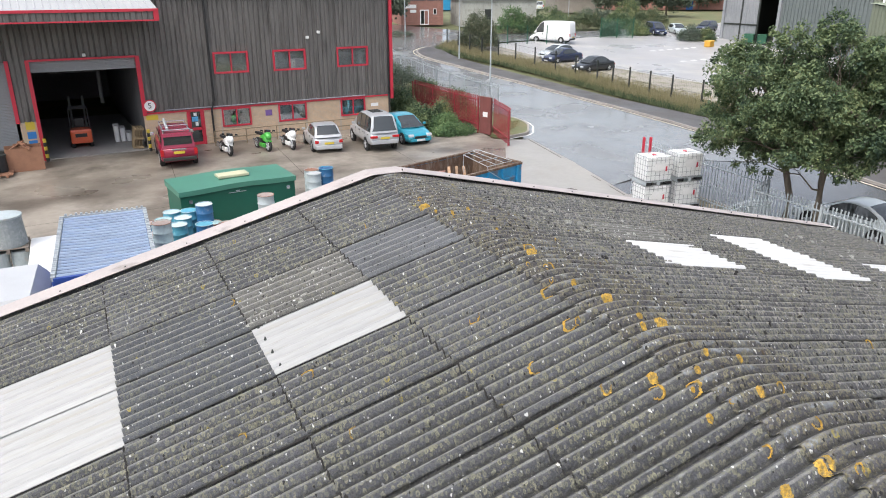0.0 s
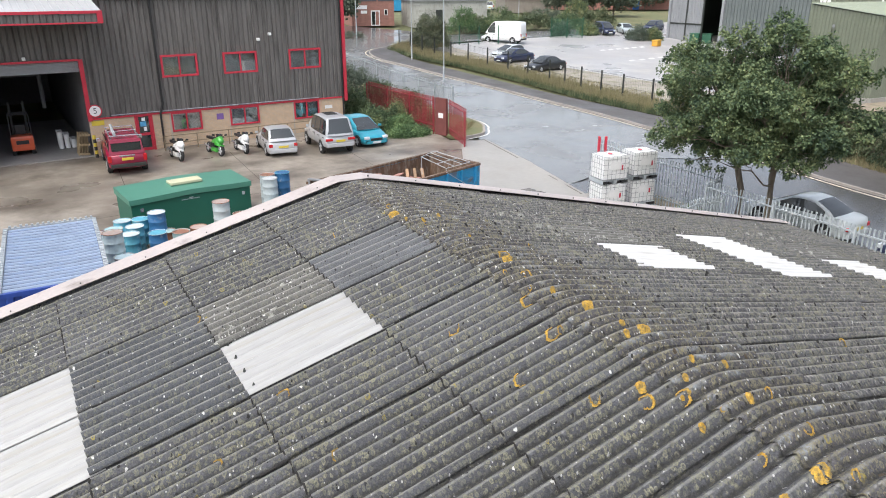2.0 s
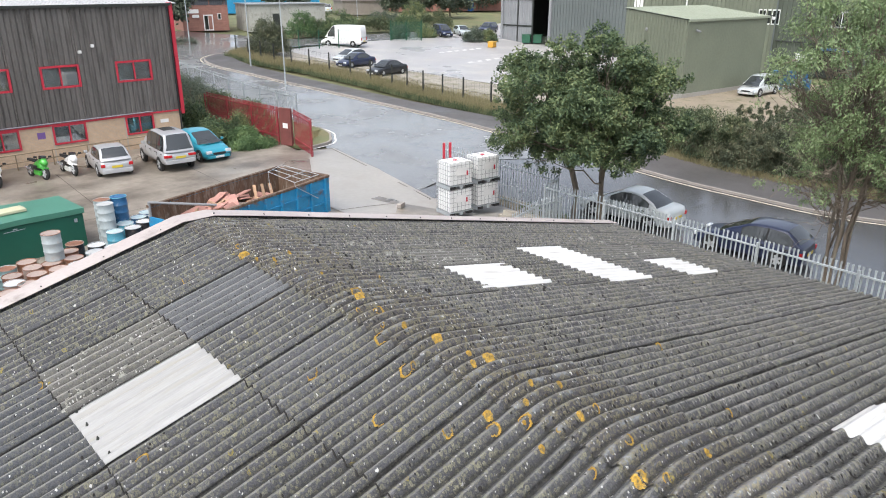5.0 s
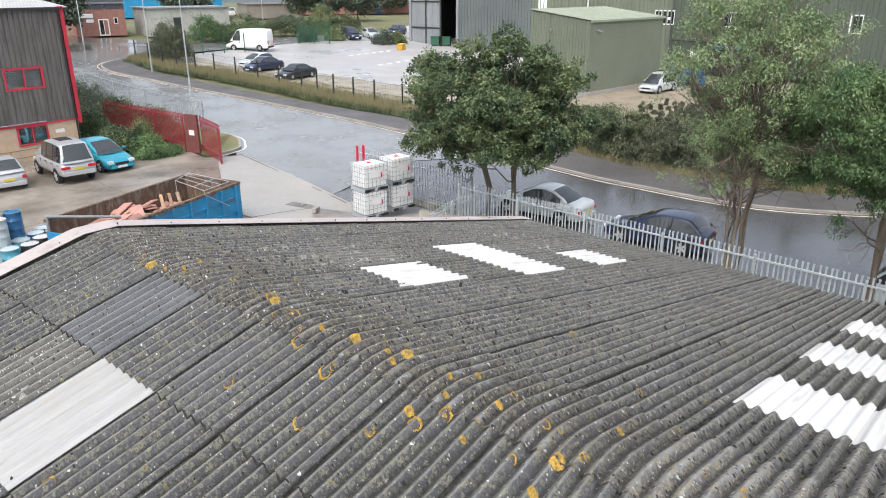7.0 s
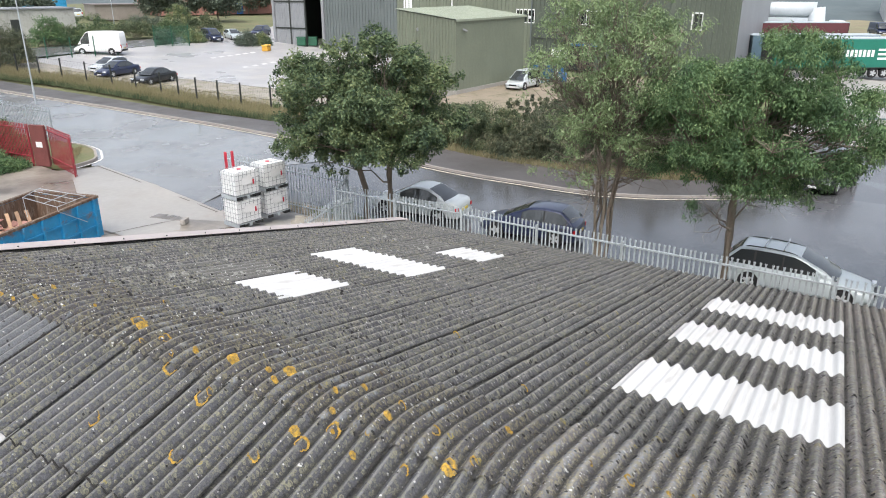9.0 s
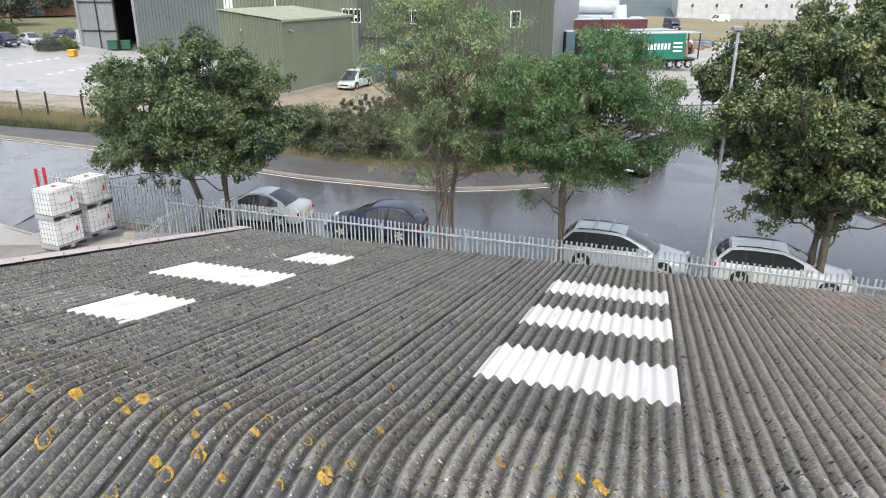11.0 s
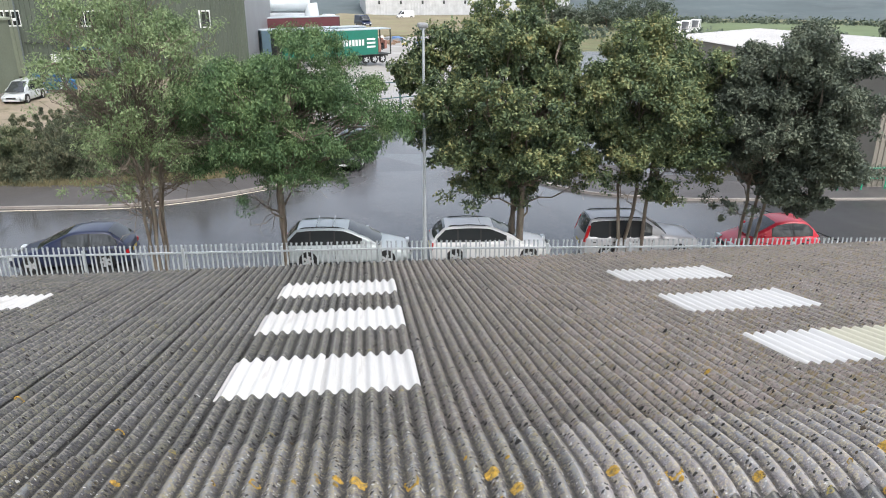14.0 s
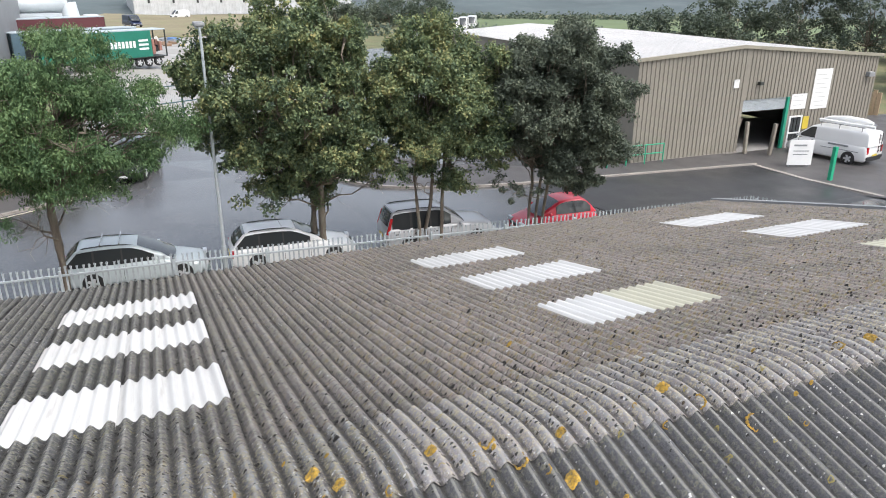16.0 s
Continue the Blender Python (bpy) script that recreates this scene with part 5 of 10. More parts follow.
M_CHROME = paint("bright_metal", (0.62, 0.62, 0.63), 0.25, metal=0.85)
M_RIM = paint("alloy_rim", (0.52, 0.53, 0.54), 0.35, metal=0.2)
M_TAIL = paint("tail_light_red", (0.45, 0.015, 0.02), 0.15)
M_HEAD = paint("headlight", (0.62, 0.65, 0.68), 0.1)
M_PLATE_Y = paint("yellow_plate", (0.62, 0.48, 0.05), 0.4)
M_PLATE_W = paint("white_plate", (0.7, 0.7, 0.68), 0.4)
CAR_PAINT = {n: paint("car_" + n, c, 0.3, 0.5, mt, 0.06) for n, c, mt in (
    ("red", (0.27, 0.012, 0.042), 0.1), ("scarlet", (0.62, 0.02, 0.045), 0.0), ("silver", (0.55, 0.585, 0.585), 0.12), ("blue", (0.025, 0.29, 0.39), 0.1), ("white", (0.74, 0.74, 0.735), 0.0),
    ("navy", (0.018, 0.027, 0.070), 0.15), ("pale_silver", (0.50, 0.555, 0.565), 0.1), ("grey", (0.48, 0.48, 0.49), 0.15), ("black", (0.02, 0.022, 0.026), 0.2), ("graphite", (0.17, 0.175, 0.18), 0.25), ("mid_silver", (0.46, 0.47, 0.485), 0.2), ("orange", (0.62, 0.10, 0.035), 0.0), ("green", (0.06, 0.36, 0.05), 0.0))}

# per style: stations from tail to nose (x, top, half width) over length, belt height and width; cabin: (rear foot, rear roof, front roof, front foot); side windows
STYLES = {
    "hatch": ([(0, .72, .86), (.03, .88, .95), (.12, .95, 1), (.5, .95, 1), (.70, .93, 1), (.80, .82, .99), (.93, .68, .93), (.985, .55, .84), (1, .42, .74)], (.02, .16, .48, .745), [(.11, .40), (.42, .72)]),
    "estate": ([(0, .74, .88), (.02, .90, .95), (.10, .95, 1), (.5, .95, 1), (.71, .92, 1), (.80, .80, .99), (.94, .66, .92), (.985, .54, .84), (1, .42, .74)], (.012, .115, .50, .745), [(.06, .275), (.295, .535), (.55, .82)]),
    "sedan": ([(0, .70, .84), (.02, .92, .92), (.08, .98, .97), (.18, .98, 1), (.5, .95, 1), (.71, .92, 1), (.80, .80, .99), (.94, .66, .92), (.985, .54, .84), (1, .42, .74)], (.12, .32, .53, .75), [(.17, .47), (.49, .81)]),
    "mpv": ([(0, .70, .88), (.02, .90, .96), (.10, .98, 1), (.5, .98, 1), (.76, .95, 1), (.86, .80, .98), (.96, .66, .92), (1, .45, .78)], (.015, .07, .56, .83), [(.06, .28), (.31, .52), (.54, .76)]),
    "van": ([(0, .9, .95), (.015, 1.15, .98), (.10, 1.2, 1), (.6, 1.2, 1), (.78, 1.12, 1), (.88, .95, .98), (.97, .72, .92), (1, .45, .8)], (.005, .02, .70, .885), [(.72, .93)]),
    "suv": ([(0, .85, .9), (.02, 1.02, .97), (.10, 1.05, 1), (.5, 1.05, 1), (.72, 1.02, 1), (.80, .96, .99), (.95, .86, .94), (1, .5, .82)], (.015, .06, .52, .72), [(.06, .27), (.30, .52), (.54, .78)]),
}


def wheel(parent, x, y, r, w=0.19):
    bm = bmesh.new()
    prof = [(r * 0.62, -w / 2), (r * 0.93, -w / 2), (r, -w * 0.33), (r, w * 0.33), (r * 0.93, w / 2), (r * 0.62, w / 2)]
    seg, rows = 22, []
    for i in range(seg):
        a = 6.28318 * i / seg
        rows.append([bm.verts.new((p * math.cos(a), q, p * math.sin(a))) for p, q in prof])
    for i in range(seg):
        for j in range(len(prof) - 1):
            bm.faces.new((rows[i][j], rows[i][j + 1], rows[(i + 1) % seg][j + 1], rows[(i + 1) % seg][j]))
    bmesh.ops.recalc_face_normals(bm, faces=bm.faces)
    tyre = part("wheel", bm, M_RUBBER, parent, smooth=True)
    tyre.location = (x, y, r)
    bm = bmesh.new()
    side = 1 if y > 0 else -1
    tube(bm, (0, -w * 0.52, 0), (0, w * 0.52, 0), r * 0.22, seg=12)
    for i in range(5):
        m = Matrix.Rotation(i * 1.2566, 4, 'Y')
        box(bm, 0, r * 0.64, side * w * 0.47 - 0.02, side * w * 0.47 + 0.014, -r * 0.15, r * 0.15, m)
    part("rim", bm, M_RIM, tyre, "alloy wheel rim")
    bm = bmesh.new()
    tube(bm, (0, -w * 0.46, 0), (0, w * 0.46, 0), r * 0.63, seg=18)
    part("brake", bm, M_STEEL_DARK, tyre)
    return tyre


def spline(keys, x):
    """A smooth curve through (x, a, b, ...) keys."""
    i = max(k for k in range(len(keys) - 1) if keys[k][0] <= x or k == 0)
    p, q = keys[i], keys[i + 1]
    f = min(1.0, max(0.0, (x - p[0]) / (q[0] - p[0])))
    o, r = keys[max(i - 1, 0)], keys[min(i + 2, len(keys) - 1)]
    out = []
    for k in range(1, len(p)):
        m0 = (q[k] - o[k]) / (q[0] - o[0]) * (q[0] - p[0]) * 0.6
        m1 = (r[k] - p[k]) / (r[0] - p[0]) * (q[0] - p[0]) * 0.6
        out.append((2 * f ** 3 - 3 * f * f + 1) * p[k] + (f ** 3 - 2 * f * f + f) * m0 + (3 * f * f - 2 * f ** 3) * q[k] + (f ** 3 - f * f) * m1)
    return out


def skin(bm, grid, flip=False):
    for i in range(len(grid) - 1):
        for j in range(len(grid[0]) - 1):
            q = (grid[i][j], grid[i + 1][j], grid[i + 1][j + 1], grid[i][j + 1])
            bm.faces.new(q[::-1] if flip else q)


def car(name, x, y, heading, L, W, H, style, colour, label, category="car", rails=False, bars=False, plate=M_PLATE_Y, belt=None, blind=False, z=None, high=0.0, sunroof=False, lamps=""):
    """A vehicle whose nose points along `heading` degrees."""
    st, cab, wins = STYLES[style]
    c = thing(name, pose(x, y, gz(x, y) + 0.004 if z is None else z, 0, 0, heading), label, category)
    mat = CAR_PAINT[colour]
    k = (belt or (0.98 if H > 1.75 else 0.92)) / 0.95
    clear, hw = 0.17 * max(1, H / 1.5) + high, W / 2
    wr = 0.305 if H < 1.7 else 0.35
    bm = bmesh.new()
    rows = []
    xs = sorted({f[0] for f in st} | {i / 22 for i in range(23)})
    for fx in xs:
        zt, fw = spline(st, fx)
        zt *= k
        w = hw * fw
        up_ = clear + 0.10 * max(0.0, 1 - min(fx, 1 - fx) / 0.03)
        half = [(w * 0.80, up_), (w * 0.95, up_ + 0.06), (w * 0.985, up_ + 0.16), (w, zt * 0.55), (w * 0.992, zt * 0.72), (w * 0.965, zt * 0.86), (w * 0.925, zt * 0.95), (w * 0.83, zt), (w * 0.5, zt * 1.012)]
        ring = [(-a, b) for a, b in half] + [(0, zt * 1.016)] + [(a, b) for a, b in half[::-1]]
        rows.append([bm.verts.new(((fx - 0.5) * L, a, b)) for a, b in ring])
    skin(bm, rows)
    bm.faces.new([r[0] for r in rows] + [r[-1] for r in rows[::-1]])
    bm.faces.new(rows[0][::-1])
    bm.faces.new(rows[-1])
    bmesh.ops.recalc_face_normals(bm, faces=bm.faces)
    part("body", bm, mat, c, smooth=True)
    # cabin: sections under a roofline that rises from the rear foot and falls to the front foot
    zb, zr = (1.12 if style == "van" else 0.90) * k, H
    a0, a1, b1, b0 = [(f - 0.5) * L for f in cab]
    wb, wt = hw * 0.945, hw * (0.74 if style != "van" else 0.86)
    hh = zr - zb
    tail = 0.12 if a1 - a0 < 0.5 else 0.25
    line = [(a0, 0.0), (a0 + (a1 - a0) * 0.5, 0.52 * hh), (a1, 0.90 * hh), (a1 + tail, 0.965 * hh), ((a1 + b1) / 2, hh), (b1 - 0.25, 0.975 * hh), (b1, 0.91 * hh), (b1 + (b0 - b1) * 0.5, 0.49 * hh), (b0, 0.0)]

    def section(px, n_side=5, n_top=5, push=0.0):
        h = max(0.004, spline(line, px)[0])
        taper = 1 - 0.10 * max(0.0, (px - b1 + 0.3) / (b0 - b1 + 0.3)) - 0.06 * max(0.0, (a1 + 0.3 - px) / (a1 - a0 + 0.3))
        wide = lambda zz: (wb + (wt - wb) * (zz / hh) ** 1.15) * taper
        rc = min(0.10, h * 0.45)
        pts = []
        for i in range(n_side + 1):
            zz = (h - rc) * i / n_side
            pts.append((px, wide(zz) + push, zb + zz))
        we = wide(h - rc)
        for i in range(1, 4):
            t = math.pi / 2 * i / 3
            pts.append((px, we - rc * 1.3 * (1 - math.cos(t)), zb + h - rc + rc * math.sin(t) + push))
        wi = we - rc * 1.3
        for i in range(1, n_top + 1):
            q = wi * (1 - i / n_top)
            pts.append((px, q, zb + h + 0.02 * (1 - (q / wi) ** 2) * (h / hh) + push))
        bow = (0.16 if px > b1 - 0.1 else -0.10 if px < a1 + 0.1 else 0.0)
        end = max((px - b1) / (b0 - b1), (a1 - px) / (a1 - a0), 0.0)
        out = 1.5 * push if px > b1 else -1.5 * push if px < a1 else 0.0
        return [(p + out + bow * end * (1 - (q / wb) ** 2), q, z_) for p, q, z_ in pts]

    stations = sorted({v[0] for v in line} | {a0 + (b0 - a0) * i / 26 for i in range(27)})
    bm = bmesh.new()
    rows = []
    for px in stations:
        half = section(px)
        rows.append([bm.verts.new(p) for p in half] + [bm.verts.new((p, -q, z_)) for p, q, z_ in half[-2::-1]])
    skin(bm, rows)
    bmesh.ops.recalc_face_normals(bm, faces=bm.faces)
    part("cabin", bm, mat, c, smooth=True)

    def glass(grid, label_=""):
        b_ = bmesh.new()
        skin(b_, [[b_.verts.new(p) for p in row] for row in grid])
        bmesh.ops.recalc_face_normals(b_, faces=b_.faces)
        bmesh.ops.solidify(b_, geom=b_.faces, thickness=0.006)
        return part("window", b_, M_CAR_GLASS, c, label_, smooth=False)

    def screen(xa, xb):
        grid = []
        for i in range(7):
            half = section(xa + (xb - xa) * i / 6, push=0.008)[8:]
            grid.append(half + [(p, -q, z_) for p, q, z_ in half[-2::-1]])
        glass(grid)

    screen(b1 + 0.06, b0 - 0.03)
    if not (blind and style == "van"):
        low = 0.12 if style in ("sedan", "mpv") else 0.22
        screen(a0 + (a1 - a0) * low, a1 - (a1 - a0) * 0.02 + 0.02)
    for s in (-1, 1):
        spans = [(u0, u1, 0.010, M_CAR_GLASS) for u0, u1 in wins]
        if style != "van":
            spans.append((wins[0][0] - 0.012, wins[-1][1] + 0.014, 0.004, M_BLACK))
        for u0, u1, out_, pane_mat in spans:
            xa, xb = a0 + (b0 - a0) * u0, a0 + (b0 - a0) * u1
            grid = []
            for i in range(9):
                px = xa + (xb - xa) * i / 8
                full = section(px, n_side=12, push=out_)[:13]
                edge = 0.0 if pane_mat is M_CAR_GLASS else 0.018
                z0_, z1_ = zb + 0.05 - edge, max(zb + 0.06, zb + spline(line, px)[0] - 0.085 + edge)
                row = []
                for t in range(4):
                    zz = z0_ + (z1_ - z0_) * t / 3
                    lo_ = [p for p in full if p[2] <= zz][-1:] or [full[0]]
                    hi_ = [p for p in full if p[2] > zz][:1] or [full[-1]]
                    f = 0 if hi_[0][2] == lo_[0][2] else (zz - lo_[0][2]) / (hi_[0][2] - lo_[0][2])
                    row.append((px, s * (lo_[0][1] + (hi_[0][1] - lo_[0][1]) * f), zz))
                grid.append(row)
            if pane_mat is not M_CAR_GLASS:
                b_ = bmesh.new()
                skin(b_, [[b_.verts.new(p) for p in row] for row in grid])
                part("window_trim", b_, M_BLACK, c)
                continue
            glass(grid)
            part("door_handle", boxes((xa + 0.06, xa + 0.26, s * (hw * 0.985) - 0.012, s * (hw * 0.985) + 0.012, zb - 0.13, zb - 0.095)), M_STEEL_DARK if colour != "white" else M_WHITE, c)
            part("door_seam", boxes((xb + 0.03, xb + 0.042, s * (hw * 0.99) - 0.012, s * (hw * 0.99) + 0.007, clear + 0.2, zb - 0.05)), M_BLACK, c)
    # wheels in dark arches
    xf, xr = 0.31 * L, -0.30 * L
    for wx in (xf, xr):
        for s in (-1, 1):
            bm = bmesh.new()
            tube(bm, (wx, s * (hw - 0.16), wr + 0.02), (wx, s * (hw + 0.004), wr + 0.02), wr * 1.13, seg=24)
            part("wheel_arch", bm, M_BLACK, c)
            wheel(c, wx, s * (hw - 0.08), wr)
    # lamps, bumpers, plates, mirrors
    zt = st[0][1] * k
    for s in (-1, 1):
        tall = style in ("estate", "mpv", "van", "suv")
        if lamps == "wide":
            part("tail_light", boxes((-L / 2 - 0.03, -L / 2 + 0.10, s * hw * 0.72 - 0.20, s * hw * 0.72 + 0.20, zt * 0.96, zt * 1.12), bevel=0.03), M_TAIL, c, "wide red tail light")
        elif lamps == "tall":
            b_ = bmesh.new()
            tube(b_, (a0 + 0.0, s * wb * 0.90, zb - 0.12), (a0 + (a1 - a0) * 0.75, s * (wt + 0.04), zr - 0.26), 0.085, 0.05, 8)
            part("tail_light", b_, M_TAIL, c, "tall red tail light")
        else:
            part("tail_light", boxes((-L / 2 - 0.012, -L / 2 + 0.10, s * hw * 0.80 - 0.10, s * hw * 0.80 + 0.10, zt * 0.80, zt * (1.22 if tall else 1.03)), bevel=0.02), M_TAIL, c)
        part("headlight", boxes((L / 2 - 0.17, L / 2 - 0.02, s * hw * 0.66 - 0.16, s * hw * 0.66 + 0.16, 0.50 * k, 0.66 * k), bevel=0.03), M_HEAD, c)
        part("door_mirror", boxes((0.14 * L, 0.14 * L + 0.10, s * (hw + 0.09) - 0.09, s * (hw + 0.09) + 0.09, 0.95 * k, 1.08 * k), bevel=0.03), mat if style != "van" else M_BLACK, c)
    part("rear_bumper", boxes((-L / 2 - 0.035, -L / 2 + 0.2, -hw * 0.88, hw * 0.88, clear + 0.06, clear + 0.28), bevel=0.04), mat if style != "van" else M_BLACK, c)
    part("front_bumper", boxes((L / 2 - 0.16, L / 2 + 0.015, -hw * 0.74, hw * 0.74, clear + 0.04, clear + 0.22), bevel=0.04), mat if style != "van" else M_BLACK, c)
    part("grille", boxes((L / 2 - 0.06, L / 2 + 0.02, -hw * 0.42, hw * 0.42, clear + 0.24, clear + 0.36), bevel=0.01), M_BLACK, c)
    part("number_plate", boxes((-L / 2 - 0.05, -L / 2 - 0.03, -0.26, 0.26, clear + 0.34, clear + 0.45)), plate, c)
    part("number_plate", boxes((L / 2 + 0.018, L / 2 + 0.03, -0.26, 0.26, clear + 0.08, clear + 0.19)), M_PLATE_W, c)
    if sunroof:
        part("sunroof", boxes((a1 + 0.9, b1 - 0.35, -wt * 0.5, wt * 0.5, zr - 0.01, zr + 0.028), bevel=0.01), M_CAR_GLASS, c, "dark glass sunroof")
    if rails:
        for s in (-1, 1):
            bm = bmesh.new()
            run = [(a1 + 0.05, zr - 0.07), (a1 + 0.25, zr + 0.005), ((a1 + b1) / 2, zr + 0.03), (b1 - 0.3, zr + 0.0), (b1 - 0.05, zr - 0.06)]
            for (qa, za), (qb, zb_) in zip(run[:-1], run[1:]):
                tube(bm, (qa, s * wt * 0.86, za), (qb, s * wt * 0.86, zb_), 0.02)
            for q, h_ in run[1:4]:
                tube(bm, (q, s * wt * 0.86, h_ - 0.08), (q, s * wt * 0.86, h_), 0.018)
            part("roof_rail", bm, M_STEEL_DARK, c)
    if bars:
        for q in (a1 + 0.75, a1 + 1.35):
            bm = bmesh.new()
            tube(bm, (q, -wt * 1.02, zr + 0.09), (q, wt * 0.98, zr + 0.09), 0.022)
            for s in (-1, 1):
                tube(bm, (q, s * wt * 0.84, zr - 0.02), (q, s * wt * 0.84, zr + 0.09), 0.022)
            part("roof_bar", bm, M_CHROME, c)
    return c


# along the road
car("saloon_car", 27.6, 17.1, 93, 4.55, 1.75, 1.44, "sedan", "silver", "silver saloon car parked by the palisade fence")
car("hatchback", 27.3, 11.35, 93, 4.2, 1.72, 1.44, "hatch", "navy", "dark blue hatchback parked by the palisade fence")
car("estate_car", 26.55, 1.1, -93, 4.75, 1.75, 1.5, "estate", "pale_silver", "pale silver estate car with roof bars parked at the kerb", rails=True, bars=True)
car("estate_car", 26.3, -4.35, -93, 4.6, 1.73, 1.47, "estate", "white", "white estate car with dark roof rails parked at the kerb", rails=True)
car("estate_car", 26.1, -10.2, -94, 4.6, 1.80, 1.64, "suv", "grey", "silver grey estate car with roof rails parked at the kerb", rails=True, belt=0.92, lamps="tall")
car("small_hatchback", 25.55, -15.3, 87, 3.55, 1.62, 1.47, "hatch", "scarlet", "bright red small hatchback parked at the kerb")
car("off_roader", 42.2, 1.0, 165, 4.5, 1.85, 1.75, "suv", "black", "black off-roader stopped at the side road's kerb", belt=1.0)
car("small_van", 47.5, -5.6, 175, 4.3, 1.8, 1.8, "mpv", "white", "white van parked in the side road", "van")
# in the yard
car("small_hatchback", 12.55, 39.15, 84, 3.85, 1.65, 1.45, "hatch", "mid_silver", "silver small hatchback parked at the dark unit")
car("people_carrier", 15.35, 38.4, 86, 4.5, 1.72, 1.98, "mpv", "mid_silver", "tall silver four-wheel-drive people carrier in the yard", belt=1.12, high=0.17, sunroof=True, lamps="wide")
car("small_hatchback", 17.6, 38.9, -87, 3.95, 1.73, 1.46, "hatch", "blue", "bright blue small hatchback parked in the yard", plate=M_PLATE_Y)
# far car park
car("panel_van", 55.4, 78.4, 120, 5.6, 2.0, 2.6, "van", "white", "white high-roofed panel van in the car park", "van", blind=True)
car("saloon_car", 47.3, 59.4, 188, 4.6, 1.8, 1.45, "sedan", "black", "dark green saloon car behind the mesh fence")
car("saloon_car", 47.6, 65.2, 188, 4.6, 1.8, 1.45, "sedan", "navy", "dark saloon car behind the mesh fence")
car("hatchback", 48.7, 67.9, 188, 4.2, 1.75, 1.42, "hatch", "silver", "silver car half hidden between dark cars")
car("estate_car", 75.2, 81.3, 250, 4.5, 1.8, 1.7, "mpv", "navy", "dark people carrier at the hedge")
car("hatchback", 79.0, 81.0, 245, 4.2, 1.75, 1.42, "hatch", "pale_silver", "silver hatchback at the hedge")
car("estate_car", 86.0, 82.4, 200, 4.5, 1.8, 1.5, "estate", "navy", "dark estate car by the hangar")
car("people_carrier", 64.7, 28.5, 177, 4.4, 1.85, 1.72, "mpv", "silver", "silver people carrier beside the green shed")
car("off_roader", 90.5, 134.0, 60, 4.5, 1.8, 1.7, "suv", "silver", "silver off-roader in the far yard")
car("hatchback", 83.0, 134.0, 60, 4.2, 1.75, 1.45, "hatch", "white", "white car in the far yard")


def pickup():
    c = thing("pickup_truck", pose(4.72, 39.9, 0.004, 0, 0, 88), "dark red double-cab pickup with a hard top and ladder rack", "pickup truck")
    mat, L, hw, k = CAR_PAINT["red"], 5.0, 0.89, 1.0
    bm = bmesh.new()
    rows = []
    for fx, zt, fw in ((0, .95, .93), (.015, 1.02, .98), (.3, 1.04, 1), (.72, 1.05, 1), (.80, 1.02, .99), (.95, .92, .95), (1, .6, .85)):
        w = hw * fw
        half = [(w * 0.85, 0.36), (w * 0.98, 0.42), (w, 0.65), (w * 0.99, zt * 0.85), (w * 0.95, zt)]
        ring = [(-a, b) for a, b in half] + [(a, b) for a, b in half[::-1]]
        rows.append([bm.verts.new(((fx - 0.5) * L, a, b)) for a, b in ring])
    n = len(rows[0])
    for i in range(len(rows) - 1):
        for j in range(n):
            bm.faces.new((rows[i][j], rows[i + 1][j], rows[i + 1][(j + 1) % n], rows[i][(j + 1) % n]))
    bm.faces.new(rows[0][::-1])
    bm.faces.new(rows[-1])
    bmesh.ops.recalc_face_normals(bm, faces=bm.faces)
    part("body", bm, mat, c, smooth=True)
    for name, x0, x1, y0, y1, h in (("hard_top", -2.46, -1.0, 0.80, 0.70, 1.74), ("cabin", -0.98, 1.25, 0.82, 0.66, 1.76)):
        bm = bmesh.new()
        f0, f1 = (0.10, 0.04) if name == "hard_top" else (0.06, 0.75)
        va = [bm.verts.new(p) for p in ((x0, -y0, 1.02), (x0, y0, 1.02), (x1, y0, 1.02), (x1, -y0, 1.02))]
        vt = [bm.verts.new(p) for p in ((x0 + f0 + 0.1, -y1, h), (x0 + f0 + 0.1, y1, h), (x1 - f1, y1, h), (x1 - f1, -y1, h))]
        for i in range(4):
            bm.faces.new((va[i], va[(i + 1) % 4], vt[(i + 1) % 4], vt[i]))
        bm.faces.new(vt)
        bmesh.ops.recalc_face_normals(bm, faces=bm.faces)
        bmesh.ops.bevel(bm, geom=[e for e in bm.edges if all(v.co.z > 1.1 for v in e.verts)], offset=0.05, segments=2, affect='EDGES')
        part(name, bm, mat, c)
    tilt = pose(0, 0, 0)
    part("rear_window", boxes((-2.435, -2.42, -0.66, 0.66, 1.18, 1.58), m=Matrix.Translation((0, 0, 0)) @ Matrix.Shear('XY', 4, (0.0, 0.0))), M_GLASS, c)
    for s in (-1, 1):
        part("side_window", boxes((-2.2, -1.2, s * 0.775 - 0.02, s * 0.775 + 0.02, 1.18, 1.55), (-0.8, 0.0, s * 0.77 - 0.02, s * 0.77 + 0.02, 1.15, 1.6), (0.08, 0.65, s * 0.77 - 0.02, s * 0.77 + 0.02, 1.15, 1.6)), M_GLASS, c)
        part("tail_light", boxes((-2.53, -2.42, s * 0.8 - 0.08, s * 0.8 + 0.08, 0.66, 0.98), bevel=0.02), M_TAIL, c)
        bm = bmesh.new()
        tube(bm, (-2.3, s * 0.62, 1.86), (0.6, s * 0.62, 1.86), 0.025)
        for q in (-2.2, -0.9, 0.4):
            tube(bm, (q, s * 0.62, 1.72), (q, s * 0.62, 1.86), 0.022)
        part("rack_rail", bm, M_CHROME, c)
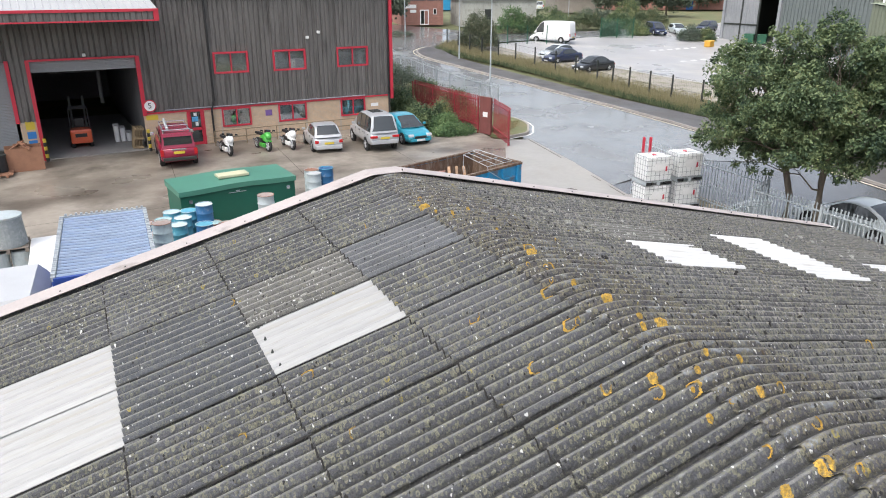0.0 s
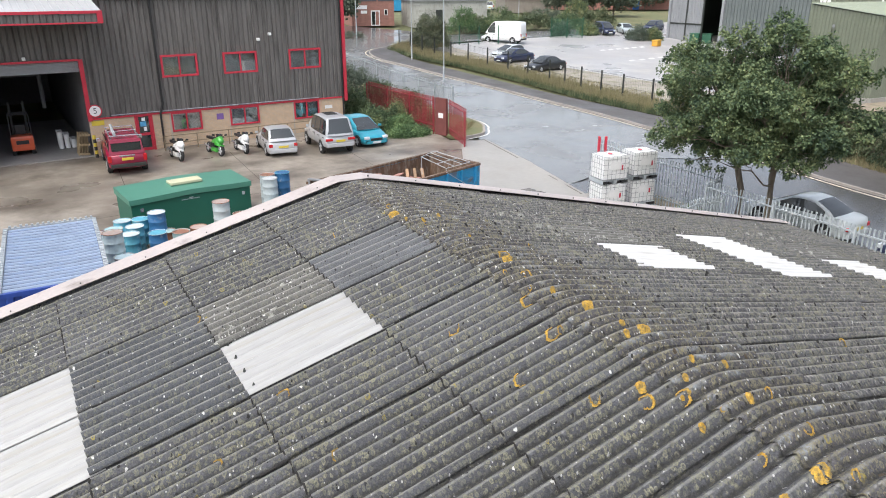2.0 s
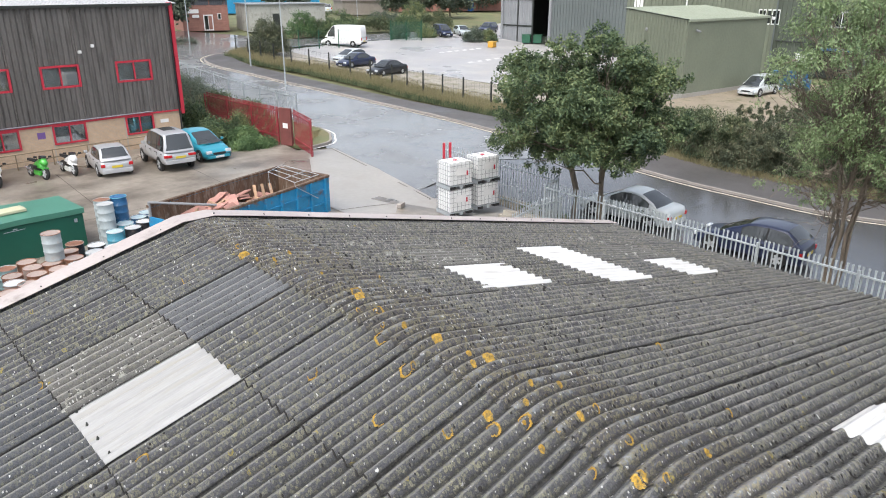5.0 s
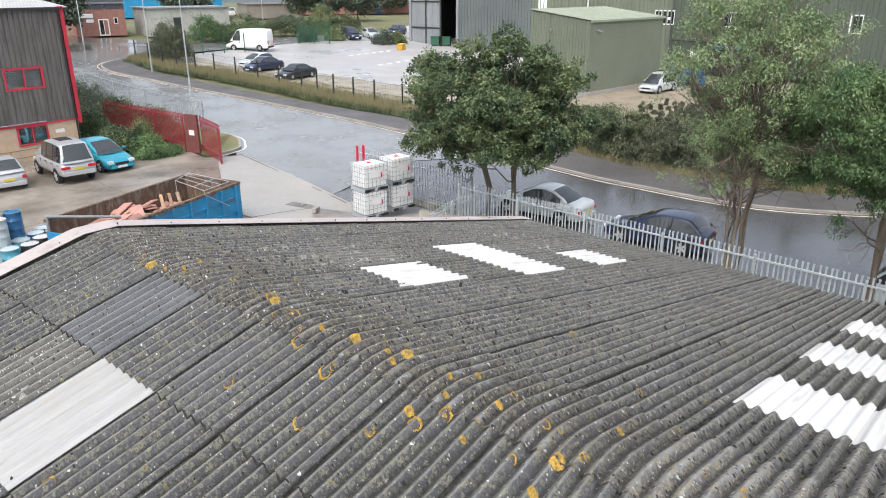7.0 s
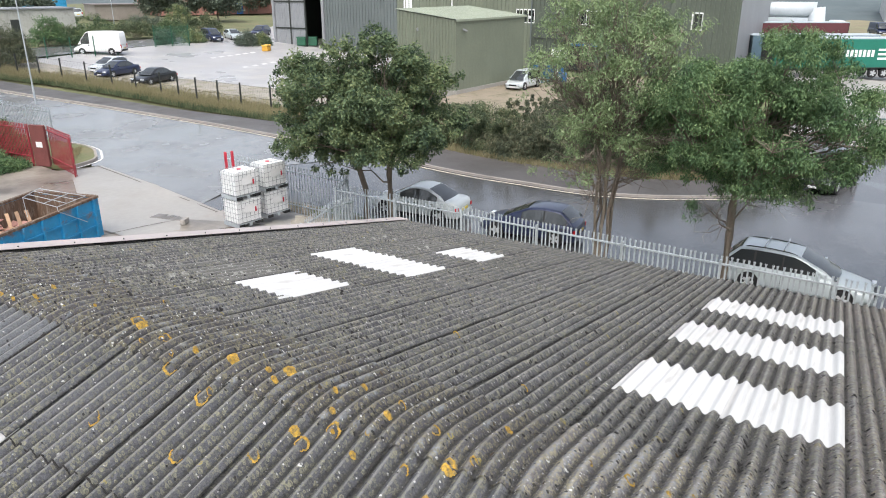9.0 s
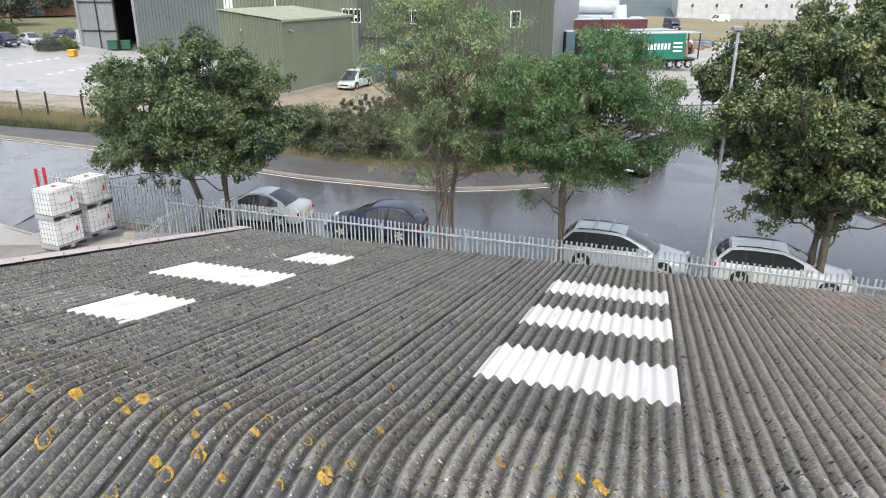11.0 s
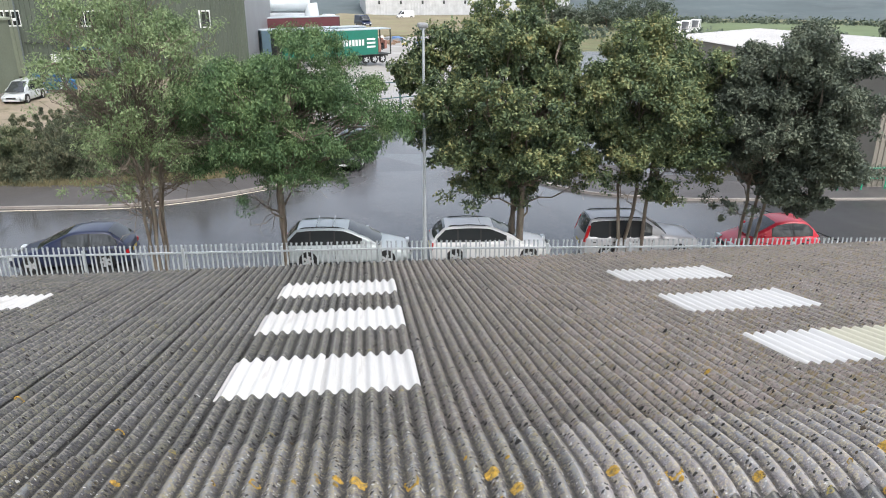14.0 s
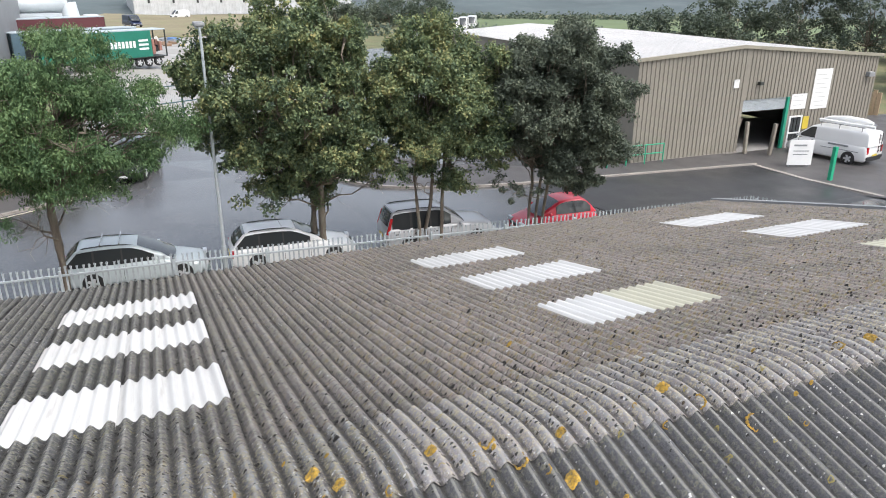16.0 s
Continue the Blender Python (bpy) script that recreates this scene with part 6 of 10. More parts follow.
        part("door_mirror", boxes((0.9, 1.0, s * 1.0 - 0.1, s * 1.0 + 0.1, 1.1, 1.3), bevel=0.03), M_CHROME, c)
        for q in (1.55, -1.5):
            bm = bmesh.new()
            tube(bm, (q, s * 0.70, 0.40), (q, s * 0.90, 0.40), 0.46, seg=20)
            part("wheel_arch", bm, M_BLACK, c)
            wheel(c, q, s * 0.80, 0.37, 0.24)
    for q in (-2.2, -0.9, 0.4):
        bm = bmesh.new()
        tube(bm, (q, -0.66, 1.88), (q, 0.66, 1.88), 0.025)
        part("rack_bar", bm, M_CHROME, c)
    bm = bmesh.new()
    tube(bm, (-2.2, 0.42, 1.96), (0.6, 0.36, 1.96), 0.07)
    part("pipe_tube", bm, M_GALV, c, "grey pipe tube on the rack")
    part("bumper", boxes((-2.66, -2.48, -0.8, 0.8, 0.42, 0.58), bevel=0.03), M_STEEL_DARK, c)
    part("tailgate_trim", boxes((-2.53, -2.48, -0.36, 0.36, 0.93, 0.99), bevel=0.01), M_CHROME, c)
    part("number_plate", boxes((-2.55, -2.5, -0.26, 0.26, 0.74, 0.86)), M_PLATE_Y, c)


pickup()


def work_van():
    """The white van with a loaded roof rack."""
    c = car("panel_van", 30.72, -38.09, 12, 4.9, 1.95, 1.97, "van", "white", "white panel van with ladders on its roof rack", "van", blind=True)
    for q in (-1.9, -0.6, 0.5):
        bm = bmesh.new()
        tube(bm, (q, -0.8, 2.16), (q, 0.8, 2.16), 0.028)
        for y in (-0.78, 0.78):
            tube(bm, (q, y, 1.93), (q, y, 2.2), 0.022)
        part("rack_bar", bm, M_CHROME, c)
    for y in (-0.78, 0.78):
        bm = bmesh.new()
        tube(bm, (-2.0, y, 2.2), (0.6, y, 2.2), 0.022)
        part("rack_rail", bm, M_CHROME, c)
    # capped pipe tube, a ladder with its rungs and a wrapped bundle on the rack
    bm = bmesh.new()
    tube(bm, (-2.5, 0.62, 2.27), (0.75, 0.5, 2.27), 0.085, seg=12)
    part("pipe_tube", bm, M_WHITE, c, "white plastic pipe tube", smooth=False)
    ladder = bmesh.new()
    for y in (0.02, 0.34):
        tube(ladder, (-2.2, y, 2.24), (0.95, y, 2.26), 0.026)
    for i in range(11):
        tube(ladder, (-2.05 + i * 0.28, 0.02, 2.245), (-2.05 + i * 0.28, 0.34, 2.245), 0.014)
    part("ladder", ladder, M_GALV, c)
    bm = bmesh.new()
    for (x0, r0), (x1, r1) in zip(((-1.9, 0.10), (-1.5, 0.17), (-0.4, 0.19), (0.5, 0.13)), ((-1.5, 0.17), (-0.4, 0.19), (0.5, 0.13), (1.0, 0.04))):
        tube(bm, (x0, -0.42, 2.18 + r0), (x1, -0.42, 2.18 + r1), r0, r1, 12)
    part("bundle", bm, M_WHITE, c, "wrapped white bundle")
    # ladder and carrier on the back doors
    bm = bmesh.new()
    for y in (-0.62, -0.30):
        tube(bm, (-2.5, y, 0.75), (-2.46, y, 1.85), 0.022)
    for i in range(5):
        tube(bm, (-2.49 + i * 0.006, -0.62, 0.85 + i * 0.22), (-2.49 + i * 0.006, -0.30, 0.85 + i * 0.22), 0.015)
    part("rear_ladder", bm, M_BLACK, c)
    part("bumper", boxes((-2.52, -2.38, -0.9, 0.9, 0.42, 0.58), bevel=0.03), M_BLACK, c)
    for s in (-1, 1):
        part("side_stripe", boxes((-2.0, 0.2, s * 0.978 - 0.006, s * 0.978 + 0.006, 0.78, 0.82), (-1.4, -0.2, s * 0.978 - 0.006, s * 0.978 + 0.006, 1.0, 1.1)), M_GREY_CLAD, c)


work_van()


def motorbike(x, y, heading, colour, lean, label):
    c = thing("motorbike", pose(x, y, 0.004, 0, 0, heading) @ pose(0, 0, 0, lean), label, "motorbike", "motorbikes at the rail")
    mat = CAR_PAINT[colour]
    for q in (0.70, -0.68):
        wheel(c, q, 0.0, 0.30, 0.13)
    bm = bmesh.new()
    prof = [(0.66, 0.74, 0.09), (0.55, 0.92, 0.20), (0.30, 0.98, 0.24), (-0.02, 0.88, 0.20), (-0.2, 0.76, 0.15)]
    rows = [[bm.verts.new((x_, s * w, z_)) for s, z_ in ((-0.8, h * 0.5 + 0.08), (-1, h - 0.12), (0, h + 0.03), (1, h - 0.12), (0.8, h * 0.5 + 0.08))] for x_, h, w in prof]
    for i in range(len(rows) - 1):
        for j in range(4):
            bm.faces.new((rows[i][j], rows[i][j + 1], rows[i + 1][j + 1], rows[i + 1][j]))
    bm.faces.new(rows[0])
    bm.faces.new(rows[-1][::-1])
    bmesh.ops.recalc_face_normals(bm, faces=bm.faces)
    part("fairing", bm, mat, c, smooth=True)
    part("tail", boxes((-0.85, -0.25, -0.12, 0.12, 0.78, 0.92), bevel=0.04), M_BLACK, c)
    part("belly_pan", boxes((-0.1, 0.5, -0.2, 0.2, 0.18, 0.42), bevel=0.06), mat, c)
    for s in (-1, 1):
        part("mirror", boxes((0.42, 0.5, s * 0.36 - 0.07, s * 0.36 + 0.07, 1.08, 1.17), bevel=0.02), M_BLACK, c)
        part("side_vent", boxes((0.05, 0.34, s * 0.262 - 0.03, s * 0.262 + 0.03, 0.5, 0.68), bevel=0.02), M_BLACK, c)
    part("seat", boxes((-0.6, -0.12, -0.13, 0.13, 0.78, 0.87), bevel=0.03), M_BLACK, c)
    part("engine", boxes((-0.3, 0.32, -0.15, 0.15, 0.22, 0.55), bevel=0.05), M_STEEL_DARK, c)
    part("front_mudguard", boxes((0.5, 0.92, -0.07, 0.07, 0.56, 0.64), bevel=0.03), mat, c)
    part("screen", boxes((0.34, 0.54, -0.15, 0.15, 1.0, 1.17), bevel=0.03), M_GLASS, c)
    for s in (-1, 1):
        bm = bmesh.new()
        tube(bm, (0.70, s * 0.09, 0.30), (0.42, s * 0.10, 0.92), 0.025)
        part("fork", bm, M_CHROME, c)
        bm = bmesh.new()
        tube(bm, (0.40, 0, 0.95), (0.30, s * 0.33, 0.98), 0.018)
        tube(bm, (0.38, s * 0.2, 0.97), (0.48, s * 0.34, 1.12), 0.012)
        part("handlebar", bm, M_BLACK, c)
    bm = bmesh.new()
    tube(bm, (-0.2, -0.16, 0.3), (-0.85, -0.18, 0.48), 0.055)
    part("exhaust", bm, M_CHROME, c)
    # nose cowl: narrow at the lamp, widening to the screen
    bm = bmesh.new()
    rows = [[bm.verts.new((x_, s * w, z_)) for s, z_ in ((-0.7, z0), (-1.0, (z0 + z1) / 2), (-0.55, z1), (0.55, z1), (1.0, (z0 + z1) / 2), (0.7, z0))] for x_, w, z0, z1 in ((0.80, 0.07, 0.76, 0.86), (0.70, 0.15, 0.70, 0.96), (0.52, 0.22, 0.66, 1.06), (0.36, 0.24, 0.62, 1.02))]
    for p, q in zip(rows[:-1], rows[1:]):
        for j in range(6):
            bm.faces.new((p[j], p[(j + 1) % 6], q[(j + 1) % 6], q[j]))
    bm.faces.new(rows[0][::-1])
    bm.faces.new(rows[-1])
    bmesh.ops.recalc_face_normals(bm, faces=bm.faces)
    cowl = part("nose_cowl", bm, mat, c, smooth=True)
    for s in (-1, 1):
        part("headlight", boxes((0.735, 0.77, s * 0.065 - 0.035, s * 0.065 + 0.035, 0.79, 0.85), bevel=0.01), M_GLASS, cowl)


motorbike(7.25, 39.7, -82, "white", -9, "white sports motorbike leaning at the yard rail")
motorbike(9.3, 39.8, -77, "green", -8, "bright green sports motorbike leaning at the yard rail")
motorbike(10.7, 39.7, -84, "white", -8, "white and black motorbike leaning at the yard rail")


def forklift():
    c = thing("forklift", pose(0.35, 45.6, 0.04, 0, 0, 90), "orange forklift truck standing inside the loading bay", "forklift")
    o = CAR_PAINT["orange"]
    part("counterweight", boxes((-1.1, -0.25, -0.55, 0.55, 0.25, 1.05), bevel=0.12), o, c)
    part("chassis", boxes((-0.3, 1.0, -0.5, 0.5, 0.2, 0.75), bevel=0.05), o, c)
    part("vent", boxes((-1.115, -1.09, -0.3, 0.3, 0.62, 0.82), bevel=0.02), M_BLACK, c)
    part("seat", boxes((-0.3, 0.2, -0.25, 0.25, 0.95, 1.15), (-0.4, -0.28, -0.25, 0.25, 1.1, 1.55), bevel=0.04), M_BLACK, c)
    bars = [((q, -0.48, 2.1), (q, 0.48, 2.1), 0.02) for q in (-0.4, -0.15, 0.1, 0.35, 0.6)]
    for s in (-1, 1):
        bars += [((-0.55, s * 0.5, 1.0), (-0.4, s * 0.48, 2.1), 0.03), ((0.9, s * 0.5, 0.7), (0.6, s * 0.48, 2.1), 0.03), ((-0.4, s * 0.48, 2.1), (0.6, s * 0.48, 2.1), 0.03)]
    for p, q, r in bars:
        bm = bmesh.new()
        tube(bm, p, q, r)
        part("guard_bar", bm, M_BLACK, c)
    for s in (-1, 1):
        part("mast", boxes((1.0, 1.12, s * 0.35 - 0.06, s * 0.35 + 0.06, 0.1, 2.6)), M_STEEL_DARK, c)
        part("fork", boxes((1.15, 2.2, s * 0.25 - 0.06, s * 0.25 + 0.06, 0.08, 0.12)), M_STEEL_DARK, c)
        for q, r in ((0.7, 0.33), (-0.75, 0.26)):
            wheel(c, q, s * 0.46, r, 0.2)


forklift()


# ---- yard: drums, tanks, containers ----
def drum_shapes():
    """Meshes of a 205-litre drum: shell with rolling hoops, and the lid with its rim and bungs."""
    shell = bmesh.new()
    prof = [(.286, 0), (.292, .012), (.285, .03), (.285, .27), (.297, .285), (.297, .305), (.285, .32), (.285, .56), (.297, .575), (.297, .595), (.285, .61), (.285, .85), (.293, .865), (.293, .882), (.278, .882), (.276, .868)]
    seg, rows = 24, []
    for i in range(seg):
        a = 6.28318 * i / seg
        rows.append([shell.verts.new((r * math.cos(a), r * math.sin(a), z)) for r, z in prof])
    for i in range(seg):
        for j in range(len(prof) - 1):
            shell.faces.new((rows[i][j], rows[(i + 1) % seg][j], rows[(i + 1) % seg][j + 1], rows[i][j + 1]))
    lid = bmesh.new()
    tube(lid, (0, 0, .862), (0, 0, .869), .278, seg=24)
    tube(lid, (.19, 0, .869), (.19, 0, .885), .035, seg=10)
    tube(lid, (-.2, .03, .869), (-.2, .03, .88), .02, seg=10)
    rim = bmesh.new()
    ring = [(.280, .872), (.296, .874), (.299, .882), (.294, .891), (.281, .889), (.278, .880)]
    loops = [[rim.verts.new((r * math.cos(6.28318 * i / seg), r * math.sin(6.28318 * i / seg), z)) for r, z in ring] for i in range(seg)]
    for i in range(seg):
        for j in range(6):
            rim.faces.new((loops[i][j], loops[(i + 1) % seg][j], loops[(i + 1) % seg][(j + 1) % 6], loops[i][(j + 1) % 6]))
    out = []
    for nm, bm in (("shell", shell), ("lid", lid), ("rim", rim)):
        me = bpy.data.meshes.new(nm)
        bm.to_mesh(me)
        bm.free()
        if nm == "shell":
            me.polygons.foreach_set("use_smooth", [True] * len(me.polygons))
        out.append(me)
    return out


def drum_paint(name, c, rust):
    return material("drum_" + name, c, 0.45, 0, 0.8, 1.15, 1.5, 14, 0.05, stain=rust, stain_amount=0.25, rand=0.12)


DRUM = {"blue": drum_paint("blue", (0.03, 0.125, 0.27), (0.2, 0.25, 0.3)), "sky": drum_paint("sky", (0.10, 0.36, 0.47), (0.3, 0.4, 0.42)), "grey": drum_paint("grey", (0.37, 0.42, 0.43), (0.35, 0.33, 0.3)),
        "black": drum_paint("black", (0.03, 0.03, 0.033), (0.12, 0.1, 0.09)), "rust": drum_paint("rust", (0.26, 0.12, 0.07), (0.4, 0.3, 0.24)), "pink": drum_paint("pink", (0.42, 0.33, 0.285), (0.33, 0.17, 0.1)),
        "white": drum_paint("white", (0.55, 0.56, 0.55), (0.4, 0.35, 0.3)), "aqua": drum_paint("aqua", (0.40, 0.58, 0.58), (0.35, 0.25, 0.18)), "pale": drum_paint("pale_lid", (0.50, 0.62, 0.64), (0.30, 0.36, 0.38))}
SHELL, LID, RIM = drum_shapes()
RIM_PAINT = {"pale": "white", "aqua": "pink", "sky": "pale", "rust": "pink", "pink": "rust", "white": "grey", "blue": "sky"}
DRUM_MESH = {}


def drum(x, y, z, body, top, what):
    d = thing("oil_drum", pose(x, y, z, 0, 0, (x * 977 + y * 313) % 360), what, "drum", "drums in the yard")
    for nm, me, mat in (("shell", SHELL, DRUM[body]), ("lid", LID, DRUM[top]), ("rim", RIM, DRUM[RIM_PAINT.get(top, top)])):
        if (nm, mat.name) not in DRUM_MESH:
            DRUM_MESH[nm, mat.name] = me.copy()
            DRUM_MESH[nm, mat.name].materials.append(mat)
        o = new(nm, DRUM_MESH[nm, mat.name])
        o.parent = d


G_BLUE, G_GREY, G_RUST = "blue steel drum standing among others", "grey steel drum standing among others", "open-topped drum with a rusty lid"
# beside the green chest: some stand on others
for x, y, b, t in ((8.45, 27.35, "grey", "rust"), (9.05, 27.35, "blue", "blue"), (8.35, 26.72, "grey", "white")):
    drum(x, y, 0, b, b, G_BLUE if b != "grey" else G_GREY)
    drum(x, y, 0.885, b, t, "steel drum stacked on another drum")
for x, y, b, t in ((8.96, 26.75, "sky", "pale"), (9.62, 27.2, "blue", "pale"), (9.0, 26.1, "black", "white"), (9.58, 26.55, "black", "white"), (10.2, 27.0, "black", "grey"), (8.35, 26.08, "sky", "pale"), (10.1, 27.6, "blue", "pale")):
    drum(x, y, 0, b, t, "black steel drum with a pale lid" if b == "black" else G_BLUE)
for x, y, b, t in ((6.87, 25.68, "black", "rust"), (7.39, 25.07, "black", "white"), (7.76, 24.47, "grey", "white"), (7.12, 24.39, "grey", "white"), (6.5, 25.04, "rust", "pink"), (6.43, 24.3, "rust", "pink"), (5.78, 23.6, "pink", "pink"),
                   (5.19, 24.9, "rust", "pink"), (5.2, 24.25, "pink", "pink"), (5.15, 23.6, "rust", "pink"), (4.75, 22.9, "pink", "pink"), (4.56, 24.7, "aqua", "rust"), (4.55, 23.9, "rust", "pink"), (4.15, 25.0, "rust", "aqua"),
                   (4.45, 23.25, "pink", "white"), (4.15, 22.55, "pink", "pink"), (3.6, 22.75, "rust", "rust"), (3.4, 22.1, "rust", "pink"), (2.95, 22.9, "rust", "rust"), (2.85, 22.2, "rust", "rust"), (2.75, 21.55, "rust", "rust"),
                   (3.9, 21.9, "pink", "pink"), (3.3, 21.45, "pink", "pink"), (5.75, 24.25, "rust", "pink"), (6.35, 23.6, "pink", "white"), (6.95, 23.75, "grey", "white"), (4.35, 21.8, "pink", "pink"), (5.35, 22.95, "pink", "white")):
    drum(x, y, 0, b, t, G_RUST if t in ("rust", "pink") else "dark drum with a pale lid in a crowded row")
for x, y, b, t in ((2.92, 26.1, "sky", "pale"), (3.5, 26.0, "sky", "sky"), (2.55, 25.3, "sky", "aqua"), (3.2, 25.25, "sky", "pale"), (2.95, 24.5, "sky", "pale"), (2.4, 24.6, "pale", "white"), (2.25, 23.85, "pale", "pink"), (2.3, 23.15, "blue", "pale"),
                   (3.75, 24.2, "blue", "sky"), (4.0, 26.0, "blue", "blue"), (2.5, 22.4, "grey", "pale"), (2.0, 25.1, "blue", "pink")):
    drum(x, y, 0.25, b, t, G_BLUE if b != "grey" else G_GREY)
drum(5.95, 24.55, 0.885, "grey", "pink", "grey drum standing on top of other drums")
drum(3.95, 25.35, 0.60, "blue", "pale", "blue drum standing on top of other drums")
drum(2.32, 22.9, 0.885, "pale", "pink", "pale drum with a pale lid standing on others")


def green_chest():
    m = pose(3.35, 27.2, 0, 0, 0, 7)
    c = thing("storage_chest", m, "green painted steel storage chest with a pale hatch lid", "storage chest")
    g1 = paint("chest_green", (0.012, 0.105, 0.07), 0.45)
    # the lid's wet sheen is put into a lighter green
    g2 = paint("chest_lid_sheen", (0.072, 0.225, 0.162), 0.35)
    part("body", boxes((0.05, 4.55, 0.06, 2.05, 0.0, 1.32), bevel=0.015), g1, c)
    bm = bmesh.new()
    n = 14
    top = []
    for i in range(n + 1):
        f = i / n
        z = 1.47 + 0.07 * math.exp(-((f - 0.5) / 0.28) ** 2)
        top.append([bm.verts.new((f * 4.6, y, z + dz)) for y, dz in ((0, 0), (2.12, 0.06))] + [bm.verts.new((f * 4.6, y, 1.28 + (z - 1.47))) for y in (0, 2.12)])
    for i in range(n):
        a, b = top[i], top[i + 1]
        for q in ((a[0], b[0], b[1], a[1]), (a[2], b[2], b[0], a[0]), (a[1], b[1], b[3], a[3])):
            bm.faces.new(q)
    for a in (top[0], top[-1]):
        bm.faces.new((a[0], a[1], a[3], a[2]))
    bmesh.ops.recalc_face_normals(bm, faces=bm.faces)
    part("lid", bm, g2, c, "lighter green folded steel lid, wet sheen put into its colour")
    part("hatch", boxes((1.75, 2.95, 0.75, 1.35, 1.58, 1.68), bevel=0.015), paint("hatch_cream", (0.55, 0.53, 0.36), 0.5), c, "cream coloured hatch cover")
    for x in (0.35, 4.2):
        part("latch", boxes((x, x + 0.12, 0.03, 0.07, 0.98, 1.12), m=None), M_CHROME, c)
    part("marking", boxes((1.85, 2.55, 0.05, 0.058, 1.16, 1.18), (2.15, 2.3, 0.05, 0.058, 1.2, 1.24)), M_GALV, c)


green_chest()


def blue_container():
    m = pose(-0.5, 17.5, 0, 0, 0, -2)
    c = thing("shipping_container", m, "blue steel container with a worn ribbed top", "container")
    blue = material("container_blue", (0.02, 0.06, 0.28), 0.5, 0, 0.8, 1.15, 0.8, 10, 0.05)
    # panel painted darker than its ribs, so the grooves look shaded
    worn = material("container_top_shaded", (0.085, 0.125, 0.20), 0.5, 0, 0.75, 1.15, 1.2, 10, 0.06, stain=(0.17, 0.22, 0.31), stain_amount=0.55, stretch=(0.3, 2, 1))
    W, Ln, H = 2.2, 4.9, 2.45
    part("floor", boxes((0.1, W - 0.1, 0.1, Ln - 0.1, 0.1, 0.2)), M_STEEL_DARK, c)
    for x, rot in ((0, -90), (W, 90)):
        bm = profiled(Ln, H - 0.15, 0.28, 0.11, 0.04)
        bmesh.ops.transform(bm, matrix=pose(x, Ln if rot < 0 else 0, 0.1, 0, 0, rot), verts=bm.verts)
        part("side", bm, blue, c)
    for y, rot in ((0, 0), (Ln, 180)):
        bm = profiled(W, H - 0.15, 0.28, 0.11, 0.04)
        bmesh.ops.transform(bm, matrix=pose(0 if rot == 0 else W, y, 0.1, 0, 0, rot), verts=bm.verts)
        part("end", bm, blue, c)
    top = bmesh.new()
    n = 21
    ring = []
    for i in range(n * 4 + 1):
        y = 0.05 + (Ln - 0.1) * i / (n * 4)
        z = H - 0.04 + 0.055 * (1 if i % 4 in (1, 2) else -1)
        ring.append([top.verts.new((x, y, z - 0.05 * math.sin(math.pi * x / W) * math.sin(math.pi * y / Ln))) for x in (0.06, W * 0.33, W * 0.66, W - 0.06)])
    for i in range(len(ring) - 1):
        for j in range(3):
            top.faces.new((ring[i][j], ring[i][j + 1], ring[i + 1][j + 1], ring[i + 1][j]))
    part("top", top, worn, c, "worn pale blue ribbed steel top, its groove shade in the colour")
    # paler rib strips: light on the crests put into the paint
    crest = material("container_rib_lit", (0.27, 0.34, 0.46), 0.5, 0, 0.7, 1.15, 1.2, 10, 0.06, stain=(0.22, 0.30, 0.46), stain_amount=0.5, stretch=(0.6, 2, 1))
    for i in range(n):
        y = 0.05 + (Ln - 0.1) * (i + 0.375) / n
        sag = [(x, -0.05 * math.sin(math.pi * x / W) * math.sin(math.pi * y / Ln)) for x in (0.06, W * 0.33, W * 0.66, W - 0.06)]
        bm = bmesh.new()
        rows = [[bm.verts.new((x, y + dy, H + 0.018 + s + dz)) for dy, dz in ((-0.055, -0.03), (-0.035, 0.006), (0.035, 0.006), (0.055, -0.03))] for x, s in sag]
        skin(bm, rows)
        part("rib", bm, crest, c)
    for x in (0.0, W):
        part("top_rail", boxes((x - 0.05, x + 0.05, 0, Ln, H - 0.08, H + 0.03)), M_GALV, c)
    part("top_rail", boxes((0, W, -0.05, 0.05, H - 0.1, H + 0.0)), blue, c)
    part("top_rail", boxes((0, W, Ln - 0.05, Ln + 0.05, H - 0.08, H + 0.03)), M_GALV, c)
    # bolts and ties along the edges
    rnd = random.Random(2)
    for i in range(34):
        y = 0.1 + i * 0.14
        for x in (0.0, W):
            bm = bmesh.new()
            box(bm, x - 0.045, x + 0.045, y, y + 0.06, H + 0.02, H + 0.05 + rnd.uniform(0, 0.03))
            part("lashing_ring", bm, M_GALV, c)
    for i in range(16):
        x = 0.08 + i * 0.135
        bm = bmesh.new()
        box(bm, x, x + 0.06, Ln - 0.04, Ln + 0.05, H + 0.02, H + 0.06 + rnd.uniform(0, 0.04))
        part("lashing_ring", bm, M_GALV, c)


blue_container()


